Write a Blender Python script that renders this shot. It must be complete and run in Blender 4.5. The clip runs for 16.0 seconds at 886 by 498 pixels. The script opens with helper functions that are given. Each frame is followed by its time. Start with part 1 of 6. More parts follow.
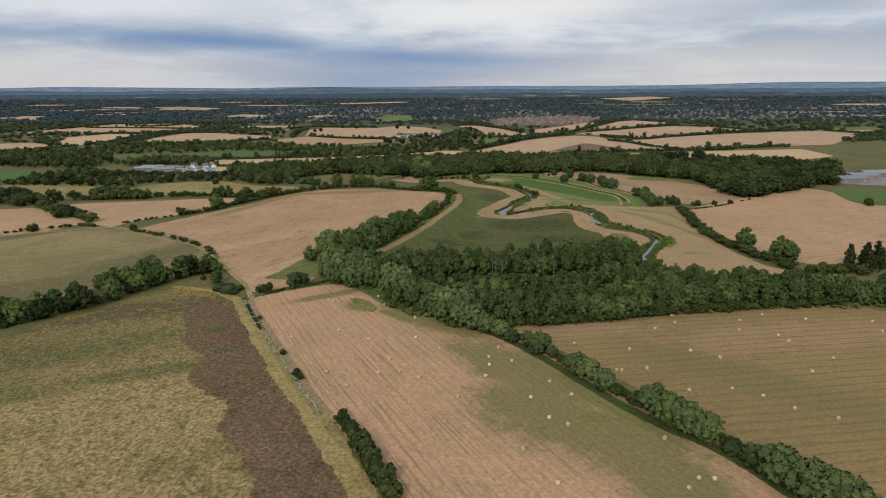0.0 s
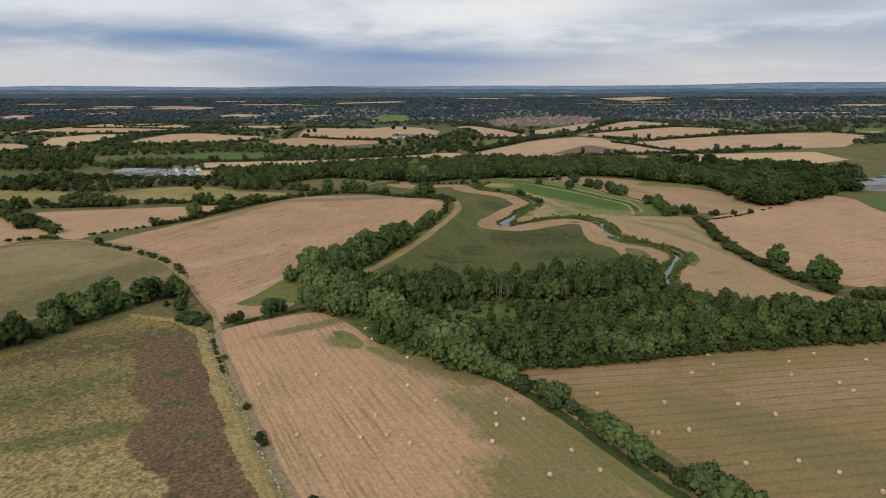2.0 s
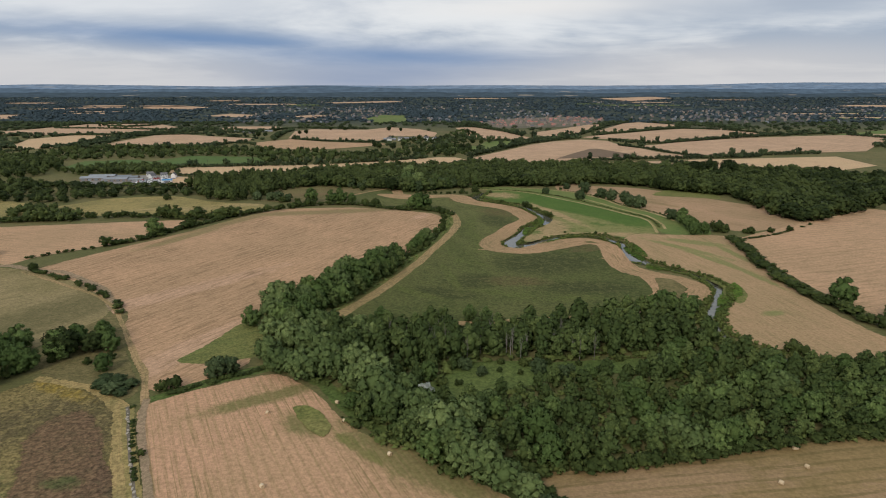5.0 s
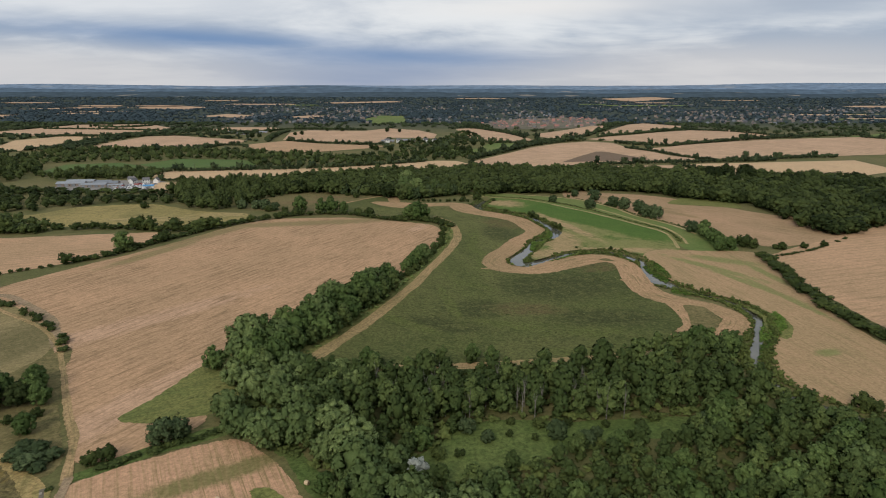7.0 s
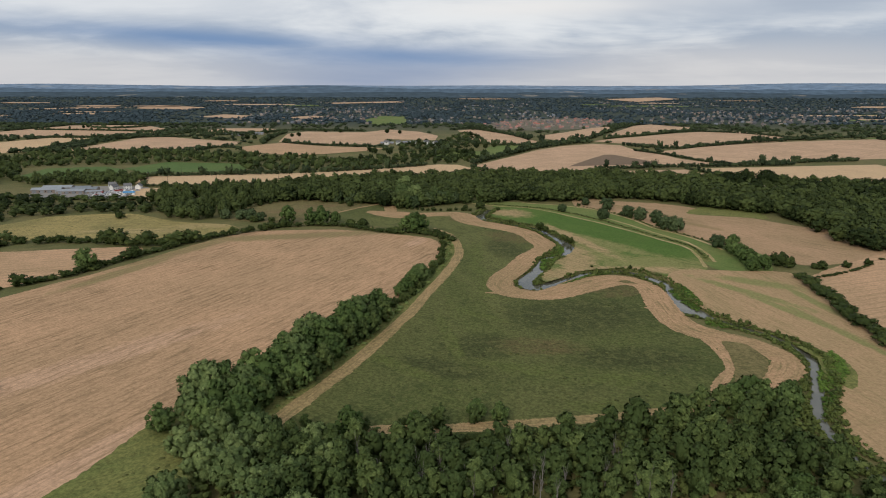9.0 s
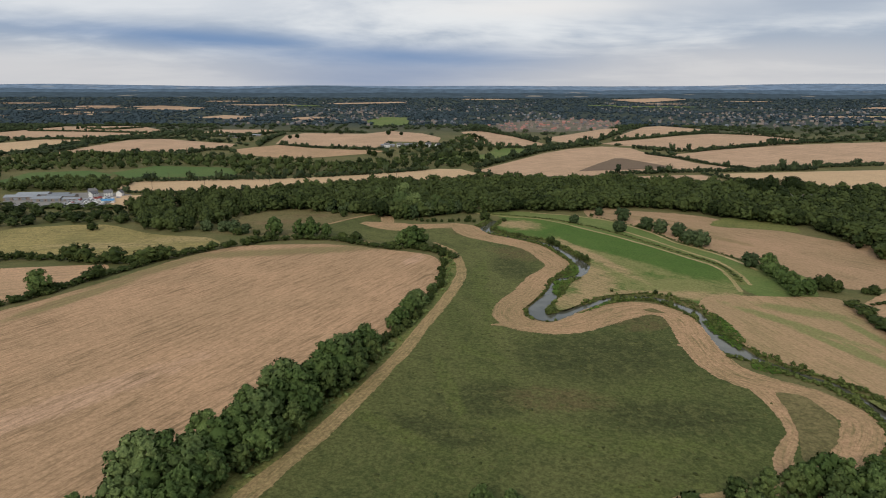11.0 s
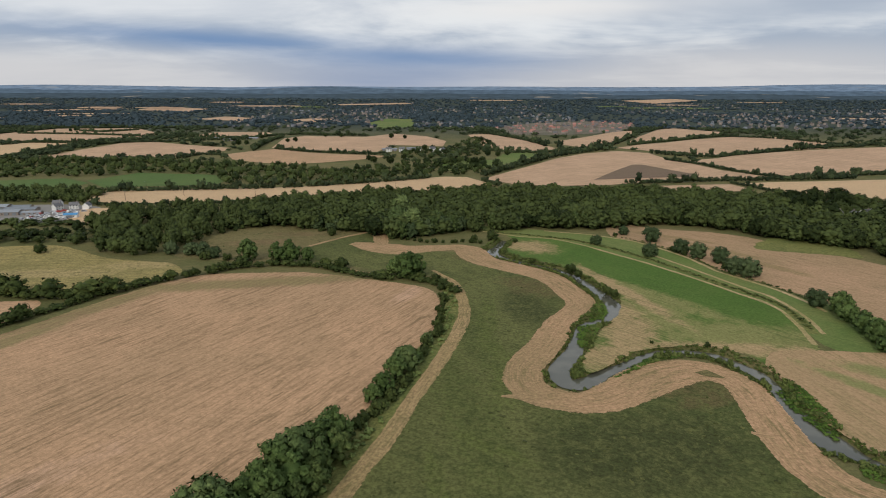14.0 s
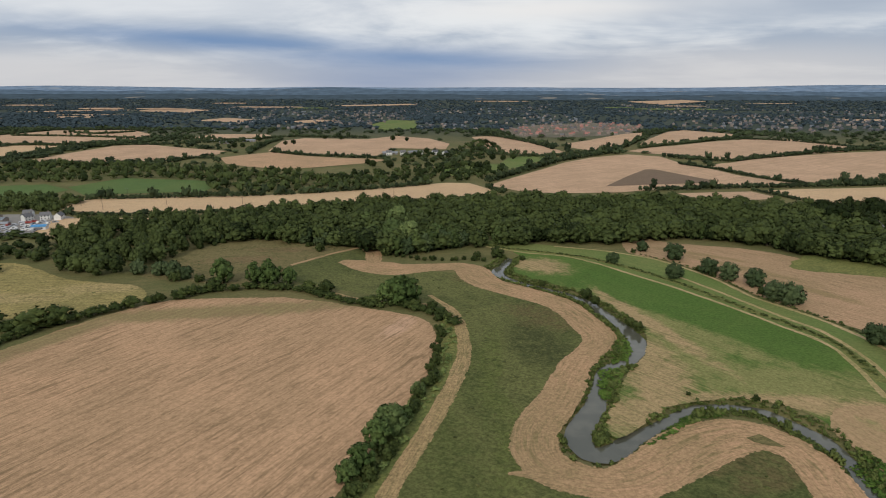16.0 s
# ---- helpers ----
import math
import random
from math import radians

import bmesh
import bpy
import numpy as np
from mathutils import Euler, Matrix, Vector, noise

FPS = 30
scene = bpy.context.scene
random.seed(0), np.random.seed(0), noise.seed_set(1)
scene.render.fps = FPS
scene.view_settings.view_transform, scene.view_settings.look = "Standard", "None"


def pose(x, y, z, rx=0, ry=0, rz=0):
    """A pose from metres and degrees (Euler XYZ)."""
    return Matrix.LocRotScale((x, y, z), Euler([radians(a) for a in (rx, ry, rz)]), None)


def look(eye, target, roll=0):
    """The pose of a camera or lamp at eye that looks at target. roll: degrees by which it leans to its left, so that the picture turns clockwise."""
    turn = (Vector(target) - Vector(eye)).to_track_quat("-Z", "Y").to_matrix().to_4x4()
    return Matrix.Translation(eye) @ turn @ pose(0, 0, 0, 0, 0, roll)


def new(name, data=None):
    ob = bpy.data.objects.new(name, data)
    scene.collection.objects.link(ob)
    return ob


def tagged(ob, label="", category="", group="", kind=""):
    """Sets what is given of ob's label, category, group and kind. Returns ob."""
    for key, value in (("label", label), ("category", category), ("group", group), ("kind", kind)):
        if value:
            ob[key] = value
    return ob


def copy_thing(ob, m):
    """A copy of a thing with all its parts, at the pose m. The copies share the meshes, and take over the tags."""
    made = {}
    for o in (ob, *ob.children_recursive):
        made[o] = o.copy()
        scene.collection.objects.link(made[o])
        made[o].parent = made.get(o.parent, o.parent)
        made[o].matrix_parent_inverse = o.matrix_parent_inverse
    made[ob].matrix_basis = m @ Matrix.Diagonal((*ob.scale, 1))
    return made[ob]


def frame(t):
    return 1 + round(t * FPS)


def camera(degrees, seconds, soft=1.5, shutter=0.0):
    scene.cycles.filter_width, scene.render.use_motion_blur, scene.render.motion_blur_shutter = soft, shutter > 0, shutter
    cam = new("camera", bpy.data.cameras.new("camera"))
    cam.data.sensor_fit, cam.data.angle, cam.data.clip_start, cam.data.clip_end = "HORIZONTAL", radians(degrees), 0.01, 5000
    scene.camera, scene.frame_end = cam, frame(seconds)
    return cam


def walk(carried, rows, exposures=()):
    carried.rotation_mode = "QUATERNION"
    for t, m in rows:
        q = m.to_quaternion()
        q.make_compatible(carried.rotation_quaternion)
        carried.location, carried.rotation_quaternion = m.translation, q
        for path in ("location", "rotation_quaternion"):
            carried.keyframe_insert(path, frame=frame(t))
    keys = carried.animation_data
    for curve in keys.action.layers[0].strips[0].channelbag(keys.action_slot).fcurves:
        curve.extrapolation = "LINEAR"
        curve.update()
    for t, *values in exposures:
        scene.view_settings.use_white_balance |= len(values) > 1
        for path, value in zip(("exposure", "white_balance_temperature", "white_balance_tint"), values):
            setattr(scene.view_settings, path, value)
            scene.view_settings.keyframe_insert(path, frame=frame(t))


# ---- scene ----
cam = camera(73.1, 16.0, 1.0)
# seconds, place, yaw, pitch, roll
PATH = [
    (0, (0.18, 0.35, 103.55), 0.66, -15.13, -0.27),
    (1, (-0.05, 21.74, 103.54), 0.53, -15.16, -0.20),
    (2, (-0.17, 43.13, 103.52), 0.41, -15.17, -0.15),
    (3, (-0.17, 64.51, 103.50), 0.31, -15.19, -0.09),
    (4, (-0.07, 85.88, 103.49), 0.23, -15.20, -0.05),
    (5, (0.14, 107.25, 103.47), 0.18, -15.21, -0.01),
    (6, (0.45, 128.61, 103.46), 0.17, -15.21, 0.03),
    (7, (0.86, 149.97, 103.44), 0.20, -15.21, 0.06),
    (8, (1.36, 171.32, 103.42), 0.28, -15.21, 0.09),
    (9, (1.97, 192.67, 103.41), 0.39, -15.20, 0.10),
    (10, (2.66, 214.01, 103.39), 0.55, -15.18, 0.12),
    (11, (3.44, 235.35, 103.37), 0.74, -15.17, 0.13),
    (12, (4.31, 256.68, 103.36), 0.95, -15.15, 0.13),
    (13, (5.27, 278.01, 103.34), 1.19, -15.12, 0.13),
    (14, (6.30, 299.33, 103.33), 1.43, -15.10, 0.12),
    (15, (7.42, 320.65, 103.31), 1.68, -15.06, 0.11),
    (16, (8.61, 341.96, 103.29), 1.90, -15.03, 0.09),
]
walk(cam, [(t, pose(*p, 90 + pitch, 0, yaw) @ pose(0, 0, 0, 0, 0, roll)) for t, p, yaw, pitch, roll in PATH])

# ---- sky, sun and exposure ----
scene.view_settings.exposure = 0.0


class Nodes:
    """Short hands for node trees."""

    def __init__(self, tree):
        self.t = tree

    def add(self, kind):
        return self.t.nodes.new(kind)

    def plug(self, socket, value):
        if isinstance(value, bpy.types.NodeSocket):
            self.t.links.new(value, socket)
        elif value is not None:
            socket.default_value = value

    def calc(self, op, a, b=0.0, c=None, clamp=False):
        node = self.add("ShaderNodeMath")
        node.operation, node.use_clamp = op, clamp
        for socket, value in zip(node.inputs, (a, b, c)):
            self.plug(socket, value)
        return node.outputs[0]

    def noise(self, vector, scale, detail=3.0, rough=0.5, warp=0.0):
        node = self.add("ShaderNodeTexNoise")
        self.plug(node.inputs["Vector"], vector)
        for key, value in (("Scale", scale), ("Detail", detail), ("Roughness", rough), ("Distortion", warp)):
            node.inputs[key].default_value = value
        return node.outputs[0]

    def place(self, vector, loc=(0, 0, 0), turn=0.0, size=(1, 1, 1), kind="POINT"):
        node = self.add("ShaderNodeMapping")
        node.vector_type = kind
        self.plug(node.inputs[0], vector)
        node.inputs[1].default_value, node.inputs[2].default_value, node.inputs[3].default_value = loc, (0, 0, radians(turn)), size
        return node.outputs[0]

    def ramp(self, fac, low, high, a=0.0, b=1.0, smooth=True):
        node = self.add("ShaderNodeMapRange")
        node.interpolation_type = "SMOOTHSTEP" if smooth else "LINEAR"
        for n, value in enumerate((fac, low, high, a, b)):
            self.plug(node.inputs[n], value)
        return node.outputs[0]

    def mix(self, fac, a, b, blend="MIX"):
        node = self.add("ShaderNodeMix")
        node.data_type, node.blend_type = "RGBA", blend
        for n, value in ((0, fac), (6, a), (7, b)):
            self.plug(node.inputs[n], (*value, 1) if isinstance(value, tuple) else value)
        return node.outputs[2]


def make_world():
    world = bpy.data.worlds.new("overcast_sky")
    scene.world = world
    world.use_nodes = True
    n = Nodes(world.node_tree)
    n.t.nodes.clear()
    sky = n.add("ShaderNodeTexSky")
    sky.sky_type, sky.sun_disc, sky.sun_elevation, sky.sun_rotation = "NISHITA", False, radians(48), radians(200)
    way = n.add("ShaderNodeTexCoord").outputs["Generated"]
    sep = n.add("ShaderNodeSeparateXYZ")
    n.plug(sep.inputs[0], way)
    x, y, z = sep.outputs
    az = n.calc("ARCTAN2", x, y)
    lift = n.calc("ADD", n.calc("MAXIMUM", z, 0.0), 0.13)
    flat = n.add("ShaderNodeCombineXYZ")
    n.plug(flat.inputs[0], n.calc("DIVIDE", x, lift))
    n.plug(flat.inputs[1], n.calc("DIVIDE", y, lift))
    broad = n.noise(flat.outputs[0], 0.34, 5, 0.55, 0.3)
    fine = n.noise(n.place(flat.outputs[0], (3, 1, 0), 20, (0.7, 0.9, 1)), 0.95, 6, 0.6, 0.4)
    # streaks along the horizon
    low = n.add("ShaderNodeCombineXYZ")
    n.plug(low.inputs[0], n.calc("MULTIPLY", az, 2.2))
    n.plug(low.inputs[1], n.calc("MULTIPLY", z, 22.0))
    streak = n.noise(low.outputs[0], 1.6, 5, 0.55, 0.4)

    def bank(a, e, wa, we, tilt=0.0):
        da = n.calc("DIVIDE", n.calc("SUBTRACT", az, radians(a)), radians(wa))
        de = n.calc("SUBTRACT", n.calc("SUBTRACT", z, e), n.calc("MULTIPLY", da, tilt))
        de = n.calc("DIVIDE", n.calc("ADD", de, n.calc("MULTIPLY", wob, 0.006)), we)
        return n.calc("EXPONENT", n.calc("MULTIPLY", n.calc("ADD", n.calc("MULTIPLY", da, da), n.calc("MULTIPLY", de, de)), -1.0))

    wob = n.calc("MULTIPLY", n.calc("SUBTRACT", streak, 0.5), 2.0)
    grey = n.calc("ADD", n.calc("MULTIPLY", broad, 0.6), n.calc("MULTIPLY", fine, 0.4))
    cloud = n.mix(n.ramp(grey, 0.41, 0.58), (3.5, 4.2, 5.3), (8.0, 8.2, 8.4))
    cloud = n.mix(n.calc("MULTIPLY", bank(9, 0.118, 12, 0.016), 0.9), cloud, (8.6, 8.4, 8.2))
    cloud = n.mix(n.calc("MULTIPLY", n.ramp(z, 0.08, 0.008), 0.75), cloud, (6.0, 5.95, 6.1))
    cloud = n.mix(n.calc("MULTIPLY", bank(-27, 0.118, 20, 0.026), 0.8), cloud, (7.6, 7.8, 8.1))
    cloud = n.mix(n.calc("MULTIPLY", bank(-36, 0.026, 13, 0.024), 0.8), cloud, (6.6, 6.55, 6.7))
    rain = n.calc("MULTIPLY", bank(-6, 0.018, 12, 0.038), n.calc("ADD", 0.9, n.calc("MULTIPLY", wob, 0.2)), clamp=True)
    cloud = n.mix(rain, cloud, (2.8, 3.5, 5.0))
    dark = n.calc("MAXIMUM", bank(-21, 0.068, 13, 0.016, -0.008), n.calc("MULTIPLY", bank(-5, 0.047, 15, 0.016, -0.006), 0.92))
    cloud = n.mix(n.calc("MULTIPLY", dark, n.calc("ADD", 0.86, n.calc("MULTIPLY", wob, 0.35)), clamp=True), cloud, (1.5, 2.6, 4.7))
    cloud = n.mix(n.calc("MULTIPLY", bank(24, 0.035, 13, 0.028), 0.6), cloud, (6.3, 6.2, 6.35))
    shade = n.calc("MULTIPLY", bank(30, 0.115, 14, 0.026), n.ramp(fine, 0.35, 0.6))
    cloud = n.mix(n.calc("MULTIPLY", shade, 0.85), cloud, (3.7, 4.3, 5.3))
    full = n.mix(0.95, sky.outputs[0], cloud)
    back = n.add("ShaderNodeBackground")
    n.plug(back.inputs[0], full)
    back.inputs[1].default_value = 0.1
    out = n.add("ShaderNodeOutputWorld")
    n.plug(out.inputs[0], back.outputs[0])


make_world()
sun = new("sun", bpy.data.lights.new("sun", "SUN"))
sun.data.energy, sun.data.angle, sun.data.color = 1.5, radians(16), (1.0, 0.93, 0.83)
sun.matrix_basis = look((-80, -150, 260), (60, 200, 0))

# ---- materials ----


def material(name, rough=0.9, spec=0.2):
    m = bpy.data.materials.new(name)
    m.use_nodes = True
    n = Nodes(m.node_tree)
    shader = m.node_tree.nodes["Principled BSDF"]
    shader.inputs["Roughness"].default_value = rough
    shader.inputs["Specular IOR Level"].default_value = spec
    return m, n, shader


def bumped(n, shader, height, strength, distance):
    node = n.add("ShaderNodeBump")
    n.plug(node.inputs["Height"], height)
    node.inputs["Strength"].default_value, node.inputs["Distance"].default_value = strength, distance
    n.plug(shader.inputs["Normal"], node.outputs[0])


def field_material(name, base, alt, tuft, turn=0.0, gap=4.0, rows=0.35, blotch=0.5, patches=(), grain=0.5, lines=0.25, size=1.0, wooded=None, swath=0.0, clump=0.06, knot=0.36, laid=False, tussock=0.0):
    """Cropped or grazed land (laid: its streaks follow the strip): base and alt in broad blotches, smears and drill rows every gap metres along turn, tufts, and soft
    patches (colour, (x, y, half length, half width, degrees), ...).
    swath: strength of the even baler rows; clump: strength of the metre-wide tufts. The outer rim of a parcel frays out."""
    base, alt, tuft = ((c[0], c[1], c[2] * 0.98) for c in (base, alt, tuft))
    m, n, shader = material(name, 0.95, 0.1)
    p = n.add("ShaderNodeTexCoord").outputs["Object"]
    q = p
    if laid:
        flow = n.add("ShaderNodeCombineXYZ")
        for k, key in enumerate(("run", "off")):
            node = n.add("ShaderNodeAttribute")
            node.attribute_name = key
            n.plug(flow.inputs[k], node.outputs["Fac"])
        q, turn = flow.outputs[0], 0.0
    broad = n.noise(p, 0.016, 5, 0.6, 0.6)
    mid = n.noise(p, 0.12, 6, 0.68, 0.6)
    fine = n.noise(p, 0.75, 6, 0.75)
    smear = n.noise(n.place(q, (0, 0, 0), turn, (26.0 * size, 4.4 * size, 9.0), "TEXTURE"), 1.0, 7, 0.62, 0.7)
    scuff = n.noise(n.place(q, (31, 7, 0), turn, (11.0 * size, 1.5 * size, 9.0), "TEXTURE"), 1.0, 5, 0.6, 0.5)
    line = n.noise(n.place(q, (0, 0, 0), turn, (gap * 14.0, gap * 0.30, 9.0), "TEXTURE"), 1.0, 3, 0.7, 0.05)
    patchy = n.ramp(n.noise(p, 0.028, 3, 0.5, 0.4), 0.36, 0.62, 0.3, 1.15)
    col = n.mix(n.calc("MULTIPLY", n.ramp(broad, 0.36, 0.62), blotch), base, alt)
    for colour, *spots in patches:
        total = None
        for x, y, a, b, deg in spots:
            local = n.place(p, (x, y, 0), deg, (a, b, 1000), "TEXTURE")
            length = n.add("ShaderNodeVectorMath")
            length.operation = "LENGTH"
            n.plug(length.inputs[0], local)
            edge = n.calc("ADD", length.outputs["Value"], n.calc("MULTIPLY", n.calc("SUBTRACT", mid, 0.5), 1.6))
            edge = n.calc("ADD", edge, n.calc("MULTIPLY", n.calc("SUBTRACT", scuff, 0.5), 1.0))
            mask = n.ramp(edge, 1.35, 0.55)
            total = mask if total is None else n.calc("MAXIMUM", total, mask)
        col = n.mix(n.calc("MULTIPLY", total, 0.9), col, colour)
    # wooded: far ground darkens to woodland floor, with bluish distance haze put into colour
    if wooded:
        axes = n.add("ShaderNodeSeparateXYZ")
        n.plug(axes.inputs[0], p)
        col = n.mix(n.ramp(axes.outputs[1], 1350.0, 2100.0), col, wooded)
    col = n.mix(n.calc("MULTIPLY", n.ramp(smear, 0.47, 0.70), n.calc("MULTIPLY", patchy, rows)), col, tuft)
    col = n.mix(n.calc("MULTIPLY", n.ramp(scuff, 0.48, 0.72), rows * 0.75), col, tuft)
    col = n.mix(n.calc("MULTIPLY", n.ramp(line, 0.50, 0.64), n.calc("MULTIPLY", patchy, lines)), col, tuft)
    col = n.mix(n.calc("MULTIPLY", n.ramp(mid, 0.48, 0.72), grain * 0.5), col, tuft)
    if tussock:
        clumps = n.noise(p, 0.23, 6, 0.7, 0.8)
        col = n.mix(n.calc("MULTIPLY", n.ramp(clumps, 0.47, 0.60), tussock), col, alt)
        col = n.mix(n.calc("MULTIPLY", n.ramp(clumps, 0.46, 0.34), tussock * 0.6), col, tuft)
    knots = n.noise(n.place(q, (11, 5, 0), turn, (0.55 if laid else 0.92, 1.0, 1.0)), knot, 5, 0.75, 0.5)
    col = n.mix(n.calc("MULTIPLY", n.ramp(knots, 0.47, 0.64), clump), col, tuft)
    if swath:
        local = n.add("ShaderNodeSeparateXYZ")
        n.plug(local.inputs[0], n.place(q, (0, 0, 0), turn, (1, 1, 1), "TEXTURE"))
        bend = n.calc("ADD", n.calc("MULTIPLY", broad, 5.0), n.calc("MULTIPLY", mid, 0.5))
        wave = n.calc("SINE", n.calc("ADD", n.calc("MULTIPLY", local.outputs[1], 6.2832 / gap), bend))
        dash = n.calc("MULTIPLY", n.ramp(wave, 0.45, 1.0), n.ramp(scuff, 0.30, 0.56))
        col = n.mix(n.calc("MULTIPLY", dash, swath), col, tuft)
        col = n.mix(n.calc("MULTIPLY", n.ramp(wave, -0.3, -0.98), swath * 0.3), col, alt)
    light = n.ramp(fine, 0.34, 0.66, 1.0 - grain * 0.32, 1.0 + grain * 0.32)
    tone = n.add("ShaderNodeVectorMath")
    tone.operation = "SCALE"
    n.plug(tone.inputs[0], col)
    n.plug(tone.inputs["Scale"], light)
    n.plug(shader.inputs["Base Color"], tone.outputs[0])
    bumped(n, shader, n.calc("ADD", fine, knots), 0.08 + 0.35 * clump, 0.3)
    rim = n.add("ShaderNodeAttribute")
    rim.attribute_name = "rim"
    fray = n.calc("ADD", n.calc("MULTIPLY", knots, 0.55), n.calc("MULTIPLY", fine, 0.45))
    fray = n.calc("ADD", n.calc("MULTIPLY", n.calc("SUBTRACT", fray, 0.5), 2.2), 0.5)
    keep = n.ramp(n.calc("SUBTRACT", fray, rim.outputs["Fac"]), -0.03, 0.03)
    inner = n.calc("LESS_THAN", rim.outputs["Fac"], 0.001)
    n.plug(shader.inputs["Alpha"], n.calc("MAXIMUM", keep, inner))
    return m


def foliage_material(name, dark, light, rough=0.7):
    """Leaves: each tree, bough and leaf spray has its own tone, over a fine leafy relief."""
    m, n, shader = material(name, rough, 0.06)
    geo = n.add("ShaderNodeNewGeometry")
    info = n.add("ShaderNodeObjectInfo")
    tint = n.add("ShaderNodeAttribute")
    tint.attribute_name = "tint"
    p = n.add("ShaderNodeTexCoord").outputs["Object"]
    leaf, clump = n.noise(p, 2.2, 4, 0.7), n.noise(p, 0.42, 3, 0.5)
    r = n.calc("ADD", n.calc("MULTIPLY", geo.outputs["Random Per Island"], 0.30), n.calc("MULTIPLY", n.ramp(leaf, 0.36, 0.64), 0.30))
    r = n.calc("ADD", r, n.calc("MULTIPLY", n.ramp(clump, 0.3, 0.7), 0.22))
    r = n.calc("ADD", r, n.calc("MULTIPLY", n.calc("SUBTRACT", info.outputs["Random"], 0.2), 0.42))
    r = n.calc("ADD", r, n.calc("MULTIPLY", n.calc("SUBTRACT", tint.outputs["Fac"], 0.32), 0.8))
    n.plug(shader.inputs["Base Color"], n.mix(n.ramp(r, 0.1, 1.05), dark, light))
    bumped(n, shader, n.calc("ADD", leaf, clump), 0.6, 0.4)
    return m


def plain_material(name, a, b, scale=1.5, rough=0.8, spec=0.3, metal=0.0, bump=0.2):
    m, n, shader = material(name, rough, spec)
    p = n.add("ShaderNodeTexCoord").outputs["Object"]
    one, two = n.noise(p, scale, 4, 0.6), n.noise(p, scale * 7, 3, 0.6)
    info = n.add("ShaderNodeObjectInfo")
    fac = n.calc("ADD", n.calc("MULTIPLY", n.calc("ADD", one, two), 0.38), n.calc("MULTIPLY", info.outputs["Random"], 0.3))
    n.plug(shader.inputs["Base Color"], n.mix(n.ramp(fac, 0.25, 0.85), a, b))
    shader.inputs["Metallic"].default_value = metal
    bumped(n, shader, two, bump, 0.05)
    return m


STRAW = (0.55, 0.322, 0.198)
M = {}
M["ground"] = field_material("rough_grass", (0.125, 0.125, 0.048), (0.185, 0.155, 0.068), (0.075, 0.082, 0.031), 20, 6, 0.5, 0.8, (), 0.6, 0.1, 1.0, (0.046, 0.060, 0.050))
M["meadow"] = field_material("dry_meadow", (0.215, 0.168, 0.068), (0.27, 0.205, 0.088), (0.105, 0.090, 0.036), 70, 5, 0.4, 0.7,
    (((0.41, 0.295, 0.130), (-125, 168, 62, 38, 25), (-175, 140, 60, 50, 0), (-100, 110, 70, 40, 0), (-88, 178, 24, 26, -50)), ((0.115, 0.092, 0.046), (-118, 284, 30, 14, -60), (-150, 270, 60, 14, 20), (-178, 215, 30, 12, 20)), ((0.30, 0.21, 0.045), (-140, 301, 22, 4, -30), (-176, 262, 7, 2.5, 40)), ((0.135, 0.135, 0.050), (-150, 225, 50, 10, 30), (-115, 205, 30, 6, 20), (-170, 185, 40, 8, 10))), 1.5, 0.1, 0.6, None, 0.0, 0.62, 0.42, False, 0.6)
M["weeds"] = field_material("brown_weeds", (0.140, 0.088, 0.054), (0.20, 0.128, 0.070), (0.080, 0.066, 0.034), -60, 4, 0.18, 0.7, (((0.085, 0.10, 0.034), (-77, 205, 4, 2, 0), (-92, 225, 5, 3, 20), (-104, 246, 6, 3, 0)), ((0.20, 0.125, 0.082), (-60, 160, 14, 5, -60), (-40, 125, 12, 6, -60))), 1.5, 0.1, 0.5, None, 0.0, 0.5, 0.45, False, 0.5)
M["bale"] = field_material("striped_stubble", STRAW, (0.47, 0.300, 0.172), (0.25, 0.185, 0.085), -61, 3.2, 0.3, 0.6,
    (((0.165, 0.158, 0.056), (48, 192, 50, 8, -55), (-8, 256, 34, 9, -40), (26, 207, 42, 15, -52), (30, 180, 26, 21, -50), (50, 162, 32, 17, -52), (-45, 276, 9, 6, -40), (62, 138, 40, 15, -70), (-62, 292, 22, 4, 30)), ((0.16, 0.165, 0.050), (-41, 275, 7, 3, -50), (46.6, 173.4, 5, 3, 0), (38, 205, 16, 2, -55), (56, 176, 30, 2.5, -52), (-25, 262, 16, 2, -45))), 0.6, 0.75, 0.5, None, 0.34, 0.15)
M["olive"] = field_material("olive_stubble", (0.31, 0.210, 0.098), (0.255, 0.182, 0.080), (0.17, 0.130, 0.054), 8, 4.6, 0.3, 0.7, (((0.36, 0.235, 0.13), (150, 240, 60, 14, 10), (60, 246, 40, 7, 8)), ((0.215, 0.175, 0.075), (110, 200, 50, 12, -40))), 0.5, 0.2, 0.7, None, 0.62, 0.08)
M["stubble"] = field_material("pale_stubble", (0.53, 0.328, 0.196), (0.45, 0.290, 0.168), (0.26, 0.185, 0.10), 18, 5, 0.55, 0.8, (), 0.6, 0.2, 1.0, None, 0.35)
M["tawny"] = field_material("weathered_stubble", (0.45, 0.282, 0.168), (0.36, 0.240, 0.135), (0.23, 0.168, 0.088), -52, 5, 0.65, 0.9, (((0.28, 0.20, 0.095), (175, 690, 40, 5, -50), (190, 655, 30, 5, -55), (160, 720, 30, 4, -35)),), 0.6, 0.3, 0.7, None, 0.2)
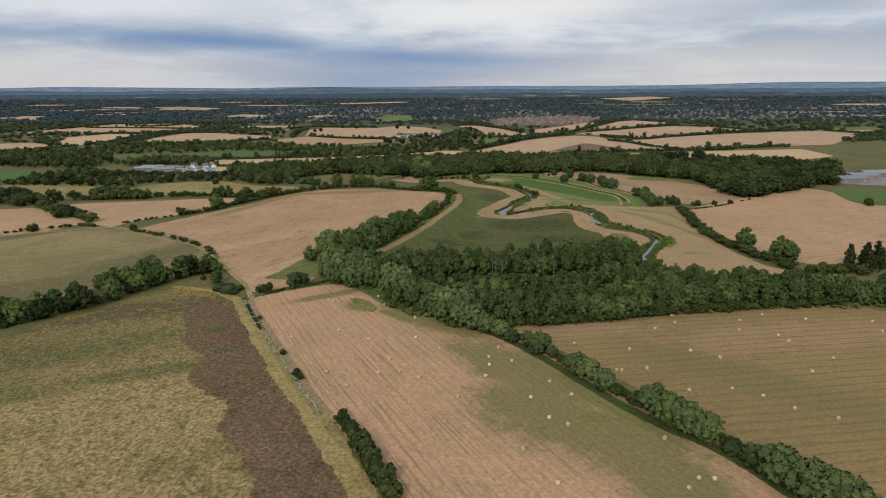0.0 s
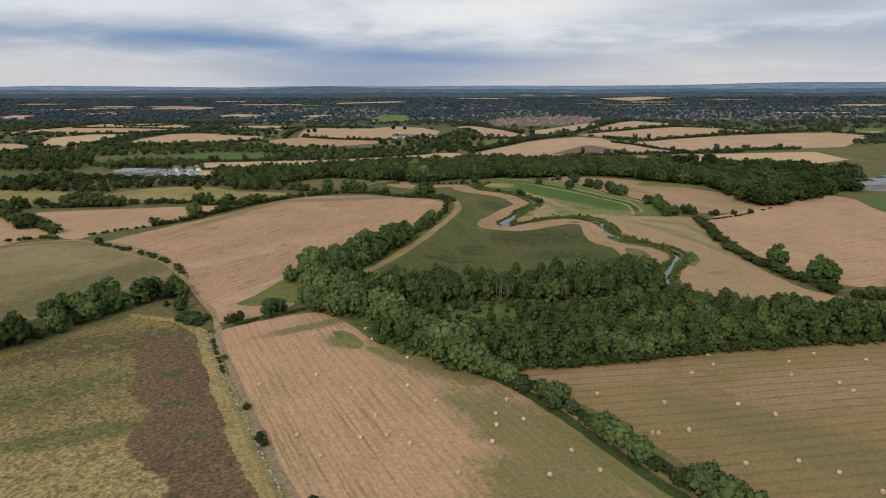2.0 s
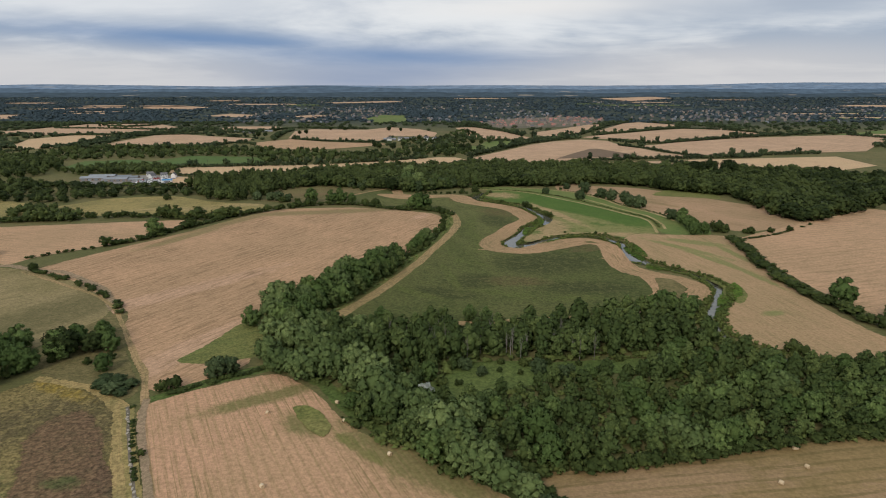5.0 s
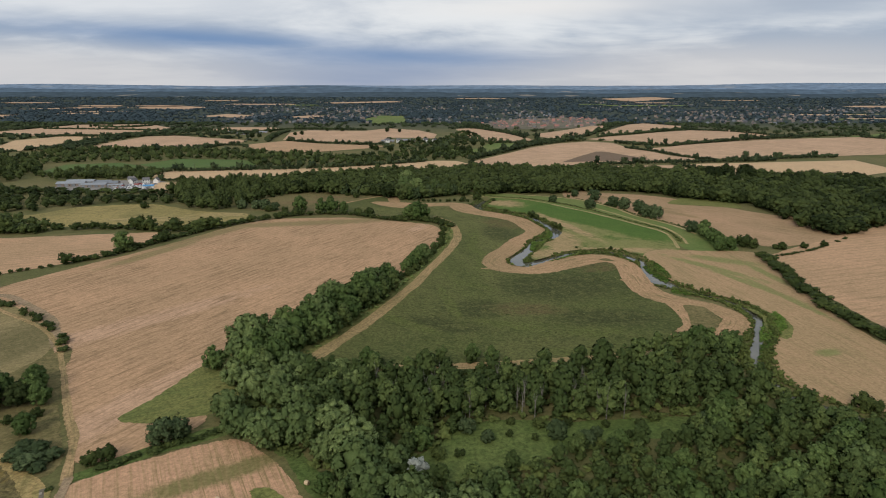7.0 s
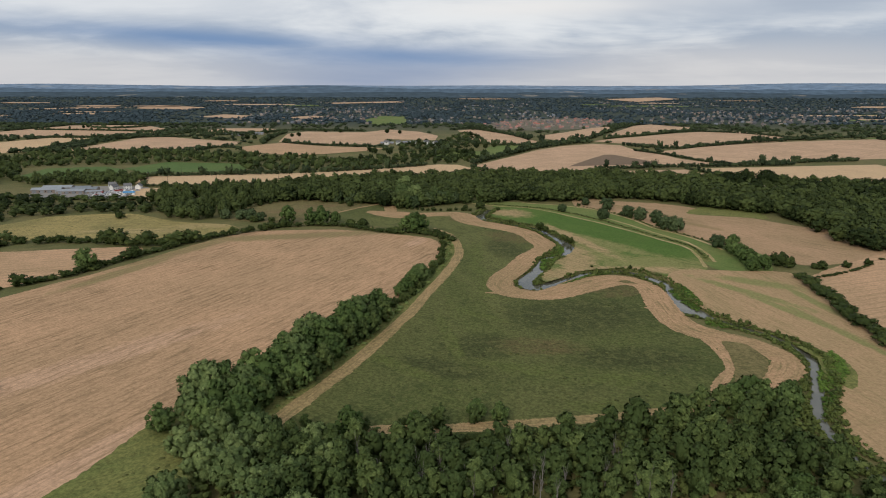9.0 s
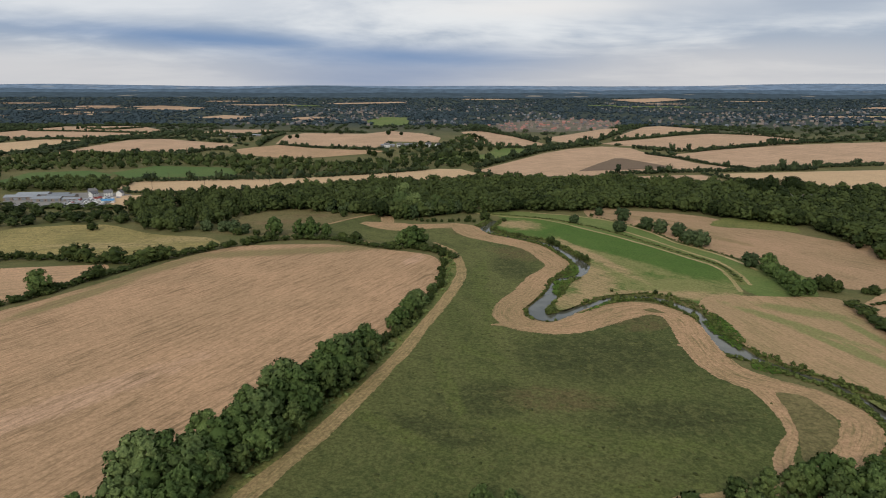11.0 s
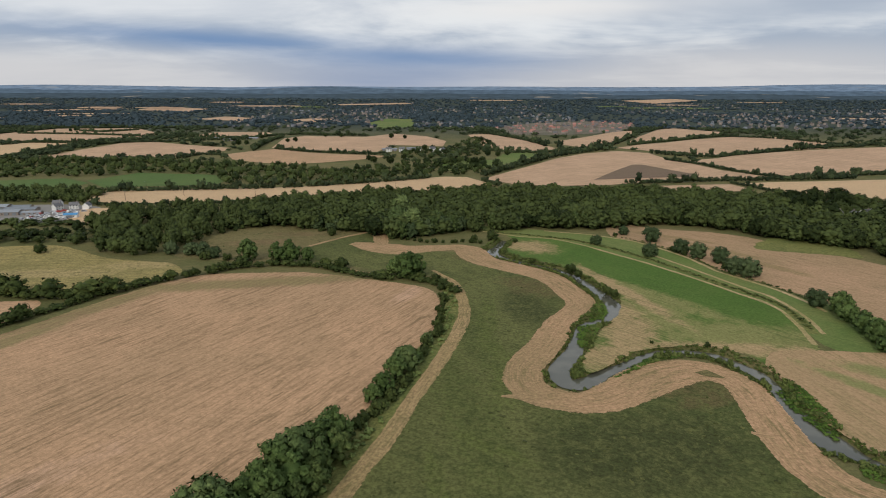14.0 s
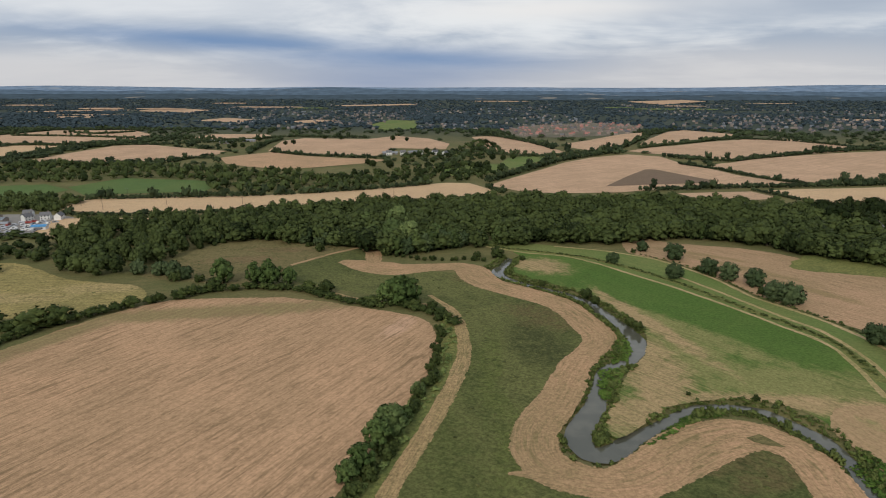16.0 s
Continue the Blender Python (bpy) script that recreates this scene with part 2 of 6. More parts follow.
M["big"] = field_material("tawny_stubble", (0.525, 0.325, 0.190), (0.455, 0.290, 0.168), (0.225, 0.148, 0.080), 62, 4, 0.85, 0.9, (((0.25, 0.205, 0.09), (-110, 606, 80, 9, 12), (-170, 565, 45, 7, 60), (-185, 520, 40, 6, 66)), ((0.56, 0.355, 0.225), (-140, 400, 70, 8, 48), (-105, 330, 45, 8, 65), (-20, 590, 14, 5, 70))), 0.5, 0.4, 0.62, None, 0.3, 0.16)
M["light"] = field_material("ripe_stubble", (0.58, 0.40, 0.235), (0.52, 0.35, 0.21), (0.42, 0.29, 0.17), 10, 8, 0.3, 0.5)
M["far_stubble"] = field_material("far_stubble", (0.57, 0.370, 0.240), (0.48, 0.315, 0.20), (0.36, 0.245, 0.15), 40, 14, 0.6, 0.9, (), 0.5, 0.5, 1.6, None, 0.25)
M["plough"] = field_material("brown_plough", (0.20, 0.14, 0.095), (0.17, 0.12, 0.08), (0.15, 0.105, 0.07), 20, 6, 0.3, 0.4)
M["knoll"] = field_material("grazed_knoll", (0.235, 0.190, 0.086), (0.325, 0.250, 0.128), (0.125, 0.112, 0.048), 38, 8, 0.45, 0.95, (((0.145, 0.125, 0.055), (-185, 370, 20, 60, -30), (-230, 300, 60, 20, 30)),), 0.7, 0.2, 1.0, None, 0.0, 0.2, 0.5, False, 0.2)
M["rough"] = field_material("rough_pasture", (0.39, 0.30, 0.12), (0.24, 0.205, 0.08), (0.10, 0.095, 0.036), 12, 7, 0.45, 0.8, (((0.43, 0.32, 0.15), (-180, 640, 30, 10, 10), (-230, 620, 40, 8, 5)),), 0.8, 0.1, 1.0, None, 0.0, 0.4, 0.36, False, 0.5)
M["fen"] = field_material("fen_grass", (0.155, 0.130, 0.056), (0.205, 0.165, 0.075), (0.072, 0.076, 0.028), 12, 7, 0.55, 0.8, (((0.21, 0.14, 0.072), (-130, 695, 26, 8, 10), (-110, 720, 22, 6, 0)),), 0.8, 0.05, 1.0, None, 0.0, 0.3, 0.36, False, 0.6)
M["marsh"] = field_material("marsh_meadow", (0.082, 0.096, 0.031), (0.124, 0.128, 0.045), (0.049, 0.059, 0.020), -30, 7, 0.4, 1.0,
    (((0.148, 0.150, 0.052), (26, 575, 24, 60, 10), (-20, 650, 50, 26, 0), (14, 480, 14, 50, 12)), ((0.098, 0.112, 0.034), (12, 470, 10, 60, 12), (5, 385, 14, 26, -20), (45, 396, 34, 8, -10), (14, 545, 8, 45, 8), (78, 428, 28, 12, 30), (85, 385, 24, 8, 10)), ((0.058, 0.064, 0.023), (62, 455, 34, 22, 10), (75, 410, 26, 10, 0), (15, 420, 16, 12, 30), (40, 575, 12, 24, 10), (0, 400, 20, 8, -20)), ((0.135, 0.105, 0.045), (48, 605, 22, 12, -40), (78, 494, 24, 7, 5), (30, 650, 30, 8, -30), (95, 487, 14, 5, 20), (40, 420, 18, 8, 0)), ((0.112, 0.128, 0.036), (3, 430, 3, 28, 12), (18, 455, 14, 3, -35), (30, 400, 16, 4, -20), (-14, 400, 18, 4, -40), (68, 392, 14, 5, 10), (26, 500, 7, 20, -10), (20, 560, 5, 30, -5), (60, 372, 20, 4, 0), (22, 525, 4, 16, 20))), 1.0, 0.1, 0.6, None, 0.0, 0.3, 0.4, False, 0.6)
M["strip"] = field_material("mown_strip", (0.47, 0.288, 0.165), (0.365, 0.240, 0.130), (0.20, 0.158, 0.072), 0, 2.2, 0.75, 0.9, (), 0.7, 0.45, 0.55, None, 0.22, 0.16, 0.5, True)
M["path"] = field_material("trampled_hay", (0.43, 0.285, 0.15), (0.34, 0.24, 0.115), (0.17, 0.145, 0.062), 0, 1.5, 0.8, 0.9, (), 0.9, 0.5, 0.4, None, 0.3, 0.2, 0.6, True)
M["track_hay"] = field_material("pale_track", (0.46, 0.33, 0.18), (0.34, 0.27, 0.12), (0.20, 0.19, 0.07), 0, 1.0, 0.6, 0.9, (), 0.8, 0.3, 0.4, None, 0.0, 0.2, 0.5, True)
M["green"] = field_material("green_crop", (0.078, 0.138, 0.028), (0.108, 0.160, 0.038), (0.070, 0.104, 0.026), -50, 5, 0.3, 0.7,
    (((0.24, 0.225, 0.085), (100, 600, 9, 60, 38), (128, 542, 46, 16, -12), (100, 565, 16, 30, 10)), ((0.41, 0.282, 0.148), (56, 690, 18, 14, -40), (81, 548, 13, 32, -8), (70, 518, 22, 13, 0), (118, 528, 48, 6.5, -4), (94, 600, 5, 46, 18))), 0.7, 0.35, 0.8)
M["green2"] = field_material("green_ley", (0.13, 0.18, 0.05), (0.19, 0.20, 0.07), (0.09, 0.13, 0.038), -50, 5, 0.4, 0.7)
M["earth"] = field_material("bare_earth", (0.19, 0.16, 0.125), (0.12, 0.115, 0.08), (0.15, 0.135, 0.09), 35, 30, 0.5, 0.8)
M["pasture"] = field_material("green_pasture", (0.095, 0.15, 0.045), (0.12, 0.16, 0.05), (0.07, 0.11, 0.035), 15, 8, 0.35, 0.7)
M["river_field"] = field_material("streaked_stubble", (0.44, 0.282, 0.160), (0.365, 0.250, 0.136), (0.24, 0.190, 0.088), 100, 5, 0.6, 0.7, (((0.21, 0.22, 0.078), (158, 490, 30, 4, -55), (166, 462, 40, 3, 110), (174, 440, 40, 2.5, 100), (155, 372, 7, 3, 20), (172, 505, 22, 6, -30), (185, 480, 30, 3, 95)),), 0.5, 0.4, 0.6, None, 0.2)
M["margin"] = field_material("dry_margin", (0.40, 0.285, 0.125), (0.30, 0.225, 0.09), (0.15, 0.14, 0.055), -62, 2, 0.5, 0.7, (), 1.0)
M["track"] = field_material("trodden_track", (0.34, 0.24, 0.155), (0.27, 0.20, 0.12), (0.16, 0.14, 0.07), 60, 1.2, 0.5, 0.6, (), 0.8)
M["scrub"] = field_material("rank_grass", (0.145, 0.162, 0.050), (0.205, 0.19, 0.064), (0.07, 0.095, 0.030), 30, 3, 0.5, 0.7, (), 1.0)
M["verge"] = field_material("dark_verge_grass", (0.062, 0.080, 0.026), (0.090, 0.105, 0.036), (0.038, 0.052, 0.016), 0, 2, 0.4, 0.8, (), 1.0, 0.1, 0.6, None, 0.0, 0.3, 0.5, True)
M["rush"] = field_material("uncut_grass", (0.18, 0.185, 0.058), (0.26, 0.225, 0.085), (0.10, 0.115, 0.036), 30, 3, 0.4, 0.7, (), 1.0, 0.1, 1.0, None, 0.0, 0.4)
M["glade"] = field_material("glade_grass", (0.095, 0.135, 0.038), (0.13, 0.155, 0.048), (0.060, 0.090, 0.024), 20, 5, 0.4, 0.9, (), 1.0, 0.05, 0.6, None, 0.0, 0.5)
M["oak"] = foliage_material("oak_leaves", (0.020, 0.031, 0.010), (0.083, 0.107, 0.034))
# leaf green cooled a little by painted haze, for middle-distance hedges and trees
M["wood_hedge"] = foliage_material("faint_haze_leaves", (0.021, 0.032, 0.016), (0.069, 0.090, 0.039))
M["willow"] = foliage_material("willow_leaves", (0.092, 0.131, 0.044), (0.270, 0.328, 0.121))
M["sallow"] = foliage_material("sallow_leaves", (0.053, 0.078, 0.032), (0.155, 0.193, 0.085))
M["hedge"] = foliage_material("hedge_leaves", (0.038, 0.054, 0.016), (0.134, 0.162, 0.047))
M["alder"] = foliage_material("alder_leaves", (0.056, 0.083, 0.026), (0.202, 0.252, 0.079))
M["reed"] = foliage_material("reed_leaves", (0.048, 0.064, 0.017), (0.150, 0.180, 0.048))
M["row"] = foliage_material("row_leaves", (0.066, 0.104, 0.030), (0.216, 0.284, 0.091))
M["sedge"] = foliage_material("sedge_leaves", (0.060, 0.068, 0.022), (0.155, 0.158, 0.054))
M["bright_reed"] = foliage_material("bright_reed_leaves", (0.050, 0.090, 0.018), (0.125, 0.195, 0.038))
M["silver"] = foliage_material("silver_leaves", (0.34, 0.36, 0.31), (0.58, 0.60, 0.54))
# distance haze put into the leaf colour, bluer than the near woods
M["hazy_wood"] = foliage_material("hazed_far_leaves", (0.027, 0.043, 0.050), (0.057, 0.080, 0.089))
M["bark"] = plain_material("bark", (0.06, 0.045, 0.032), (0.13, 0.10, 0.075), 2.0, 0.95, 0.1)
M["dead"] = plain_material("dead_wood", (0.15, 0.135, 0.12), (0.27, 0.245, 0.22), 1.0, 0.9, 0.1)
M["bale_straw"] = plain_material("bale_straw", (0.50, 0.37, 0.22), (0.68, 0.54, 0.36), 3.0, 0.95, 0.1, 0, 0.6)
M["bale_end"] = plain_material("bale_end", (0.42, 0.30, 0.17), (0.58, 0.44, 0.28), 5.0, 0.95, 0.1, 0, 0.6)
M["stone"] = plain_material("pale_stone", (0.27, 0.235, 0.18), (0.52, 0.465, 0.38), 1.2, 0.9, 0.2)
M["white"] = plain_material("white_render", (0.62, 0.61, 0.58), (0.80, 0.79, 0.76), 0.6)
M["grey_roof"] = plain_material("grey_sheet_roof", (0.15, 0.165, 0.18), (0.32, 0.34, 0.36), 0.3, 0.6)
M["slate"] = plain_material("slate_roof", (0.09, 0.09, 0.10), (0.19, 0.185, 0.18), 0.6)
M["red_tile"] = plain_material("red_tile_roof", (0.32, 0.13, 0.10), (0.44, 0.23, 0.19), 0.6)
M["brown_tile"] = plain_material("brown_tile_roof", (0.14, 0.105, 0.088), (0.22, 0.165, 0.14), 0.6)
M["brick"] = plain_material("brick_wall", (0.19, 0.15, 0.125), (0.34, 0.285, 0.24), 0.6)
M["blue_sheet"] = plain_material("blue_sheet", (0.05, 0.20, 0.42), (0.10, 0.34, 0.60), 0.5, 0.5)
M["glass"] = plain_material("dark_glass", (0.02, 0.025, 0.03), (0.04, 0.045, 0.05), 1.0, 0.15, 0.5)
M["car_grey"] = plain_material("car_paint_grey", (0.25, 0.26, 0.28), (0.55, 0.56, 0.58), 0.2, 0.35, 0.5)
M["car_red"] = plain_material("car_paint_red", (0.25, 0.04, 0.035), (0.40, 0.07, 0.05), 0.2, 0.35, 0.5)
M["rubber"] = plain_material("tyre_rubber", (0.015, 0.015, 0.015), (0.03, 0.03, 0.03), 3.0)
M["yard"] = plain_material("yard_gravel", (0.18, 0.165, 0.145), (0.30, 0.275, 0.245), 0.15)
M["steel"] = plain_material("galvanised_steel", (0.35, 0.36, 0.37), (0.5, 0.51, 0.52), 1.0, 0.5, 0.5, 0.6)


def water_material():
    m, n, shader = material("slow_water", 0.08, 0.6)
    p = n.add("ShaderNodeTexCoord").outputs["Object"]
    n.plug(shader.inputs["Base Color"], n.mix(n.ramp(n.noise(p, 0.12, 4), 0.4, 0.7), (0.085, 0.085, 0.062), (0.12, 0.115, 0.085)))
    bumped(n, shader, n.noise(p, 0.8, 3), 0.12, 0.08)
    return m


def hills_material(name, haze_glow, pale, share):
    """Blue hills near the skyline, a plain backdrop of distance; the haze is put in as a blue glow."""
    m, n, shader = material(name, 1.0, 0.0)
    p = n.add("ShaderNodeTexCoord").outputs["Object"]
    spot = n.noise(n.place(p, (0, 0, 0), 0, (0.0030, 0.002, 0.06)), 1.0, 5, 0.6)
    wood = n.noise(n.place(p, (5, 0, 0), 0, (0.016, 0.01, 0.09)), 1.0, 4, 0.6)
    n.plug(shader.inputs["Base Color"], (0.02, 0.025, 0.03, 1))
    tone = n.mix(n.ramp(wood, 0.35, 0.65), tuple(c * 0.82 for c in haze_glow), tuple(c * 1.18 for c in haze_glow))
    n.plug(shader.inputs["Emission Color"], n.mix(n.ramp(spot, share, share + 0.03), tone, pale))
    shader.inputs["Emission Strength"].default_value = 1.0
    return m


# emitted colours carry the distance haze, paler for farther ridges
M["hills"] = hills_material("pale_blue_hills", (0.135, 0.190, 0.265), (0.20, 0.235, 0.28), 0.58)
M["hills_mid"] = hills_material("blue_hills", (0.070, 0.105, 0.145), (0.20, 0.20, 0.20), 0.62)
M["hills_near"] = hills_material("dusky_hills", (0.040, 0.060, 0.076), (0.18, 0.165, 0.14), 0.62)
M["water"] = water_material()

# ---- building helpers ----


def tag_setting(ob, label, category):
    return tagged(ob, label, category, "", "structure")


def mesh_of(name, verts, tris=(), quads=(), smooth=False, tint=None, cards=None, normals=None):
    """A mesh from arrays of corners, triangles and quads."""
    verts = np.asarray(verts, np.float32).reshape(-1, 3)
    if cards is not None:
        tris = np.concatenate([np.asarray(tris).reshape(-1, 3), np.asarray(cards).reshape(-1, 3)])
    tris, quads = np.asarray(tris, np.int32).reshape(-1, 3), np.asarray(quads, np.int32).reshape(-1, 4)
    me = bpy.data.meshes.new(name)
    me.vertices.add(len(verts))
    me.vertices.foreach_set("co", verts.ravel())
    loops = np.concatenate([tris.ravel(), quads.ravel()])
    me.loops.add(len(loops))
    me.loops.foreach_set("vertex_index", loops)
    starts = np.concatenate([np.arange(len(tris)) * 3, len(tris) * 3 + np.arange(len(quads)) * 4]).astype(np.int32)
    me.polygons.add(len(starts))
    me.polygons.foreach_set("loop_start", starts)
    if smooth:
        me.polygons.foreach_set("use_smooth", np.ones(len(starts), bool))
    if tint is not None:
        me.attributes.new("tint", "FLOAT", "POINT").data.foreach_set("value", np.asarray(tint, np.float32))
    me.update(calc_edges=True)
    me.validate()
    if normals is not None:
        me.normals_split_custom_set_from_vertices(np.asarray(normals, np.float32).tolist())
    return me


def part(name, data, mat, parent=None, label="", at=None):
    """One mesh object, under a thing or under a part. data: a bmesh or a mesh."""
    if isinstance(data, bmesh.types.BMesh):
        me = bpy.data.meshes.new(name)
        data.to_mesh(me)
        data.free()
        data = me
    if mat and not data.materials:
        data.materials.append(mat)
    ob = new(name, data)
    ob.parent = parent
    if at is not None:
        ob.matrix_basis = at
    return tagged(ob, label)


def curve_points(pts, step, closed=False):
    """A smooth line through the points, with a point about every step metres."""
    pts = [np.array(p, float) for p in pts]
    n, out = len(pts), []
    for i in range(n if closed else n - 1):
        if closed:
            a, b, c, d = (pts[(i + k) % n] for k in (-1, 0, 1, 2))
        else:
            a, b, c, d = pts[max(i - 1, 0)], pts[i], pts[i + 1], pts[min(i + 2, n - 1)]
        count = max(1, int(np.linalg.norm(c - b) / step))
        for k in range(count):
            t = k / count
            bow = 0.5 * (2 * b + (c - a) * t + (2 * a - 5 * b + 4 * c - d) * t**2 + (3 * b - a - 3 * c + d) * t**3)
            line = b + (c - b) * t
            out.append(0.65 * bow + 0.35 * line)
    if not closed:
        out.append(pts[-1])
    return np.array(out)


def inside(poly, x, y):
    hit, j = False, len(poly) - 1
    for i in range(len(poly)):
        (xi, yi), (xj, yj) = poly[i], poly[j]
        if (yi > y) != (yj > y) and x < (xj - xi) * (y - yi) / (yj - yi) + xi:
            hit = not hit
        j = i
    return hit


def height(x, y):
    """The lie of the land: a level plain that climbs to wooded downs on the skyline."""
    climb = min(max((y - 3000.0) / 2000.0, 0.0), 1.0)
    return 34.0 * climb * climb * (3 - 2 * climb)


FIELDS = {}


def wander(p, salt):
    """An uneven offset along an outline, from coarse to fine."""
    return noise.noise((p[0] / 14.0, p[1] / 14.0, salt)) + 0.6 * noise.noise((p[0] / 5.0, p[1] / 5.0, salt + 7)) + 0.4 * noise.noise((p[0] / 1.9, p[1] / 1.9, salt + 3))


def field(name, pts, mat, label, level=0.05, ragged=0.9, step=2.0, smooth=True, fray=1.6):
    """A parcel of land with a slightly uneven outline, lying on the ground."""
    rng = random.Random(len(FIELDS) + 5)
    far = max(p[1] for p in pts) > 900
    step = step * (5 if far else 1)
    line = curve_points(pts, step, True)
    if not smooth:
        line = np.array(pts, float)
    line = line + np.array([[wander(p, 1.0) * ragged, wander(p, 40.0) * ragged] for p in line])
    rim = 0.0 if far else fray
    bm = bmesh.new()
    edge = bm.verts.layers.float.new("rim")
    level = level + 0.004 * (len(FIELDS) % 40) + (3.0 if min(p[1] for p in pts) > 3000 else 0.0)
    vs = [bm.verts.new((p[0], p[1], level + height(p[0], p[1]) * 1.02)) for p in line]
    es = [bm.edges.new((vs[i], vs[(i + 1) % len(vs)])) for i in range(len(vs))]
    bmesh.ops.triangle_fill(bm, edges=es, use_beauty=True, normal=(0, 0, 1))
    for f in bm.faces:
        if f.normal.z < 0:
            f.normal_flip()
    if rim:
        area = sum(line[i - 1][0] * line[i][1] - line[i][0] * line[i - 1][1] for i in range(len(line)))
        along_line = np.roll(line, -1, 0) - np.roll(line, 1, 0)
        out = np.stack([along_line[:, 1], -along_line[:, 0]], 1) / (np.linalg.norm(along_line, axis=1)[:, None] + 1e-9) * (1 if area > 0 else -1)
        outer = []
        for p, o in zip(line, out):
            v = bm.verts.new((p[0] + o[0] * rim, p[1] + o[1] * rim, level - 0.02))
            v[edge] = 1.0
            outer.append(v)
        for i in range(len(vs)):
            j = (i + 1) % len(vs)
            f = bm.faces.new((vs[i], vs[j], outer[j], outer[i]))
            f.normal_update()
            if f.normal.z < 0:
                f.normal_flip()
    FIELDS[name] = pts
    ob = part(name.split("-")[0], bm, mat)
    return tag_setting(ob, label, "field")


def ribbon(name, pts, width, mat, label, level=0.09, step=1.6, ragged=0.4, category="path", widths=None, fray=0.0):
    """A long strip of ground along a line. pts: x, y and, where given, the width there."""
    step = min(step, 1.6)
    fray = fray if category == "river" else max(fray, min(1.0, width * 0.2))
    line = curve_points(pts, step)
    if line.shape[1] > 2:
        line, span = line[:, :2], line[:, 2] / 2.0
    elif widths is None:
        span = np.full(len(line), width / 2.0)
    else:
        span = np.interp(np.linspace(0, 1, len(line)), np.linspace(0, 1, len(widths)), widths) / 2.0
    heading = np.gradient(line, axis=0)
    for _ in range(3):
        heading[1:-1] = (heading[:-2] + heading[1:-1] + heading[2:]) / 3
    side = np.stack([-heading[:, 1], heading[:, 0]], 1) / (np.linalg.norm(heading, axis=1)[:, None] + 1e-9)
    gone = np.concatenate([[0], np.cumsum(np.linalg.norm(np.diff(line, axis=0), axis=1))])
    verts, quads, rims, runs, offs = [], [], [], [], []
    for i, p in enumerate(line):
        for s in (-1, 1):
            reach = span[i] + wander(p + side[i] * s * span[i], s * 5.0) * ragged * 0.8
            for far_out in (fray, 0.0) if s < 0 else (0.0, fray):
                d = reach + (far_out if far_out else -min(fray, span[i]) * 0.6)
                q = p + side[i] * s * d
                verts.append((q[0], q[1], level + height(q[0], q[1]) - (0.02 if far_out else 0.0)))
                rims.append(1.0 if far_out else 0.0)
                runs.append(gone[i])
                offs.append(s * d)
        if i:
            for k in range(3):
                quads.append((4 * i - 3 + k, 4 * i - 4 + k, 4 * i + k, 4 * i + 1 + k))
    me = mesh_of(name, verts, (), quads)
    for key, values in (("rim", rims), ("run", runs), ("off", offs)):
        me.attributes.new(key, "FLOAT", "POINT").data.foreach_set("value", np.asarray(values, np.float32))
    return tag_setting(part(name, me, mat), label, category)


# ---- ground and river ----
# x, y and the width of the water
RIVER_UP = [(39.9, 708.2, 3), (34.6, 692.9, 4.5), (29.4, 678.7, 6), (32.7, 668, 4.5), (42.2, 657.1, 3.4), (52.2, 649.7, 3), (62.9, 641, 3), (72.2, 628.4, 4), (76.1, 614.4, 5), (79.9, 602.3, 4.6), (82.5, 592.4, 5.4), (83.8, 582.5, 6.2), (80.8, 571, 6), (75, 561.3, 4.6), (68.5, 557, 4), (62.8, 551.1, 3.6), (58, 537.7, 4), (53.9, 524.9, 6), (47.7, 514.1, 6.4), (45, 505.7, 6.8), (46.7, 498.7, 7), (50.8, 497.7, 7), (56, 500.5, 6), (60.5, 504.7, 5.4), (68.2, 510.6, 4.4)]
RIVER_DOWN = [(75.2, 516.1, 3.4), (81.5, 521.2, 2.6), (88.2, 525.8, 2.4), (98.6, 526.9, 2.6), (109.5, 524, 3.4), (115.8, 514.9, 4.6), (120.1, 506.9, 4.8), (121.1, 496.9, 3), (118.6, 486, 3), (118.4, 475, 8), (119.6, 466, 9.5), (122, 459, 7.5), (126, 453, 2.6), (137.2, 440, 1.4), (143, 434, 1.4), (146, 424, 1.6), (146.5, 410, 2.4), (141.4, 398.9, 2.4), (135.1, 386.7, 2.8), (128.6, 376.7, 2.6), (123.5, 367, 2.0), (121, 352.2, 1.8), (121, 338, 2.6), (127.6, 331, 2.8), (137, 322, 3.4), (152, 314, 5), (185, 309, 5.2), (235, 297, 5.2)]
RIVER = RIVER_UP + RIVER_DOWN
RIVER_COURSE = curve_points(RIVER, 2.0)
RIVER_LINE = RIVER_COURSE[:, :2]


def river_gap(x, y):
    """The distance from the water's edge, below nought within the river."""
    return (np.sqrt(((RIVER_LINE - np.array((x, y))) ** 2).sum(1)) - RIVER_COURSE[:, 2] * 0.50).min()


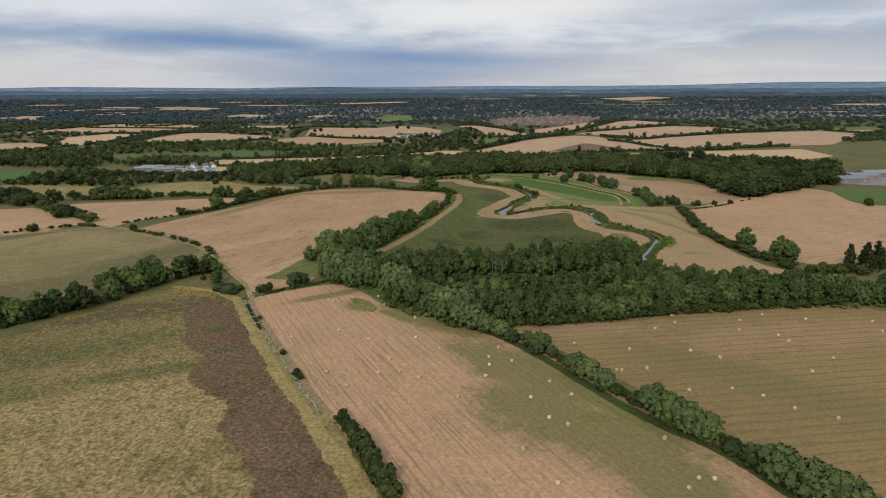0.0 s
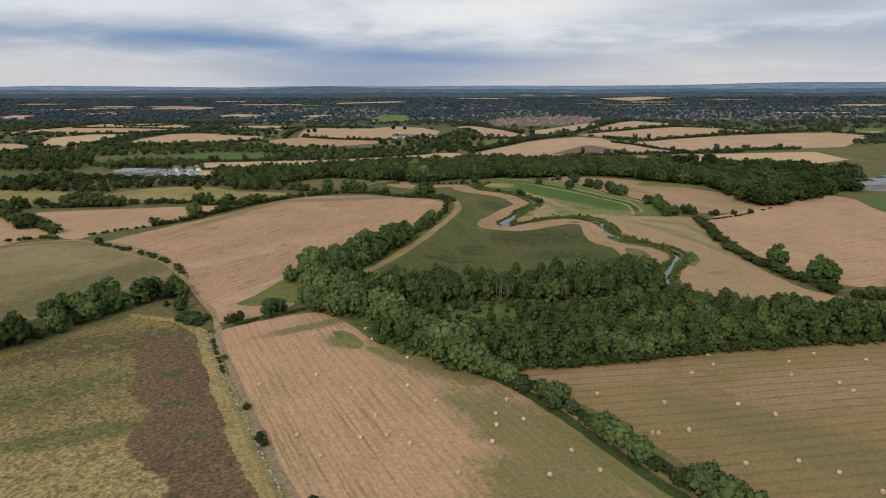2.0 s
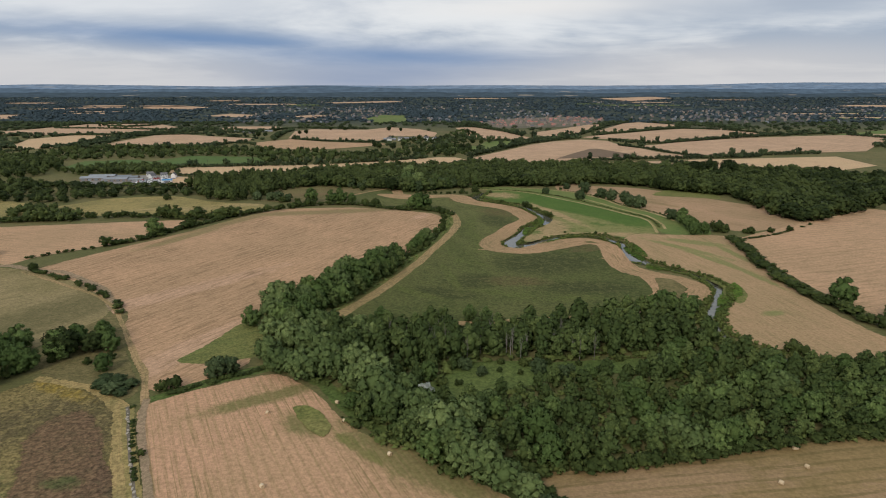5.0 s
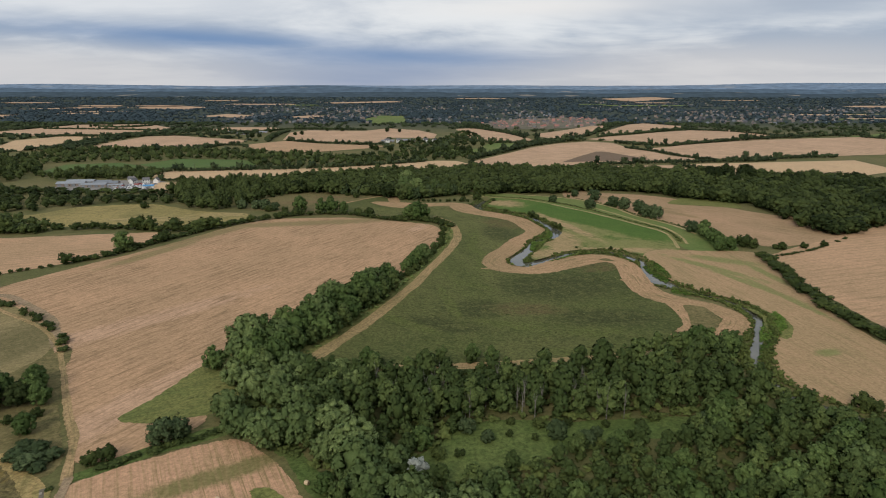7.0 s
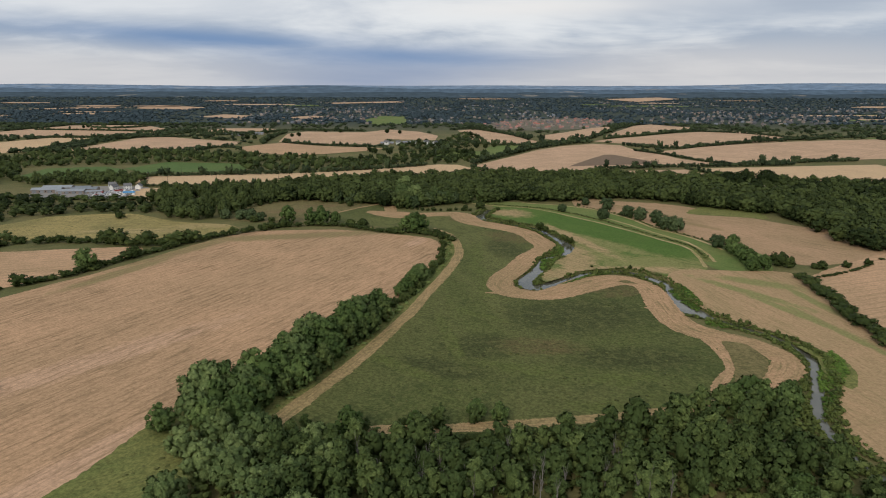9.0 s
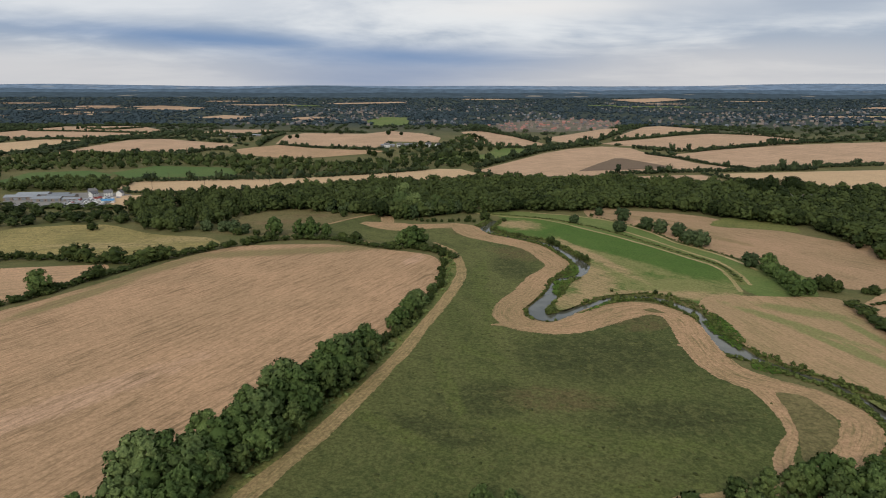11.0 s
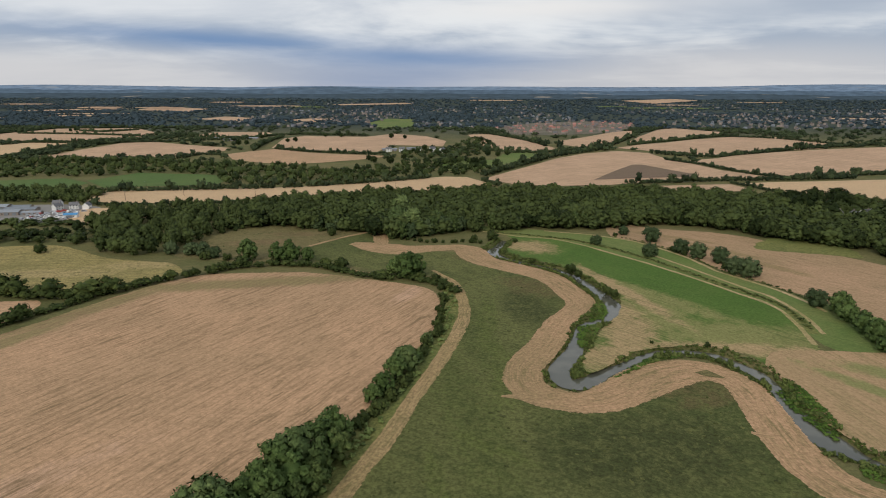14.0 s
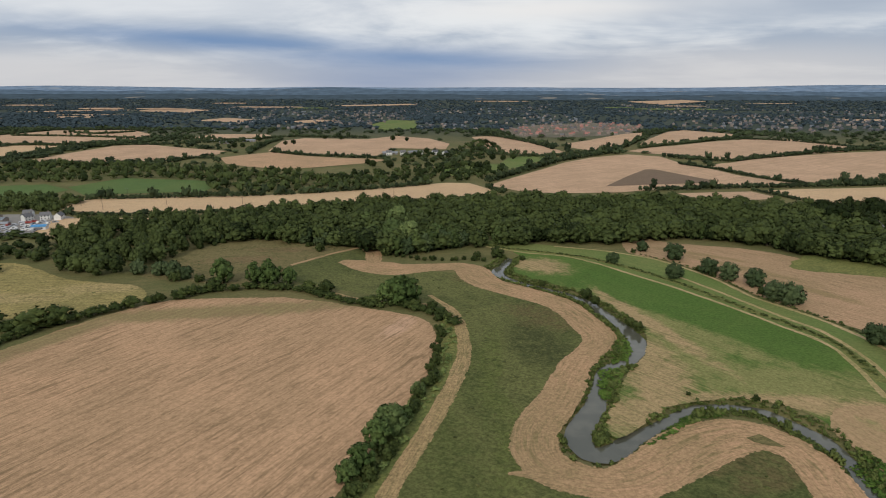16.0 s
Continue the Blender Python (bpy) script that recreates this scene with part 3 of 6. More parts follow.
def make_ground():
    xs = np.concatenate([np.linspace(-4300, -300, 45)[:-1], np.linspace(-300, 10, 18)[:-1], np.arange(10, 250, 2.5), np.linspace(250, 600, 15), np.linspace(600, 4300, 42)[1:]])
    ys = np.concatenate([np.linspace(-500, 286, 24)[:-1], np.arange(286, 716, 2.5), np.linspace(716, 1200, 20), np.linspace(1200, 5120, 50)[1:]])
    verts = np.zeros((len(ys), len(xs), 3))
    verts[..., 0], verts[..., 1] = xs[None], ys[:, None]
    verts[..., 2] = np.array([height(0, y) for y in ys])[:, None]
    for j, y in enumerate(ys):
        if 284 < y < 718:
            for i, x in enumerate(xs):
                if 8 < x < 252:
                    d = river_gap(x, y)
                    if d < 3.4:
                        u = min(max((3.4 - d) / 3.0, 0), 1)
                        verts[j, i, 2] = -1.6 * u * u * (3 - 2 * u)
    w = len(xs)
    j, i = np.meshgrid(np.arange(len(ys) - 1), np.arange(w - 1), indexing="ij")
    a = (j * w + i).ravel()
    quads = np.stack([a, a + 1, a + w + 1, a + w], 1)
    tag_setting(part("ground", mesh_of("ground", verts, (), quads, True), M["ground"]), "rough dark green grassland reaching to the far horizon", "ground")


make_ground()
ribbon("water", [(x, y, w * 0.98 + 1.7) for x, y, w in RIVER], 5.0, M["water"], "narrow slow grey river winding between reedy banks", -0.95, 2.0, 0.5, "river")


def make_hills(far, top_at, rough, mat, label):
    """One ridge of the far downs, a low wavy line behind everything."""
    xs = np.linspace(-4250, 4250, 260)
    verts, quads = [], []
    for x in xs:
        bow = 25 * math.sin(x * 0.0021 + far)
        top = top_at(x) + rough * noise.noise((x * 0.0013, far * 0.1, 0)) + rough * 0.4 * noise.noise((x * 0.006, far * 0.1, 4))
        for k, (dy, dz) in enumerate(((-70, 0.0), (-30, 0.5), (0, 0.85), (35, 1.0), (70, 0.0))):
            verts.append((x, far + bow + dy, 20 + (top - 20) * dz))
    for i in range(len(xs) - 1):
        for k in range(4):
            quads.append((5 * i + k, 5 * i + 5 + k, 5 * i + 6 + k, 5 * i + 1 + k))
    tag_setting(part("backdrop", mesh_of("backdrop", verts, (), quads, True), mat), label, "hills")


def skyline(x):
    rise = min(max((x - 1700.0) / 1150.0, 0.0), 1.0)
    return 112 + 22 * rise * rise * (3 - 2 * rise) + 9 * math.exp(-(((x + 3100) / 450) ** 2)) - 7 * math.exp(-(((x + 1750) / 350) ** 2))


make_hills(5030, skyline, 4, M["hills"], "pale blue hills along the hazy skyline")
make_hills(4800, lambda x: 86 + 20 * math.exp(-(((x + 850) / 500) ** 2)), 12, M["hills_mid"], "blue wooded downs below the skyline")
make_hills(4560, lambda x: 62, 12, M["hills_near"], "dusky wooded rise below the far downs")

# ---- fields, nearest first ----
field("meadow", [(-193, 237), (-188, 250), (-178, 263), (-162, 284), (-147, 305), (-126, 298), (-109, 284), (-85.5, 242), (-62, 202), (-43, 171), (-29.5, 146), (-20, 128), (-2, 60), (10, -60), (-420, -60), (-420, 120)],
    M["meadow"], "dry olive rough meadow with thistles on a low rise", 0.05)
field("weed_patch", [(-125, 272), (-120, 280), (-105, 265), (-84, 231), (-66, 201), (-48, 171), (-35, 151), (-25, 134), (-14, 105), (-48, 95), (-50, 137), (-57, 151), (-70, 166), (-74, 183), (-93, 201), (-96, 221), (-111, 237)],
    M["weeds"], "dark brown strip of withered weeds in the meadow", 0.10, 2.6, 1.2, True, 5.0)
ribbon("grass_margin", [(-150, 306), (-126, 299), (-109, 286), (-103, 276), (-83, 240), (-61, 203), (-42.5, 171), (-28, 145), (-19, 128), (-2, 80)], 6, M["margin"], "yellow dry grass margin along a ditch", 0.12, 3.0, 1.6, "grass", [3, 4, 7, 8.5, 8, 7, 6])
field("stubble_field-bales", [(-99, 280), (-98, 289), (-83, 300), (-63, 309), (-47, 297), (-27, 271), (0, 256), (14, 252), (28, 237), (43.5, 213), (51.5, 199), (60.5, 184), (70, 171), (81, 160), (87, 149), (93, 134), (108, 60), (10, 60), (-13, 134), (-29, 158), (-52, 200), (-76, 241)],
    M["bale"], "pinkish harvested stubble field striped by the baler", 0.06)
field("stubble_field-olive", [(24.4, 249), (63, 254), (107, 264.5), (151, 272), (191, 276.5), (206, 268), (262, 212), (330, 150), (330, 40), (112, 60), (101, 134), (94, 148), (87, 162), (80, 174), (71, 188), (61, 203), (50, 219), (37, 235)],
    M["olive"], "olive-brown mown hayfield with round bales", 0.06)
field("stubble_field-big", [(-240, 434), (-200, 412), (-169, 389), (-146, 358), (-123, 326), (-105, 299), (-97, 299), (-88, 305), (-77, 318), (-80, 328), (-93, 320), (-105, 320), (-98, 335), (-92, 356), (-86, 368), (-73, 372), (-61, 389), (-52, 412), (-37, 447), (-24, 477), (-13, 512), (-4, 545), (-2, 576), (-10, 601), (-37, 613), (-82, 627), (-138, 620), (-160, 596), (-183, 548), (-199, 516), (-218, 484)],
    M["big"], "large tawny stubble field streaked by the harvest", 0.06)
field("scrub_patch", [(-104, 321), (-98, 335), (-92, 356), (-84, 372), (-70, 362), (-66, 340), (-70, 328), (-83, 322), (-93, 319)], M["scrub"], "rank green grass wedge beside a stubble field", 0.10, 1.5, 2.0)
field("stubble_field-pale", [(-351, 545), (-269, 564), (-204, 575), (-198, 553), (-214, 519), (-232, 493), (-256, 470), (-264, 451), (-286, 467), (-323, 518)], M["stubble"], "pale pink stubble field behind a hedge", 0.06)
field("stubble_field-brown", [(-402, 521), (-375, 526), (-322, 491), (-294, 467), (-305, 436), (-329, 425), (-420, 360), (-620, 420), (-560, 520)], M["stubble"], "brownish stubble field beyond a low bank", 0.06)
field("grass_knoll", [(-317, 405), (-294, 430), (-263, 443), (-221, 430), (-183, 401), (-161, 374), (-160, 350), (-172, 329), (-190, 305), (-214, 270), (-300, 200), (-420, 300)], M["knoll"], "close-grazed dull green grass field", 0.06)
ribbon("bank", [(-420, 330), (-330, 418), (-300, 436), (-263, 449), (-240, 440), (-220, 436), (-182, 407), (-158, 376)], 6, M["track"], "bare sandy bank round a grass field", 0.10, 4, 1.0, "path", [7, 5, 4, 4, 5])
field("rough_meadow", [(-351, 631), (-321, 669), (-264, 682), (-212, 652), (-167, 642), (-153, 622), (-173, 600), (-220, 594), (-283, 594), (-317, 584), (-560, 540), (-620, 620), (-450, 668)], M["rough"], "rough yellow-green pasture with rushes", 0.06)
field("rough_meadow-b", [(-171.5, 659.3), (-167.7, 681.9), (-166.5, 714.3), (-155.9, 740.2), (-127.5, 751.1), (-88.7, 730), (-62, 735), (-72, 711), (-95.6, 682.3), (-100, 655), (-121.2, 648)], M["fen"], "rough brown-green fen grass", 0.05)
field("rough_meadow-c", [(-162, 352), (-152, 374), (-141, 350), (-126, 324), (-109, 297), (-113, 289), (-130, 301), (-150, 311), (-160, 325)], M["fen"], "rough tussocky ground between hedge and track", 0.05)
field("marsh_meadow", [(-57, 727), (-74, 711), (-93, 683), (-84, 655), (-62, 644), (-29, 630), (-8, 628), (2, 612), (8, 585), (9, 557), (2, 526), (-8, 490), (-22, 443), (-40, 398), (-55, 365), (-60, 345), (3, 346), (65, 355), (118, 378), (136, 396), (133, 409), (122, 420), (113, 440), (105, 475), (103, 497), (95, 507), (80, 503), (62, 488), (45, 482), (33, 486), (26, 498), (33, 520), (58, 560), (66, 582), (55, 608), (40, 632), (15, 668), (-12, 676), (-42, 688)],
    M["marsh"], "dark green marshy meadow with rushes and sedge", 0.05)
STRIP_UP = [(-66, 695, 6), (-58, 691, 14), (-50, 686.5, 20), (-41, 682.5, 24), (-30.3, 679, 23), (-20.8, 681, 18), (-7.4, 684.3, 14), (6, 686, 15), (14, 679, 20), (17.5, 666, 20), (24.2, 653.5, 18), (36.4, 643.6, 18), (48.6, 633, 17), (57.8, 623, 16), (62.9, 609, 15), (66.4, 593, 16), (68.4, 584, 15), (66, 575, 12), (60.5, 567, 11)]
STRIP_BEND = [(66, 575, 12), (58.6, 564.2, 11.4), (52.6, 553.4, 12.3), (46.4, 538.2, 13.6), (40.7, 525.4, 13.6), (35.6, 516.6, 13.8), (32.1, 508.6, 14), (30.8, 499, 14.3), (32, 492.6, 14.3), (35.7, 488, 14.7), (41.8, 484.8, 14.1), (49, 483.4, 13.6), (56.2, 485, 15.5), (64.3, 490.2, 17.5), (73.6, 497.8, 19.5), (83.6, 504.4, 19.5), (94.1, 508.5, 18), (102, 507, 15), (107.6, 502, 12.6)]
STRIP_DOWN = [(97, 508.4, 16), (102, 507, 15), (107.6, 502, 13), (109.4, 495, 13), (109, 486, 14), (107.6, 474, 14), (106.6, 461.5, 14.3), (106.8, 448, 15), (111, 438, 15), (120.9, 429.6, 12.9), (129.2, 423.5, 12.4), (134, 415, 11.7), (134.8, 406.8, 11.2), (130.8, 399.6, 12.4), (123.6, 391.6, 11), (114.7, 383, 12), (104.3, 375.6, 12), (95.2, 372, 10)]
for pts, level in ((STRIP_UP, 0.11), (STRIP_BEND, 0.117), (STRIP_DOWN, 0.124)):
    ribbon("mown_strip", pts, 11, M["strip"], "bare mown strip of pale hay beside the river", level, 1.6, 0.7, "path", None, 1.3)
ribbon("mown_strip", [(-58, 731, 5), (-54, 727, 9), (-49.2, 714.4, 10), (-47, 701.1, 10), (-45, 692, 8)], 8, M["strip"], "bare mown strip of pale hay at a meadow corner", 0.131, 1.6, 1.2, "path", None, 1.2)
ribbon("mown_strip", [(22, 486, 1), (27, 486.5, 3), (36, 484, 5)], 3, M["strip"], "short pale mown spur into the marsh", 0.138, 1.6, 0.8)
ribbon("mown_strip", [(98, 466, 1.5), (104, 464, 3)], 2, M["strip"], "short pale mown spur beside the strip", 0.142, 1.6, 0.5)
field("rush_patch", [(96.2, 506.4), (101.2, 508.7), (103.2, 505.7), (105.7, 502.2), (101, 503), (97.6, 504.6)], M["fen"], "small dark rush wedge left standing in the strip", 0.146, 0.2, 1.0, False, 0.5)
field("rush_patch", [(118, 425), (126, 422), (127, 408), (119, 395), (106, 386), (112, 400), (116, 414)], M["fen"], "olive-brown rush patch inside the mown strip", 0.14, 0.8, 1.5)
ribbon("mown_strip", [(113.4, 428.7, 6.5), (113.8, 419.6, 6), (112.5, 407, 5), (109.5, 399.6, 3.6), (104.3, 393.1, 4), (99.1, 386.4, 5.4), (97, 379, 7)], 4.5, M["strip"], "narrow mown strip round a rush patch", 0.136, 1.5, 0.8)
ribbon("footpath", [(-94.6, 684.7), (-85.7, 697.4), (-74.7, 712.4), (-59, 728.7)], 2.8, M["strip"], "narrow pale path through rough grass", 0.138, 4, 0.5)
ribbon("footpath", [(-81, 641), (-66, 640), (-47, 628), (-30, 622), (-14, 622), (-4, 617)], 2.4, M["path"], "narrow pale path behind a field hedge", 0.12, 4, 0.6)
ribbon("mown_strip", [(-57, 353), (-30, 357), (0, 358.5), (23, 361), (50, 365), (72, 369), (95, 375), (113, 382)], 4.6, M["path"], "pale mown strip between marsh and wood", 0.115, 3, 1.0)
ribbon("mown_path", [(-8, 634), (2, 617), (7.6, 598), (10, 573), (8.4, 552), (3.7, 528), (-2.6, 505), (-8.4, 485), (-13, 466), (-24.5, 430.5), (-36, 399), (-47, 375), (-57, 352)], 6, M["path"], "pale mown path along a row of trees", 0.12, 3, 0.8, "path", [2, 5, 6, 5.5, 5.5, 6, 6, 6.5])
ribbon("grass_verge", [(-6, 618), (1, 600), (4, 578), (2, 555), (-3, 530), (-9, 507), (-15, 487), (-20, 467), (-31, 432), (-43, 402), (-54, 378), (-66, 356)], 9, M["scrub"], "rank green grass verge beneath a tree row", 0.113, 2, 1.5, "grass", [4, 7, 8, 9, 9, 10, 11])
field("green_field", [(43, 722), (49.9, 718.6), (74.3, 711.4), (92, 694.3), (106.8, 673.2), (120.2, 655.3), (133.3, 634), (144.4, 614.5), (152.3, 598.6), (159.8, 585), (162.3, 573), (161, 560), (159.3, 550.4), (155.8, 533.4), (152, 526), (128.7, 510.3), (126.9, 516.1), (123.6, 522.9), (115.7, 529.3), (103.3, 531.5), (89.2, 529.8), (78, 524.9), (70.1, 517.5), (63, 511.2), (56.9, 506.5), (53.9, 508.6), (56, 515.2), (61.3, 526.1), (67.8, 540.5), (74, 551.9), (81.2, 562.1), (87, 575.8), (89.6, 587.9), (89.7, 602.4), (83.4, 616.8), (76.9, 631), (66.7, 646.6), (53.5, 660.6), (43.2, 667.5), (38, 679.3), (42.5, 692.4), (47.1, 709)],
    M["green"], "bright green grass crop inside the river bend", 0.06)
field("green_verge", [(13.4, 751.8), (41, 748), (70.8, 736.8), (99.3, 727.6), (115.4, 718.4), (130, 707), (141.2, 689), (151.7, 665.4), (158, 638.4), (168.4, 620), (175, 607.7), (182, 590), (196, 575), (203, 560), (190, 526), (163, 528), (159.3, 550.4), (162.3, 573), (144.4, 614.5), (120.2, 655.3), (92, 694.3), (49.9, 718.6), (24.7, 733.5)], M["green2"], "yellow-green grass verge along a drain", 0.05)
ribbon("drain", [(19.2, 742.4, 3), (39.5, 729, 4), (61.1, 720.9, 4.5), (88.2, 708, 5), (105.2, 691, 5), (117.2, 674.7, 5), (127.8, 658.5, 5), (138.2, 638.3, 5), (148.2, 616.9, 4.5), (156, 602.5, 4), (163.6, 589, 4), (166, 578, 4), (165.4, 566, 4), (162, 545, 4)], 4.5, M["scrub"], "overgrown drain beside the green crop", 0.16, 3, 1.0, "ditch")
ribbon("farm_track", [(24.7, 733.5), (49.9, 718.6), (74.3, 711.4), (92, 694.3), (106.8, 673.2), (120.2, 655.3), (133.3, 634), (144.4, 614.5), (152.3, 598.6), (159.8, 585), (162.3, 573), (161, 560), (159.3, 550.4), (155.8, 533.4)], 2.0, M["track_hay"], "pale farm track beside a drain", 0.18, 3, 0.5)
ribbon("farm_track", [(127.7, 678.3), (138.7, 656), (148.1, 635.4), (154.7, 619.4), (161, 605), (167.4, 593.3), (169.4, 576), (169.3, 562.8), (166, 545)], 2.0, M["track_hay"], "pale rutted track along a grass verge", 0.185, 3, 0.6)
ribbon("farm_track", [(70.8, 735.8), (99.3, 726.6), (115.4, 717.4), (130, 706), (141.2, 688), (151.7, 664.4), (158, 637.4), (168.4, 619), (175, 606.7), (181, 588), (183, 572)], 2.0, M["track_hay"], "pale trodden edge of a stubble field", 0.19, 3, 0.6)
field("stubble_field-back", [(125.4, 764.5), (157.5, 746.3), (191.2, 735.6), (211.4, 723.5), (222, 706), (206, 690), (226, 681), (249, 673), (275, 640), (330, 608), (282, 565), (250, 545), (216, 540), (198, 578), (180, 606), (162, 640), (156, 664), (145, 690), (134, 707), (118, 722)], M["tawny"], "tawny stubble field below a dark wood", 0.06)
field("scrub_patch-wood", [(227.2, 716), (251.8, 713.1), (269.2, 703.6), (262, 670), (249, 673.3), (225.9, 681), (205, 690.4)], M["scrub"], "rank green scrub below a dark wood", 0.10, 2.5, 2.0)
field("stubble_field-river", [(140, 527), (168, 526), (200, 522), (193, 470), (185, 427), (183, 377), (189, 342), (215, 318), (250, 303), (190, 318), (156, 322), (136, 333), (128.5, 341), (127.5, 357), (136, 375), (151, 397), (156, 414), (151, 430), (138, 445), (129, 458), (125, 478), (127.5, 497), (126, 509), (130, 520)],
    M["river_field"], "pale streaked stubble field beside the river", 0.06)
field("reed_bed", [(147, 421), (157, 413), (155, 397), (146, 386), (145, 398), (149.5, 410)], M["scrub"], "dark green reed bed in a river bend", 0.08, 0.8, 2.0)
field("stubble_field-right", [(206, 513), (285, 566), (370, 620), (383, 598), (374, 535), (480, 480), (480, 330), (272, 350), (218, 347), (203, 367), (197, 404), (198, 450)], M["stubble"], "wide tawny stubble field behind a hedge", 0.06)
field("paddock", [(390, 605), (440, 612), (520, 560), (480, 490), (378, 540)], M["pasture"], "green paddock beside farm buildings", 0.08)
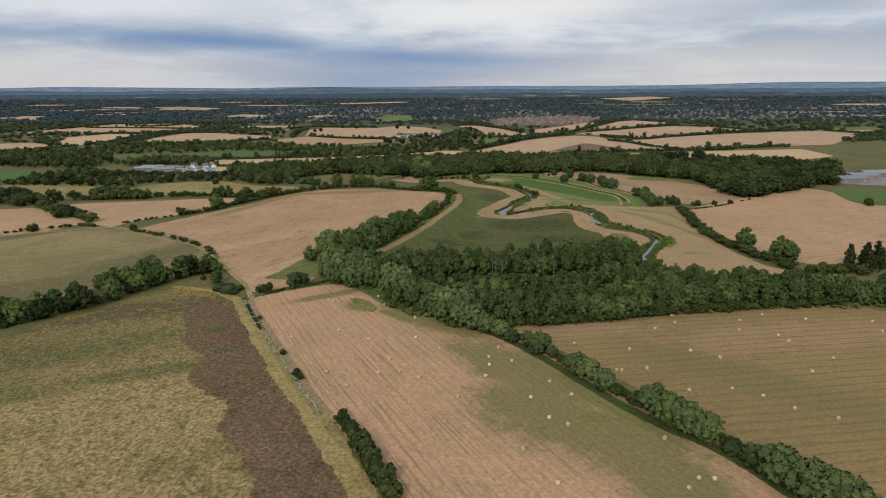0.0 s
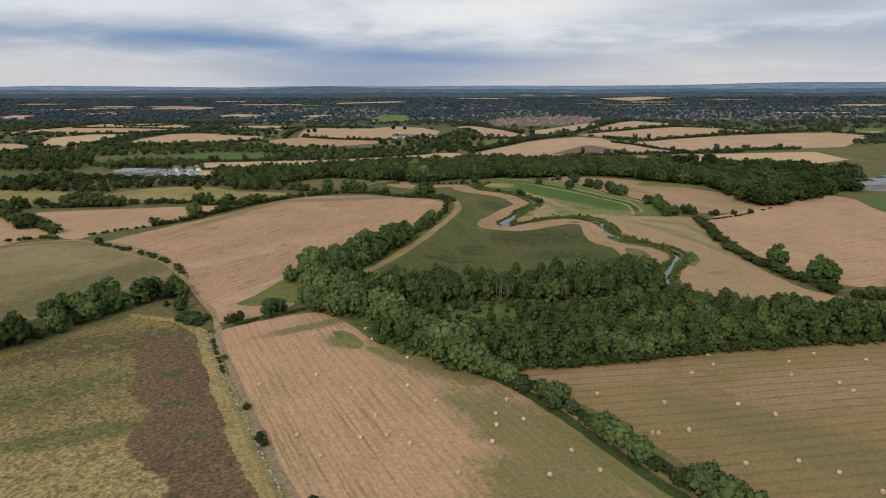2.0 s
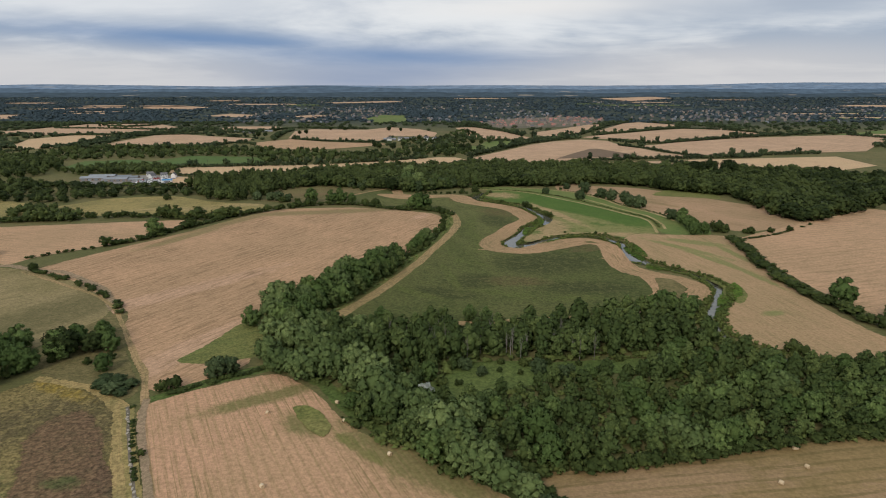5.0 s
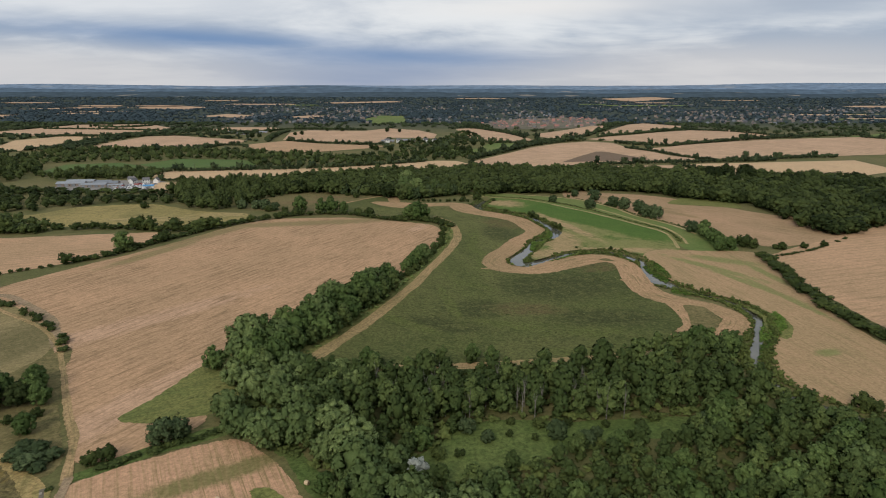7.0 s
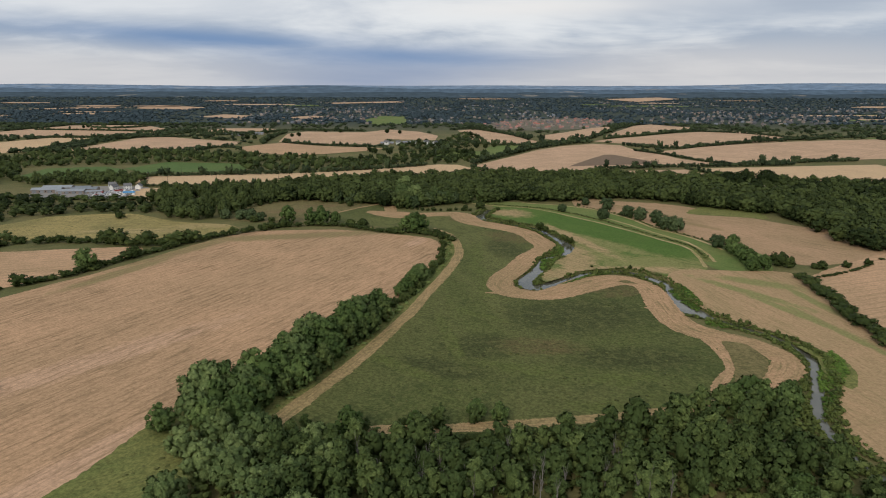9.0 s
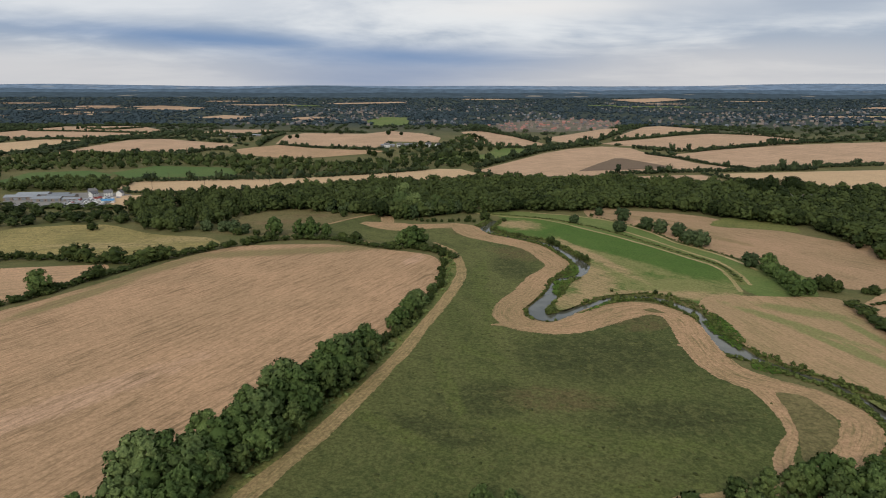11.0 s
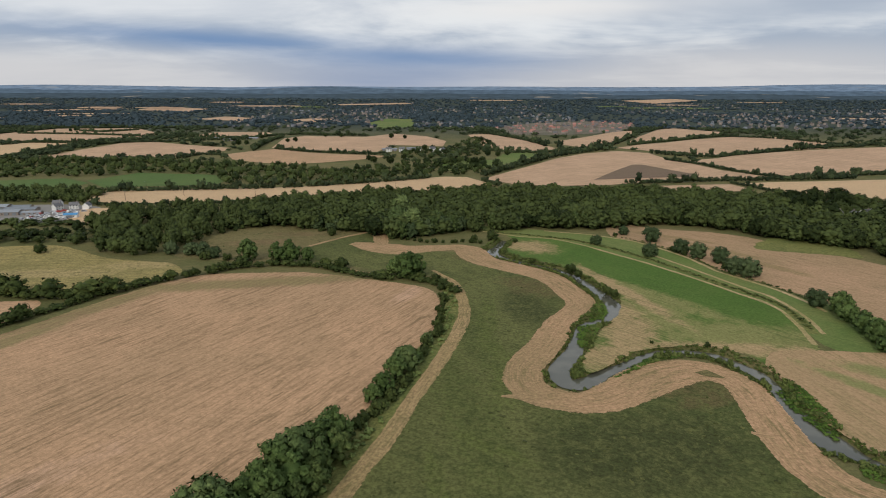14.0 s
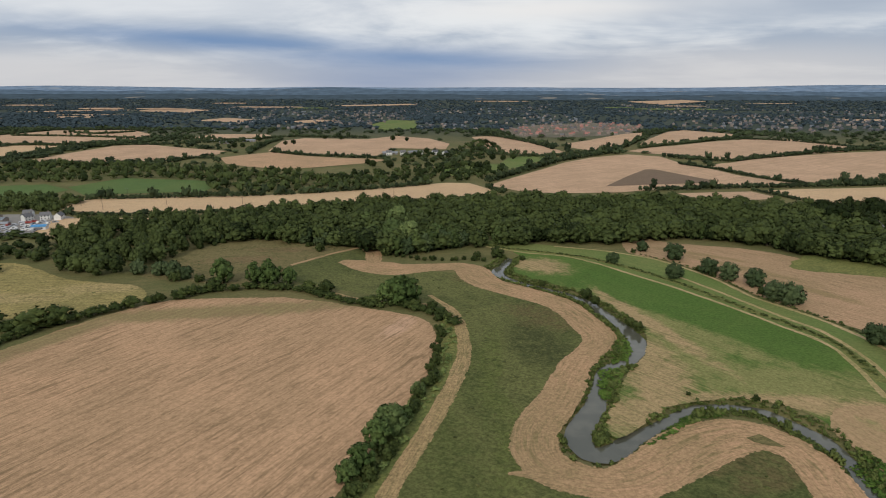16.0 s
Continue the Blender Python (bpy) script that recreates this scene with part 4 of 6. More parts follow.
for key, pts, mat, label in (
    ("stubble_field-hill", [(37, 997), (62, 1045), (114, 1139), (156, 1216), (211, 1285), (275, 1329), (318, 1298), (321, 1224), (337, 1161), (349, 1086), (374, 1041), (390, 1016), (326, 1006), (289, 1020), (241, 990), (172, 958), (113, 949), (73, 954)], "far_stubble", "pale stubble field on a gentle rise"),
    ("stubble_field-hb", [(345, 1192), (403, 1228), (445, 1265), (530, 1316), (619, 1363), (738, 1406), (1022, 1481), (692, 1101), (510, 1064), (456, 1049), (393, 1016), (383, 1059), (358, 1122)], "far_stubble", "broad pale stubble field among dark hedges"),
    ("stubble_field-hc", [(288, 1384), (347, 1448), (414, 1496), (496, 1574), (608, 1649), (689, 1668), (722, 1599), (744, 1524), (747, 1447), (640, 1382), (539, 1333), (448, 1273), (402, 1263), (379, 1270), (352, 1316), (317, 1349)], "far_stubble", "long pale stubble field below a town"),
    ("stubble_field-hd", [(337, 1492), (408, 1653), (513, 1866), (577, 1932), (618, 1852), (654, 1780), (548, 1646), (440, 1571)], "far_stubble", "small pale stubble field beside a hedge"),
    ("stubble_field-he", [(206, 1521), (266, 1602), (381, 1783), (477, 1864), (388, 1667), (296, 1467), (231, 1382), (203, 1441)], "far_stubble", "narrow pale stubble field beside a hedge"),
    ("stubble_field-hf", [(27, 1679), (72, 1714), (105, 1637), (144, 1556), (167, 1439), (180, 1360), (136, 1314), (83, 1329), (49, 1422), (38, 1577)], "far_stubble", "pale stubble field near scattered houses"),
    ("pasture", [(-21, 1133), (17, 1196), (57, 1185), (79, 1271), (117, 1305), (162, 1332), (126, 1236), (86, 1161), (52, 1108), (16, 1071), (-5, 1070)], "green2", "green paddocks dotted with small trees"),
    ("stubble_field-lb", [(324, 975), (372, 988), (423, 994), (469, 1004), (596, 1025), (583, 916), (430, 824), (359, 838), (340, 858), (345, 884), (341, 911)], "light", "ripe pale yellow stubble field behind a wood"),
    ("stubble_field-ld", [(228, 954), (272, 962), (309, 968), (318, 928), (279, 915), (235, 925)], "far_stubble", "small pale stubble patch behind a wood"),
    ("stubble_field-long", [(-343, 845), (-352, 885), (-340, 901), (-279, 913), (-198, 922), (-146, 938), (-92, 965), (-52, 989), (-10, 1015), (16, 1012), (47, 953), (31, 916), (-56, 913), (-126, 880), (-176, 857), (-207, 846), (-251, 834), (-315, 834)], "light", "long narrow pale stubble field"),
    ("stubble_field-small", [(-301, 745), (-322, 808), (-276, 812), (-225, 814), (-240, 775), (-286, 742)], "light", "small pale stubble field beside a yard"),
    ("stubble_field-ma", [(-322, 1355), (-357, 1556), (-330, 1629), (-267, 1618), (-193, 1607), (-144, 1702), (-63, 1628), (-18, 1510), (-21, 1399), (-112, 1415), (-123, 1346), (-129, 1285), (-190, 1298), (-250, 1321)], "far_stubble", "pale stubble field with a line of field trees"),
    ("stubble_field-mb", [(-363, 1250), (-343, 1291), (-311, 1336), (-240, 1280), (-182, 1258), (-128, 1246), (-100, 1232), (-135, 1189), (-189, 1143), (-229, 1123), (-282, 1144), (-327, 1180)], "stubble", "reddish stubble field behind scrub"),
    ("stubble_field-mc", [(-632, 1166), (-630, 1215), (-636, 1303), (-635, 1432), (-591, 1468), (-497, 1406), (-393, 1351), (-386, 1298), (-418, 1255), (-423, 1210), (-497, 1193), (-561, 1163)], "far_stubble", "brownish stubble field between dark hedges"),
    ("stubble_field-md", [(-1063, 1477), (-1032, 1650), (-1015, 1827), (-829, 1857), (-695, 1700), (-679, 1602), (-705, 1453), (-814, 1446)], "far_stubble", "broad pale stubble field split by hedges"),
    ("stubble_field-me", [(-769, 1166), (-844, 1332), (-816, 1440), (-715, 1445), (-685, 1320), (-670, 1215), (-703, 1140)], "light", "pale stubble field between hedges"),
    ("stubble_field-mf", [(-575, 1601), (-568, 1731), (-451, 1737), (-399, 1656), (-430, 1566)], "far_stubble", "pale stubble field beside sheds"),
    ("stubble_field-mg", [(-930, 1180), (-825, 1193), (-765, 1150), (-733, 1057), (-880, 1000)], "far_stubble", "pale stubble field beyond a copse"),
    ("pasture-a", [(-416, 966), (-392, 1034), (-298, 1020), (-257, 1001), (-259, 943), (-328, 930), (-368, 919)], "pasture", "green pasture between scrub woods"),
    ("pasture-b", [(-502, 876), (-517, 964), (-452, 983), (-404, 949), (-405, 897), (-462, 877)], "pasture", "green pasture behind a works yard"),
    ("pasture-c", [(-680, 809), (-527, 773), (-452, 668), (-510, 660), (-680, 620)], "pasture", "bright green pasture beside a copse"),
    ("stubble_field-fa", [(-1511, 3134), (-1548, 3480), (-1180, 3233), (-1164, 2898)], "far_stubble", "far pale stubble field among woods"),
    ("stubble_field-fb", [(-872, 2317), (-846, 2515), (-654, 2367), (-698, 2226)], "far_stubble", "far pale stubble field among woods"),
    ("stubble_field-fc", [(-1602, 2161), (-1707, 2430), (-1586, 2419), (-1446, 2110)], "far_stubble", "far pale stubble field among woods"),
    ("stubble_field-fd", [(-567, 2267), (-494, 2416), (-402, 2347), (-438, 2180)], "far_stubble", "far pale stubble field among woods"),
    ("pasture-f", [(-270, 2103), (-239, 2394), (-142, 2363), (-119, 1959), (-191, 1867)], "green2", "far green pasture above a town"),
    ("stubble_field-fe", [(1022, 4223), (1467, 4509), (1541, 4270), (1128, 3863)], "far_stubble", "far pale stubble field among woods"),
    ("estate", [(95, 1880), (220, 2140), (414, 2275), (530, 2096), (400, 1775), (233, 1680), (140, 1680)], "earth", "bare pinkish earth of a new housing estate"),
    ("pasture-g", [(864, 1451), (1087, 1607), (1081, 1518), (923, 1341)], "green2", "far green playing field below a town"),
    ("stubble_field-fg", [(-2000, 3000), (-1700, 3300), (-1560, 3220), (-1800, 2960)], "far_stubble", "far pale stubble field among woods"),
    ("stubble_field-fh", [(-700, 3700), (-300, 3900), (-250, 3760), (-620, 3600)], "far_stubble", "far pale stubble field among woods"),
    ("stubble_field-fi", [(2000, 3300), (2300, 3420), (2500, 3300), (2200, 3180)], "far_stubble", "far pale stubble field among woods"),
):
    field(key, pts, M[mat], label, 0.3, 1.5, 4.0, False)
for k in range(26):
    far_pick = random.Random(300 + k)
    fy = far_pick.uniform(2100, 4300)
    fx, fl, fd = far_pick.uniform(-0.72, 0.72) * fy, far_pick.uniform(90, 240), far_pick.uniform(35, 80)
    if -0.2 * fy < fx < 0.5 * fy and fy < 3300:
        continue
    field("stubble_field-r%d" % k, [(fx - fl, fy - fd * 0.3), (fx - fl * 0.7, fy + fd), (fx + fl * 0.8, fy + fd * 0.8), (fx + fl, fy - fd * 0.4), (fx, fy - fd)], M["far_stubble" if k % 4 else "green2"], "far strip of farmland among woods", 0.3)
field("plough_patch", [(164, 995), (209, 1075), (248, 1139), (263, 1140), (278, 1098), (302, 1038), (284, 1024), (216, 1009)], M["plough"], "dark ploughed triangle on a stubble field", 0.5, 1.0, 4.0, False)
ribbon("cart_track", [(-101, 288), (-112, 310), (-123, 325), (-139, 349), (-158, 376), (-176, 394), (-205, 413), (-245, 437)], 2.4, M["path"], "worn earth track between a field and a hedge", 0.14, 3, 0.5, "path", [2.8, 2.4, 2.0, 1.8, 1.8, 1.8, 1.8])
ribbon("grass_verge", [(-101, 290), (-90, 300), (-77, 309), (-64, 316), (-52, 312), (-44, 303)], 6, M["glade"], "lush green grass verge round a stubble field", 0.085, 2, 1.0, "grass", [3, 5, 6, 7, 8, 6])
ribbon("grass_verge", [(-44, 303), (-30, 283), (-14, 268), (4, 258), (16, 252)], 5, M["glade"], "green grass verge along a wood", 0.089, 2, 1.0, "grass")
ribbon("grass_verge", [(8, 250), (14, 246), (26, 234.5), (41, 210.5), (49, 196.5), (58, 181.5), (67.5, 168.5), (78.5, 157.5), (84.5, 147.5), (90.5, 133), (99, 100), (106, 66)], 3.8, M["verge"], "dark green grass verge beside a tree row", 0.093, 2, 0.8, "grass")
ribbon("cart_track", [(-102, 291), (-99.5, 283), (-93, 269), (-79.8, 245.5), (-65, 219), (-50.5, 193), (-39, 175)], 2.2, M["track"], "worn earth track along a ditch", 0.165, 2, 0.5)
ribbon("ditch_bed", [(-106, 286), (-94.2, 264), (-82.3, 243), (-67, 217), (-53, 193), (-42, 175)], 0.9, M["earth"], "dull earthy bed of a narrow ditch", 0.2, 1.5, 0.35, "ditch")
field("green_wedge", [(-50, 285), (-46, 286), (-40, 281), (-36.5, 274), (-37, 269), (-43, 274)], M["rush"], "bright green uncut wedge in a stubble field", 0.16, 0.6, 1.0, True, 1.2)
field("clearing", [(-12, 296), (-1, 306), (8, 318), (26, 320), (44, 319), (71, 322), (95, 322), (70, 312), (42, 308), (24, 298), (9, 292), (-6, 289)], M["glade"], "rank grassy clearing inside a wood", 0.10, 0.9, 2.0, True, 1.5)
ribbon("ditch_bank", [(-106, 286), (-94.2, 264), (-82.3, 243), (-67, 217), (-53, 193), (-42, 175), (-31, 158)], 3.4, M["rough"], "weedy bank of a dry ditch", 0.15, 2, 0.8, "ditch")

# ---- trees, bushes and hedges ----


def ball(level):
    bm = bmesh.new()
    bmesh.ops.create_icosphere(bm, subdivisions=level, radius=1.0)
    bm.verts.ensure_lookup_table()
    v = np.array([x.co[:] for x in bm.verts])
    f = np.array([[x.index for x in y.verts] for y in bm.faces])
    bm.free()
    return v, f


BALL1 = ball(1)
KNOB = (np.array(((1, 0, 0), (-1, 0, 0), (0, 1, 0), (0, -1, 0), (0, 0, 1), (0, 0, -1)), float), np.array(((0, 2, 4), (2, 1, 4), (1, 3, 4), (3, 0, 4), (2, 0, 5), (1, 2, 5), (3, 1, 5), (0, 3, 5))))


def crown_arrays(seed, lumps, cards, card, wide, tall, low, lump=0.36, top=1.0, shaggy=0.10):
    """A leafy crown: billows of foliage round a dense heart, each wrapped in many small turned leaf sprays that face outwards.
    wide: the crown's radius; low and tall: the heights of its foot and top; lump: a billow's share of the crown."""
    rng = np.random.default_rng(seed)
    half, mid = (tall - low) / 2, (tall + low) / 2
    span = min(wide, half * 1.3)
    centres, radii = [], []
    for k in range(lumps):
        z = 1 - 2 * (k + 0.5) / lumps + rng.normal() * 0.12
        z = min(max(z, -1.0), 1.0)
        a = k * 2.39996 + rng.normal() * 0.35
        flat = math.sqrt(1 - z * z)
        r = span * lump * rng.uniform(0.62, 1.25)
        reach = rng.uniform(0.86, 1.04)
        narrow = 1.0 - (1 - top) * max(z, 0)
        centres.append((math.cos(a) * flat * (wide - r * 0.8) * reach * narrow, math.sin(a) * flat * (wide - r * 0.8) * reach * narrow, mid + z * max(half - r * 0.8, 0.1) * reach))
        radii.append(r)
    centres, radii = np.array(centres), np.array(radii)
    bv, bf = KNOB
    hv, hf = BALL1 if lumps > 6 else KNOB
    heart = hv * np.array((wide * 0.62 * (0.5 + 0.5 * top), wide * 0.62 * (0.5 + 0.5 * top), half * 0.72)) + np.array((0, 0, mid))
    verts, tris, norms, base = [heart], [hf], [hv], len(hv)
    for c, r in zip(centres, radii):
        rough = 1 + 0.16 * rng.normal(size=(len(bv), 1))
        verts.append(bv * rough.clip(0.65, 1.35) * r * 0.98 + c)
        up = bv * 0.75 + np.array((0, 0, 0.45))
        norms.append(up / np.linalg.norm(up, axis=1)[:, None])
        tris.append(bf + base)
        base += len(bv)
    pick = rng.choice(lumps, cards, p=radii**2 / (radii**2).sum())
    way = rng.normal(size=(cards, 3))
    out = (centres[pick] - np.array((0, 0, mid))) / np.array((wide, wide, half))
    way = way / np.linalg.norm(way, axis=1)[:, None] + out * 0.55 + np.array((0, 0, 0.12))
    way /= np.linalg.norm(way, axis=1)[:, None]
    spot = centres[pick] + way * (radii[pick] * rng.normal(0.98, shaggy, cards).clip(0.8, 1.3))[:, None]
    face = way + np.array((0, 0, 0.2)) + 0.6 * rng.normal(size=(cards, 3))
    face /= np.linalg.norm(face, axis=1)[:, None]
    u = np.cross(face, rng.normal(size=(cards, 3)))
    u /= np.linalg.norm(u, axis=1)[:, None]
    v = np.cross(face, u)
    v *= np.sign((np.cross(u, v) * way).sum(1))[:, None]
    s = (card * rng.uniform(0.55, 1.35, cards))[:, None]
    verts.append(np.stack([spot - u * s - v * s * 0.5, spot + u * s - v * s * 0.5, spot + v * s], 1).reshape(-1, 3))
    lit = way * 0.75 + out * 0.45 + np.array((0, 0, 0.55)) + 0.22 * rng.normal(size=(cards, 3))
    lit /= np.linalg.norm(lit, axis=1)[:, None]
    norms.append(np.repeat(lit, 3, 0))
    leaves = base + np.arange(cards * 3).reshape(-1, 3)
    return np.concatenate(verts), np.concatenate(tris), leaves, np.concatenate(norms)


def trunk_arrays(seed, tall, thick, spread, limbs=5, sides=6):
    """A tapered trunk with rising limbs."""
    rng = np.random.default_rng(seed)
    verts, quads = [], []

    def tube(a, b, ra, rb):
        a, b = np.array(a, float), np.array(b, float)
        way = (b - a) / np.linalg.norm(b - a)
        u = np.cross(way, (0.3, 0.9, 0.1))
        u /= np.linalg.norm(u)
        v = np.cross(way, u)
        k = len(verts)
        for c, r in ((a, ra), (a * 0.5 + b * 0.5, (ra + rb) * 0.5), (b, rb)):
            for i in range(sides):
                t = 2 * math.pi * i / sides
                verts.append(c + (u * math.cos(t) + v * math.sin(t)) * r)
        for ring in range(2):
            for i in range(sides):
                j = (i + 1) % sides
                quads.append((k + ring * sides + i, k + ring * sides + j, k + ring * sides + sides + j, k + ring * sides + sides + i))

    tube((0, 0, -0.3), (0, 0, tall * 0.55), thick, thick * 0.6)
    for k in range(limbs):
        t = 2 * math.pi * (k + rng.uniform(0, 0.5)) / limbs
        h = tall * rng.uniform(0.3, 0.55)
        tube((0, 0, h), (math.cos(t) * spread * 0.6, math.sin(t) * spread * 0.6, h + tall * rng.uniform(0.18, 0.34)), thick * 0.4, thick * 0.12)
    return verts, quads


def tree_kind(name, label, category, group, mat, seed, wide, tall, low, lumps, cards, card, thick, lump=0.36, top=1.0, limbs=5, shaggy=0.10):
    """One tree of its kind, an Empty with trunk and crown, to be copied."""
    root = tagged(new(name), label, category, group)
    tv, tq = trunk_arrays(seed, tall, thick, wide, limbs)
    part("trunk", mesh_of(name + "_trunk", tv, (), tq, True), M["bark"], root, "brown bark trunk with rising limbs")
    cv, ct, cc, cn = crown_arrays(seed, lumps, cards, card, wide, tall, low, lump, top, shaggy)
    part("crown", mesh_of(name + "_crown", cv, ct, cards=cc, normals=cn), mat, root, "dense leafy crown")
    return [root, False]


def set_tree(kind, x, y, size=1.0, turn=None, stretch=1.0, rng=random):
    m = Matrix.Translation((x, y, height(x, y))) @ Matrix.Rotation(rng.uniform(0, 6.28) if turn is None else turn, 4, "Z") @ Matrix.Diagonal((size, size, size * stretch, 1))
    if not kind[1]:
        kind[0].matrix_basis, kind[1] = m, True
        return kind[0]
    made = copy_thing(kind[0], m)
    made.matrix_basis = m
    return made


R = random.Random(11)
OAK = [tree_kind("oak_tree", "broad dark green oak tree with a rounded crown", "tree", "trees of the woods", M["oak"], s, 7.2, 13.5, 0.6, 34, 1150, 0.50, 0.4, 0.25) for s in (21, 22, 23)]
WILLOW = [tree_kind("willow_tree", "big pale green willow tree with a billowing crown", "tree", "willows beside the wood", M["willow"], s, 7.8, 14.4, 0.0, 44, 1500, 0.50, 0.45, 0.23, 0.9, 5, 0.13) for s in (31, 32, 33)]
ALDER = [tree_kind("alder_tree", "upright mid-green alder tree in a close wood", "tree", "trees of the river wood", M["alder"], s, 4.6, 13.5, 0.4, 22, 700, 0.50, 0.22, 0.29, 0.6, 5, 0.13) for s in (41, 42, 43, 44)]
ROWTREE = [tree_kind("row_tree", "bushy dark green tree in a field-side row", "tree", "row of trees beside the mown path", M["row"], s, 6.4, 13.6, -0.2, 36, 1200, 0.50, 0.3, 0.24, 0.8, 5, 0.13) for s in (51, 52, 53)]
BUSH = [tree_kind("bush", "rounded dark green bush standing in grass", "bush", "bushes on the farmland", M["hedge"], s, 3.6, 5.8, -0.4, 14, 420, 0.42, 0.12, 0.33, 1.0, 5, 0.14) for s in (61, 62, 63)]
SHRUB = [tree_kind("shrub", "grey-green sallow shrub with a round top", "bush", "sallow shrubs along the verge", M["sallow"], s, 5.4, 9.4, -0.4, 22, 800, 0.48, 0.2, 0.30, 1.0, 5, 0.14) for s in (71, 72)]
PINE = [tree_kind("pine_tree", "tall dark conifer at a field corner", "tree", "conifers", M["oak"], 81, 3.2, 13.5, 0.6, 20, 700, 0.40, 0.26, 0.34, 0.2, 8, 0.2)]


def along(pts, gap, wobble, rng=R):
    line = curve_points(pts, 1.0)
    out, gone = [], 0.0
    want = gap * rng.uniform(0.3, 0.8)
    for a, b in zip(line, line[1:]):
        gone += float(np.linalg.norm(b - a))
        if gone >= want:
            out.append((b[0] + rng.gauss(0, wobble), b[1] + rng.gauss(0, wobble)))
            gone, want = 0.0, gap * rng.uniform(0.75, 1.3)
    return out


# tree row between the two fields with bales
ROW_BALES = [(8, 253, 1.05, 1), (13, 250, 1.05, 1), (18, 246, .9, 1), (24, 242, .75, 1), (30, 237, .6, 0), (35, 231, .55, 1), (39, 226, .8, 1), (43, 220, .65, 0), (47, 213, .7, 0), (50, 206, .8, 1), (53, 202, .8, 1), (57, 195, .75, 1), (61, 190, .7, 0), (65, 184, .85, 0), (69, 178, .9, 1), (72, 172, .9, 1), (76, 167, .9, 1), (80, 162, .8, 1), (84, 157, .8, 0), (87, 150, .9, 0), (91, 143, 1.0, 1), (96, 136, 1.15, 1), (100, 131, 1.15, 1), (99, 122, 1.1, 1), (103, 112, 1.0, 1), (106, 100, 1.1, 1), (110, 86, 1.0, 1)]
for x, y, s, kind in ROW_BALES:
    set_tree(R.choice(WILLOW if kind else BUSH + ROWTREE[:1]), x - 2.2, y - 1.4, s * (0.76 if kind else 0.95), None, R.uniform(0.85, 1.1), R)
    set_tree(R.choice(BUSH + BUSH + SHRUB), x - 2 + R.uniform(-2, 2), y - 1 + R.uniform(-3, 3), R.uniform(0.45, 0.7), rng=R)
# row of trees beside the mown path
for x, y, s in ((-6, 530, .35), (-9, 514, .4), (-13, 505, .7), (-16, 498, .72), (-19, 487, .62), (-22, 481, .6), (-30, 455, .95), (-33, 448, 1.1), (-37, 441, 1.1), (-36, 432, 1.0), (-41, 436, 1.05), (-42, 426, 1.1), (-46, 421, 1.05), (-47, 413, 1.1), (-53, 417, 1.05), (-52, 406, 1.05), (-55, 399, 1.1), (-60, 404, 1.1), (-59, 392, 1.1), (-62, 385, 1.0), (-67, 388, .95), (-68, 378, .9), (-73, 375, 1.15), (-78, 372, 1.2), (-73, 366, .9), (-66, 372, .9), (-78, 361, .8), (-86, 356, .7), (-72, 357, .9), (-64, 362, .9), (-60, 372, .95)):
    set_tree(R.choice(ROWTREE if R.random() < 0.75 else WILLOW), x, y, s * R.uniform(0.86, 1.04), rng=R)
for x, y in along([(-26, 452), (-33, 428), (-42, 405), (-51, 384), (-60, 366), (-70, 352)], 6.0, 1.5):
    set_tree(R.choice(ROWTREE + ALDER), x, y, R.uniform(0.7, 0.95), rng=R)
for x, y in along([(0, 560), (-2, 540), (-8, 510), (-18, 478), (-28, 458)], 5.5, 1.2):
    set_tree(R.choice(BUSH), x, y, R.uniform(0.45, 0.8), rng=R)
for x, y in along([(-2, 592), (0, 575), (-2, 556)], 4, 0.8):
    set_tree(R.choice(BUSH), x, y, R.uniform(0.4, 0.65), rng=R)
# willows at the wood's western end
for x, y, s in ((-52, 306, 1.0), (-62, 312, .8), (-69, 322, .8), (-43, 309, 1.05), (-33, 311, 1.0), (-23, 291, 1.0), (-18, 282, .95), (-38, 326, .95), (-64, 334, .9), (-29, 334, .9), (-55, 350, .85), (-74, 344, .75), (-8, 276, 1.0), (-25, 299, 1.1), (-46, 322, .95), (-54, 330, .95), (-47, 341, .85), (-36, 345, .8), (-1, 266, 1.1), (4, 258, 1.0), (-33, 300, .7), (-10, 268, .7), (-57, 340, .8), (-66, 350, .8), (6, 270, .9)):
    set_tree(R.choice(WILLOW), x, y, s * 0.86, rng=R)
set_tree([tree_kind("silver_bush", "pale silvery bush at the wood's edge", "bush", "", M["silver"], 91, 2.3, 4.6, -0.1, 14, 600, 0.3, 0.12)[0], False], -6.5, 292, 1.25, rng=R)
# hedge trees on the left
for x, y in along([(-215, 225), (-200, 246), (-190, 258), (-178, 274), (-166, 292), (-156, 312), (-146, 324), (-138, 333)], 4.2, 2.0):
    set_tree(R.choice(OAK + BUSH + ROWTREE + BUSH), x - 2, y + 1, R.uniform(0.5, 0.95), rng=R)
for x, y in along([(-240, 220), (-215, 250), (-196, 280), (-180, 300), (-168, 322)], 6, 3.0):
    set_tree(R.choice(ROWTREE), x, y, R.uniform(0.6, 0.85), rng=R)
for x, y, s in ((-172, 331, .8), (-150, 332, .8), (-142, 338, .7), (-135, 330, .6), (-131, 322, .6), (-146, 345, .55), (-153, 340, .6), (-128, 312, .55), (-138, 318, .5)):
    set_tree(R.choice(BUSH + ROWTREE), x, y, s, rng=R)
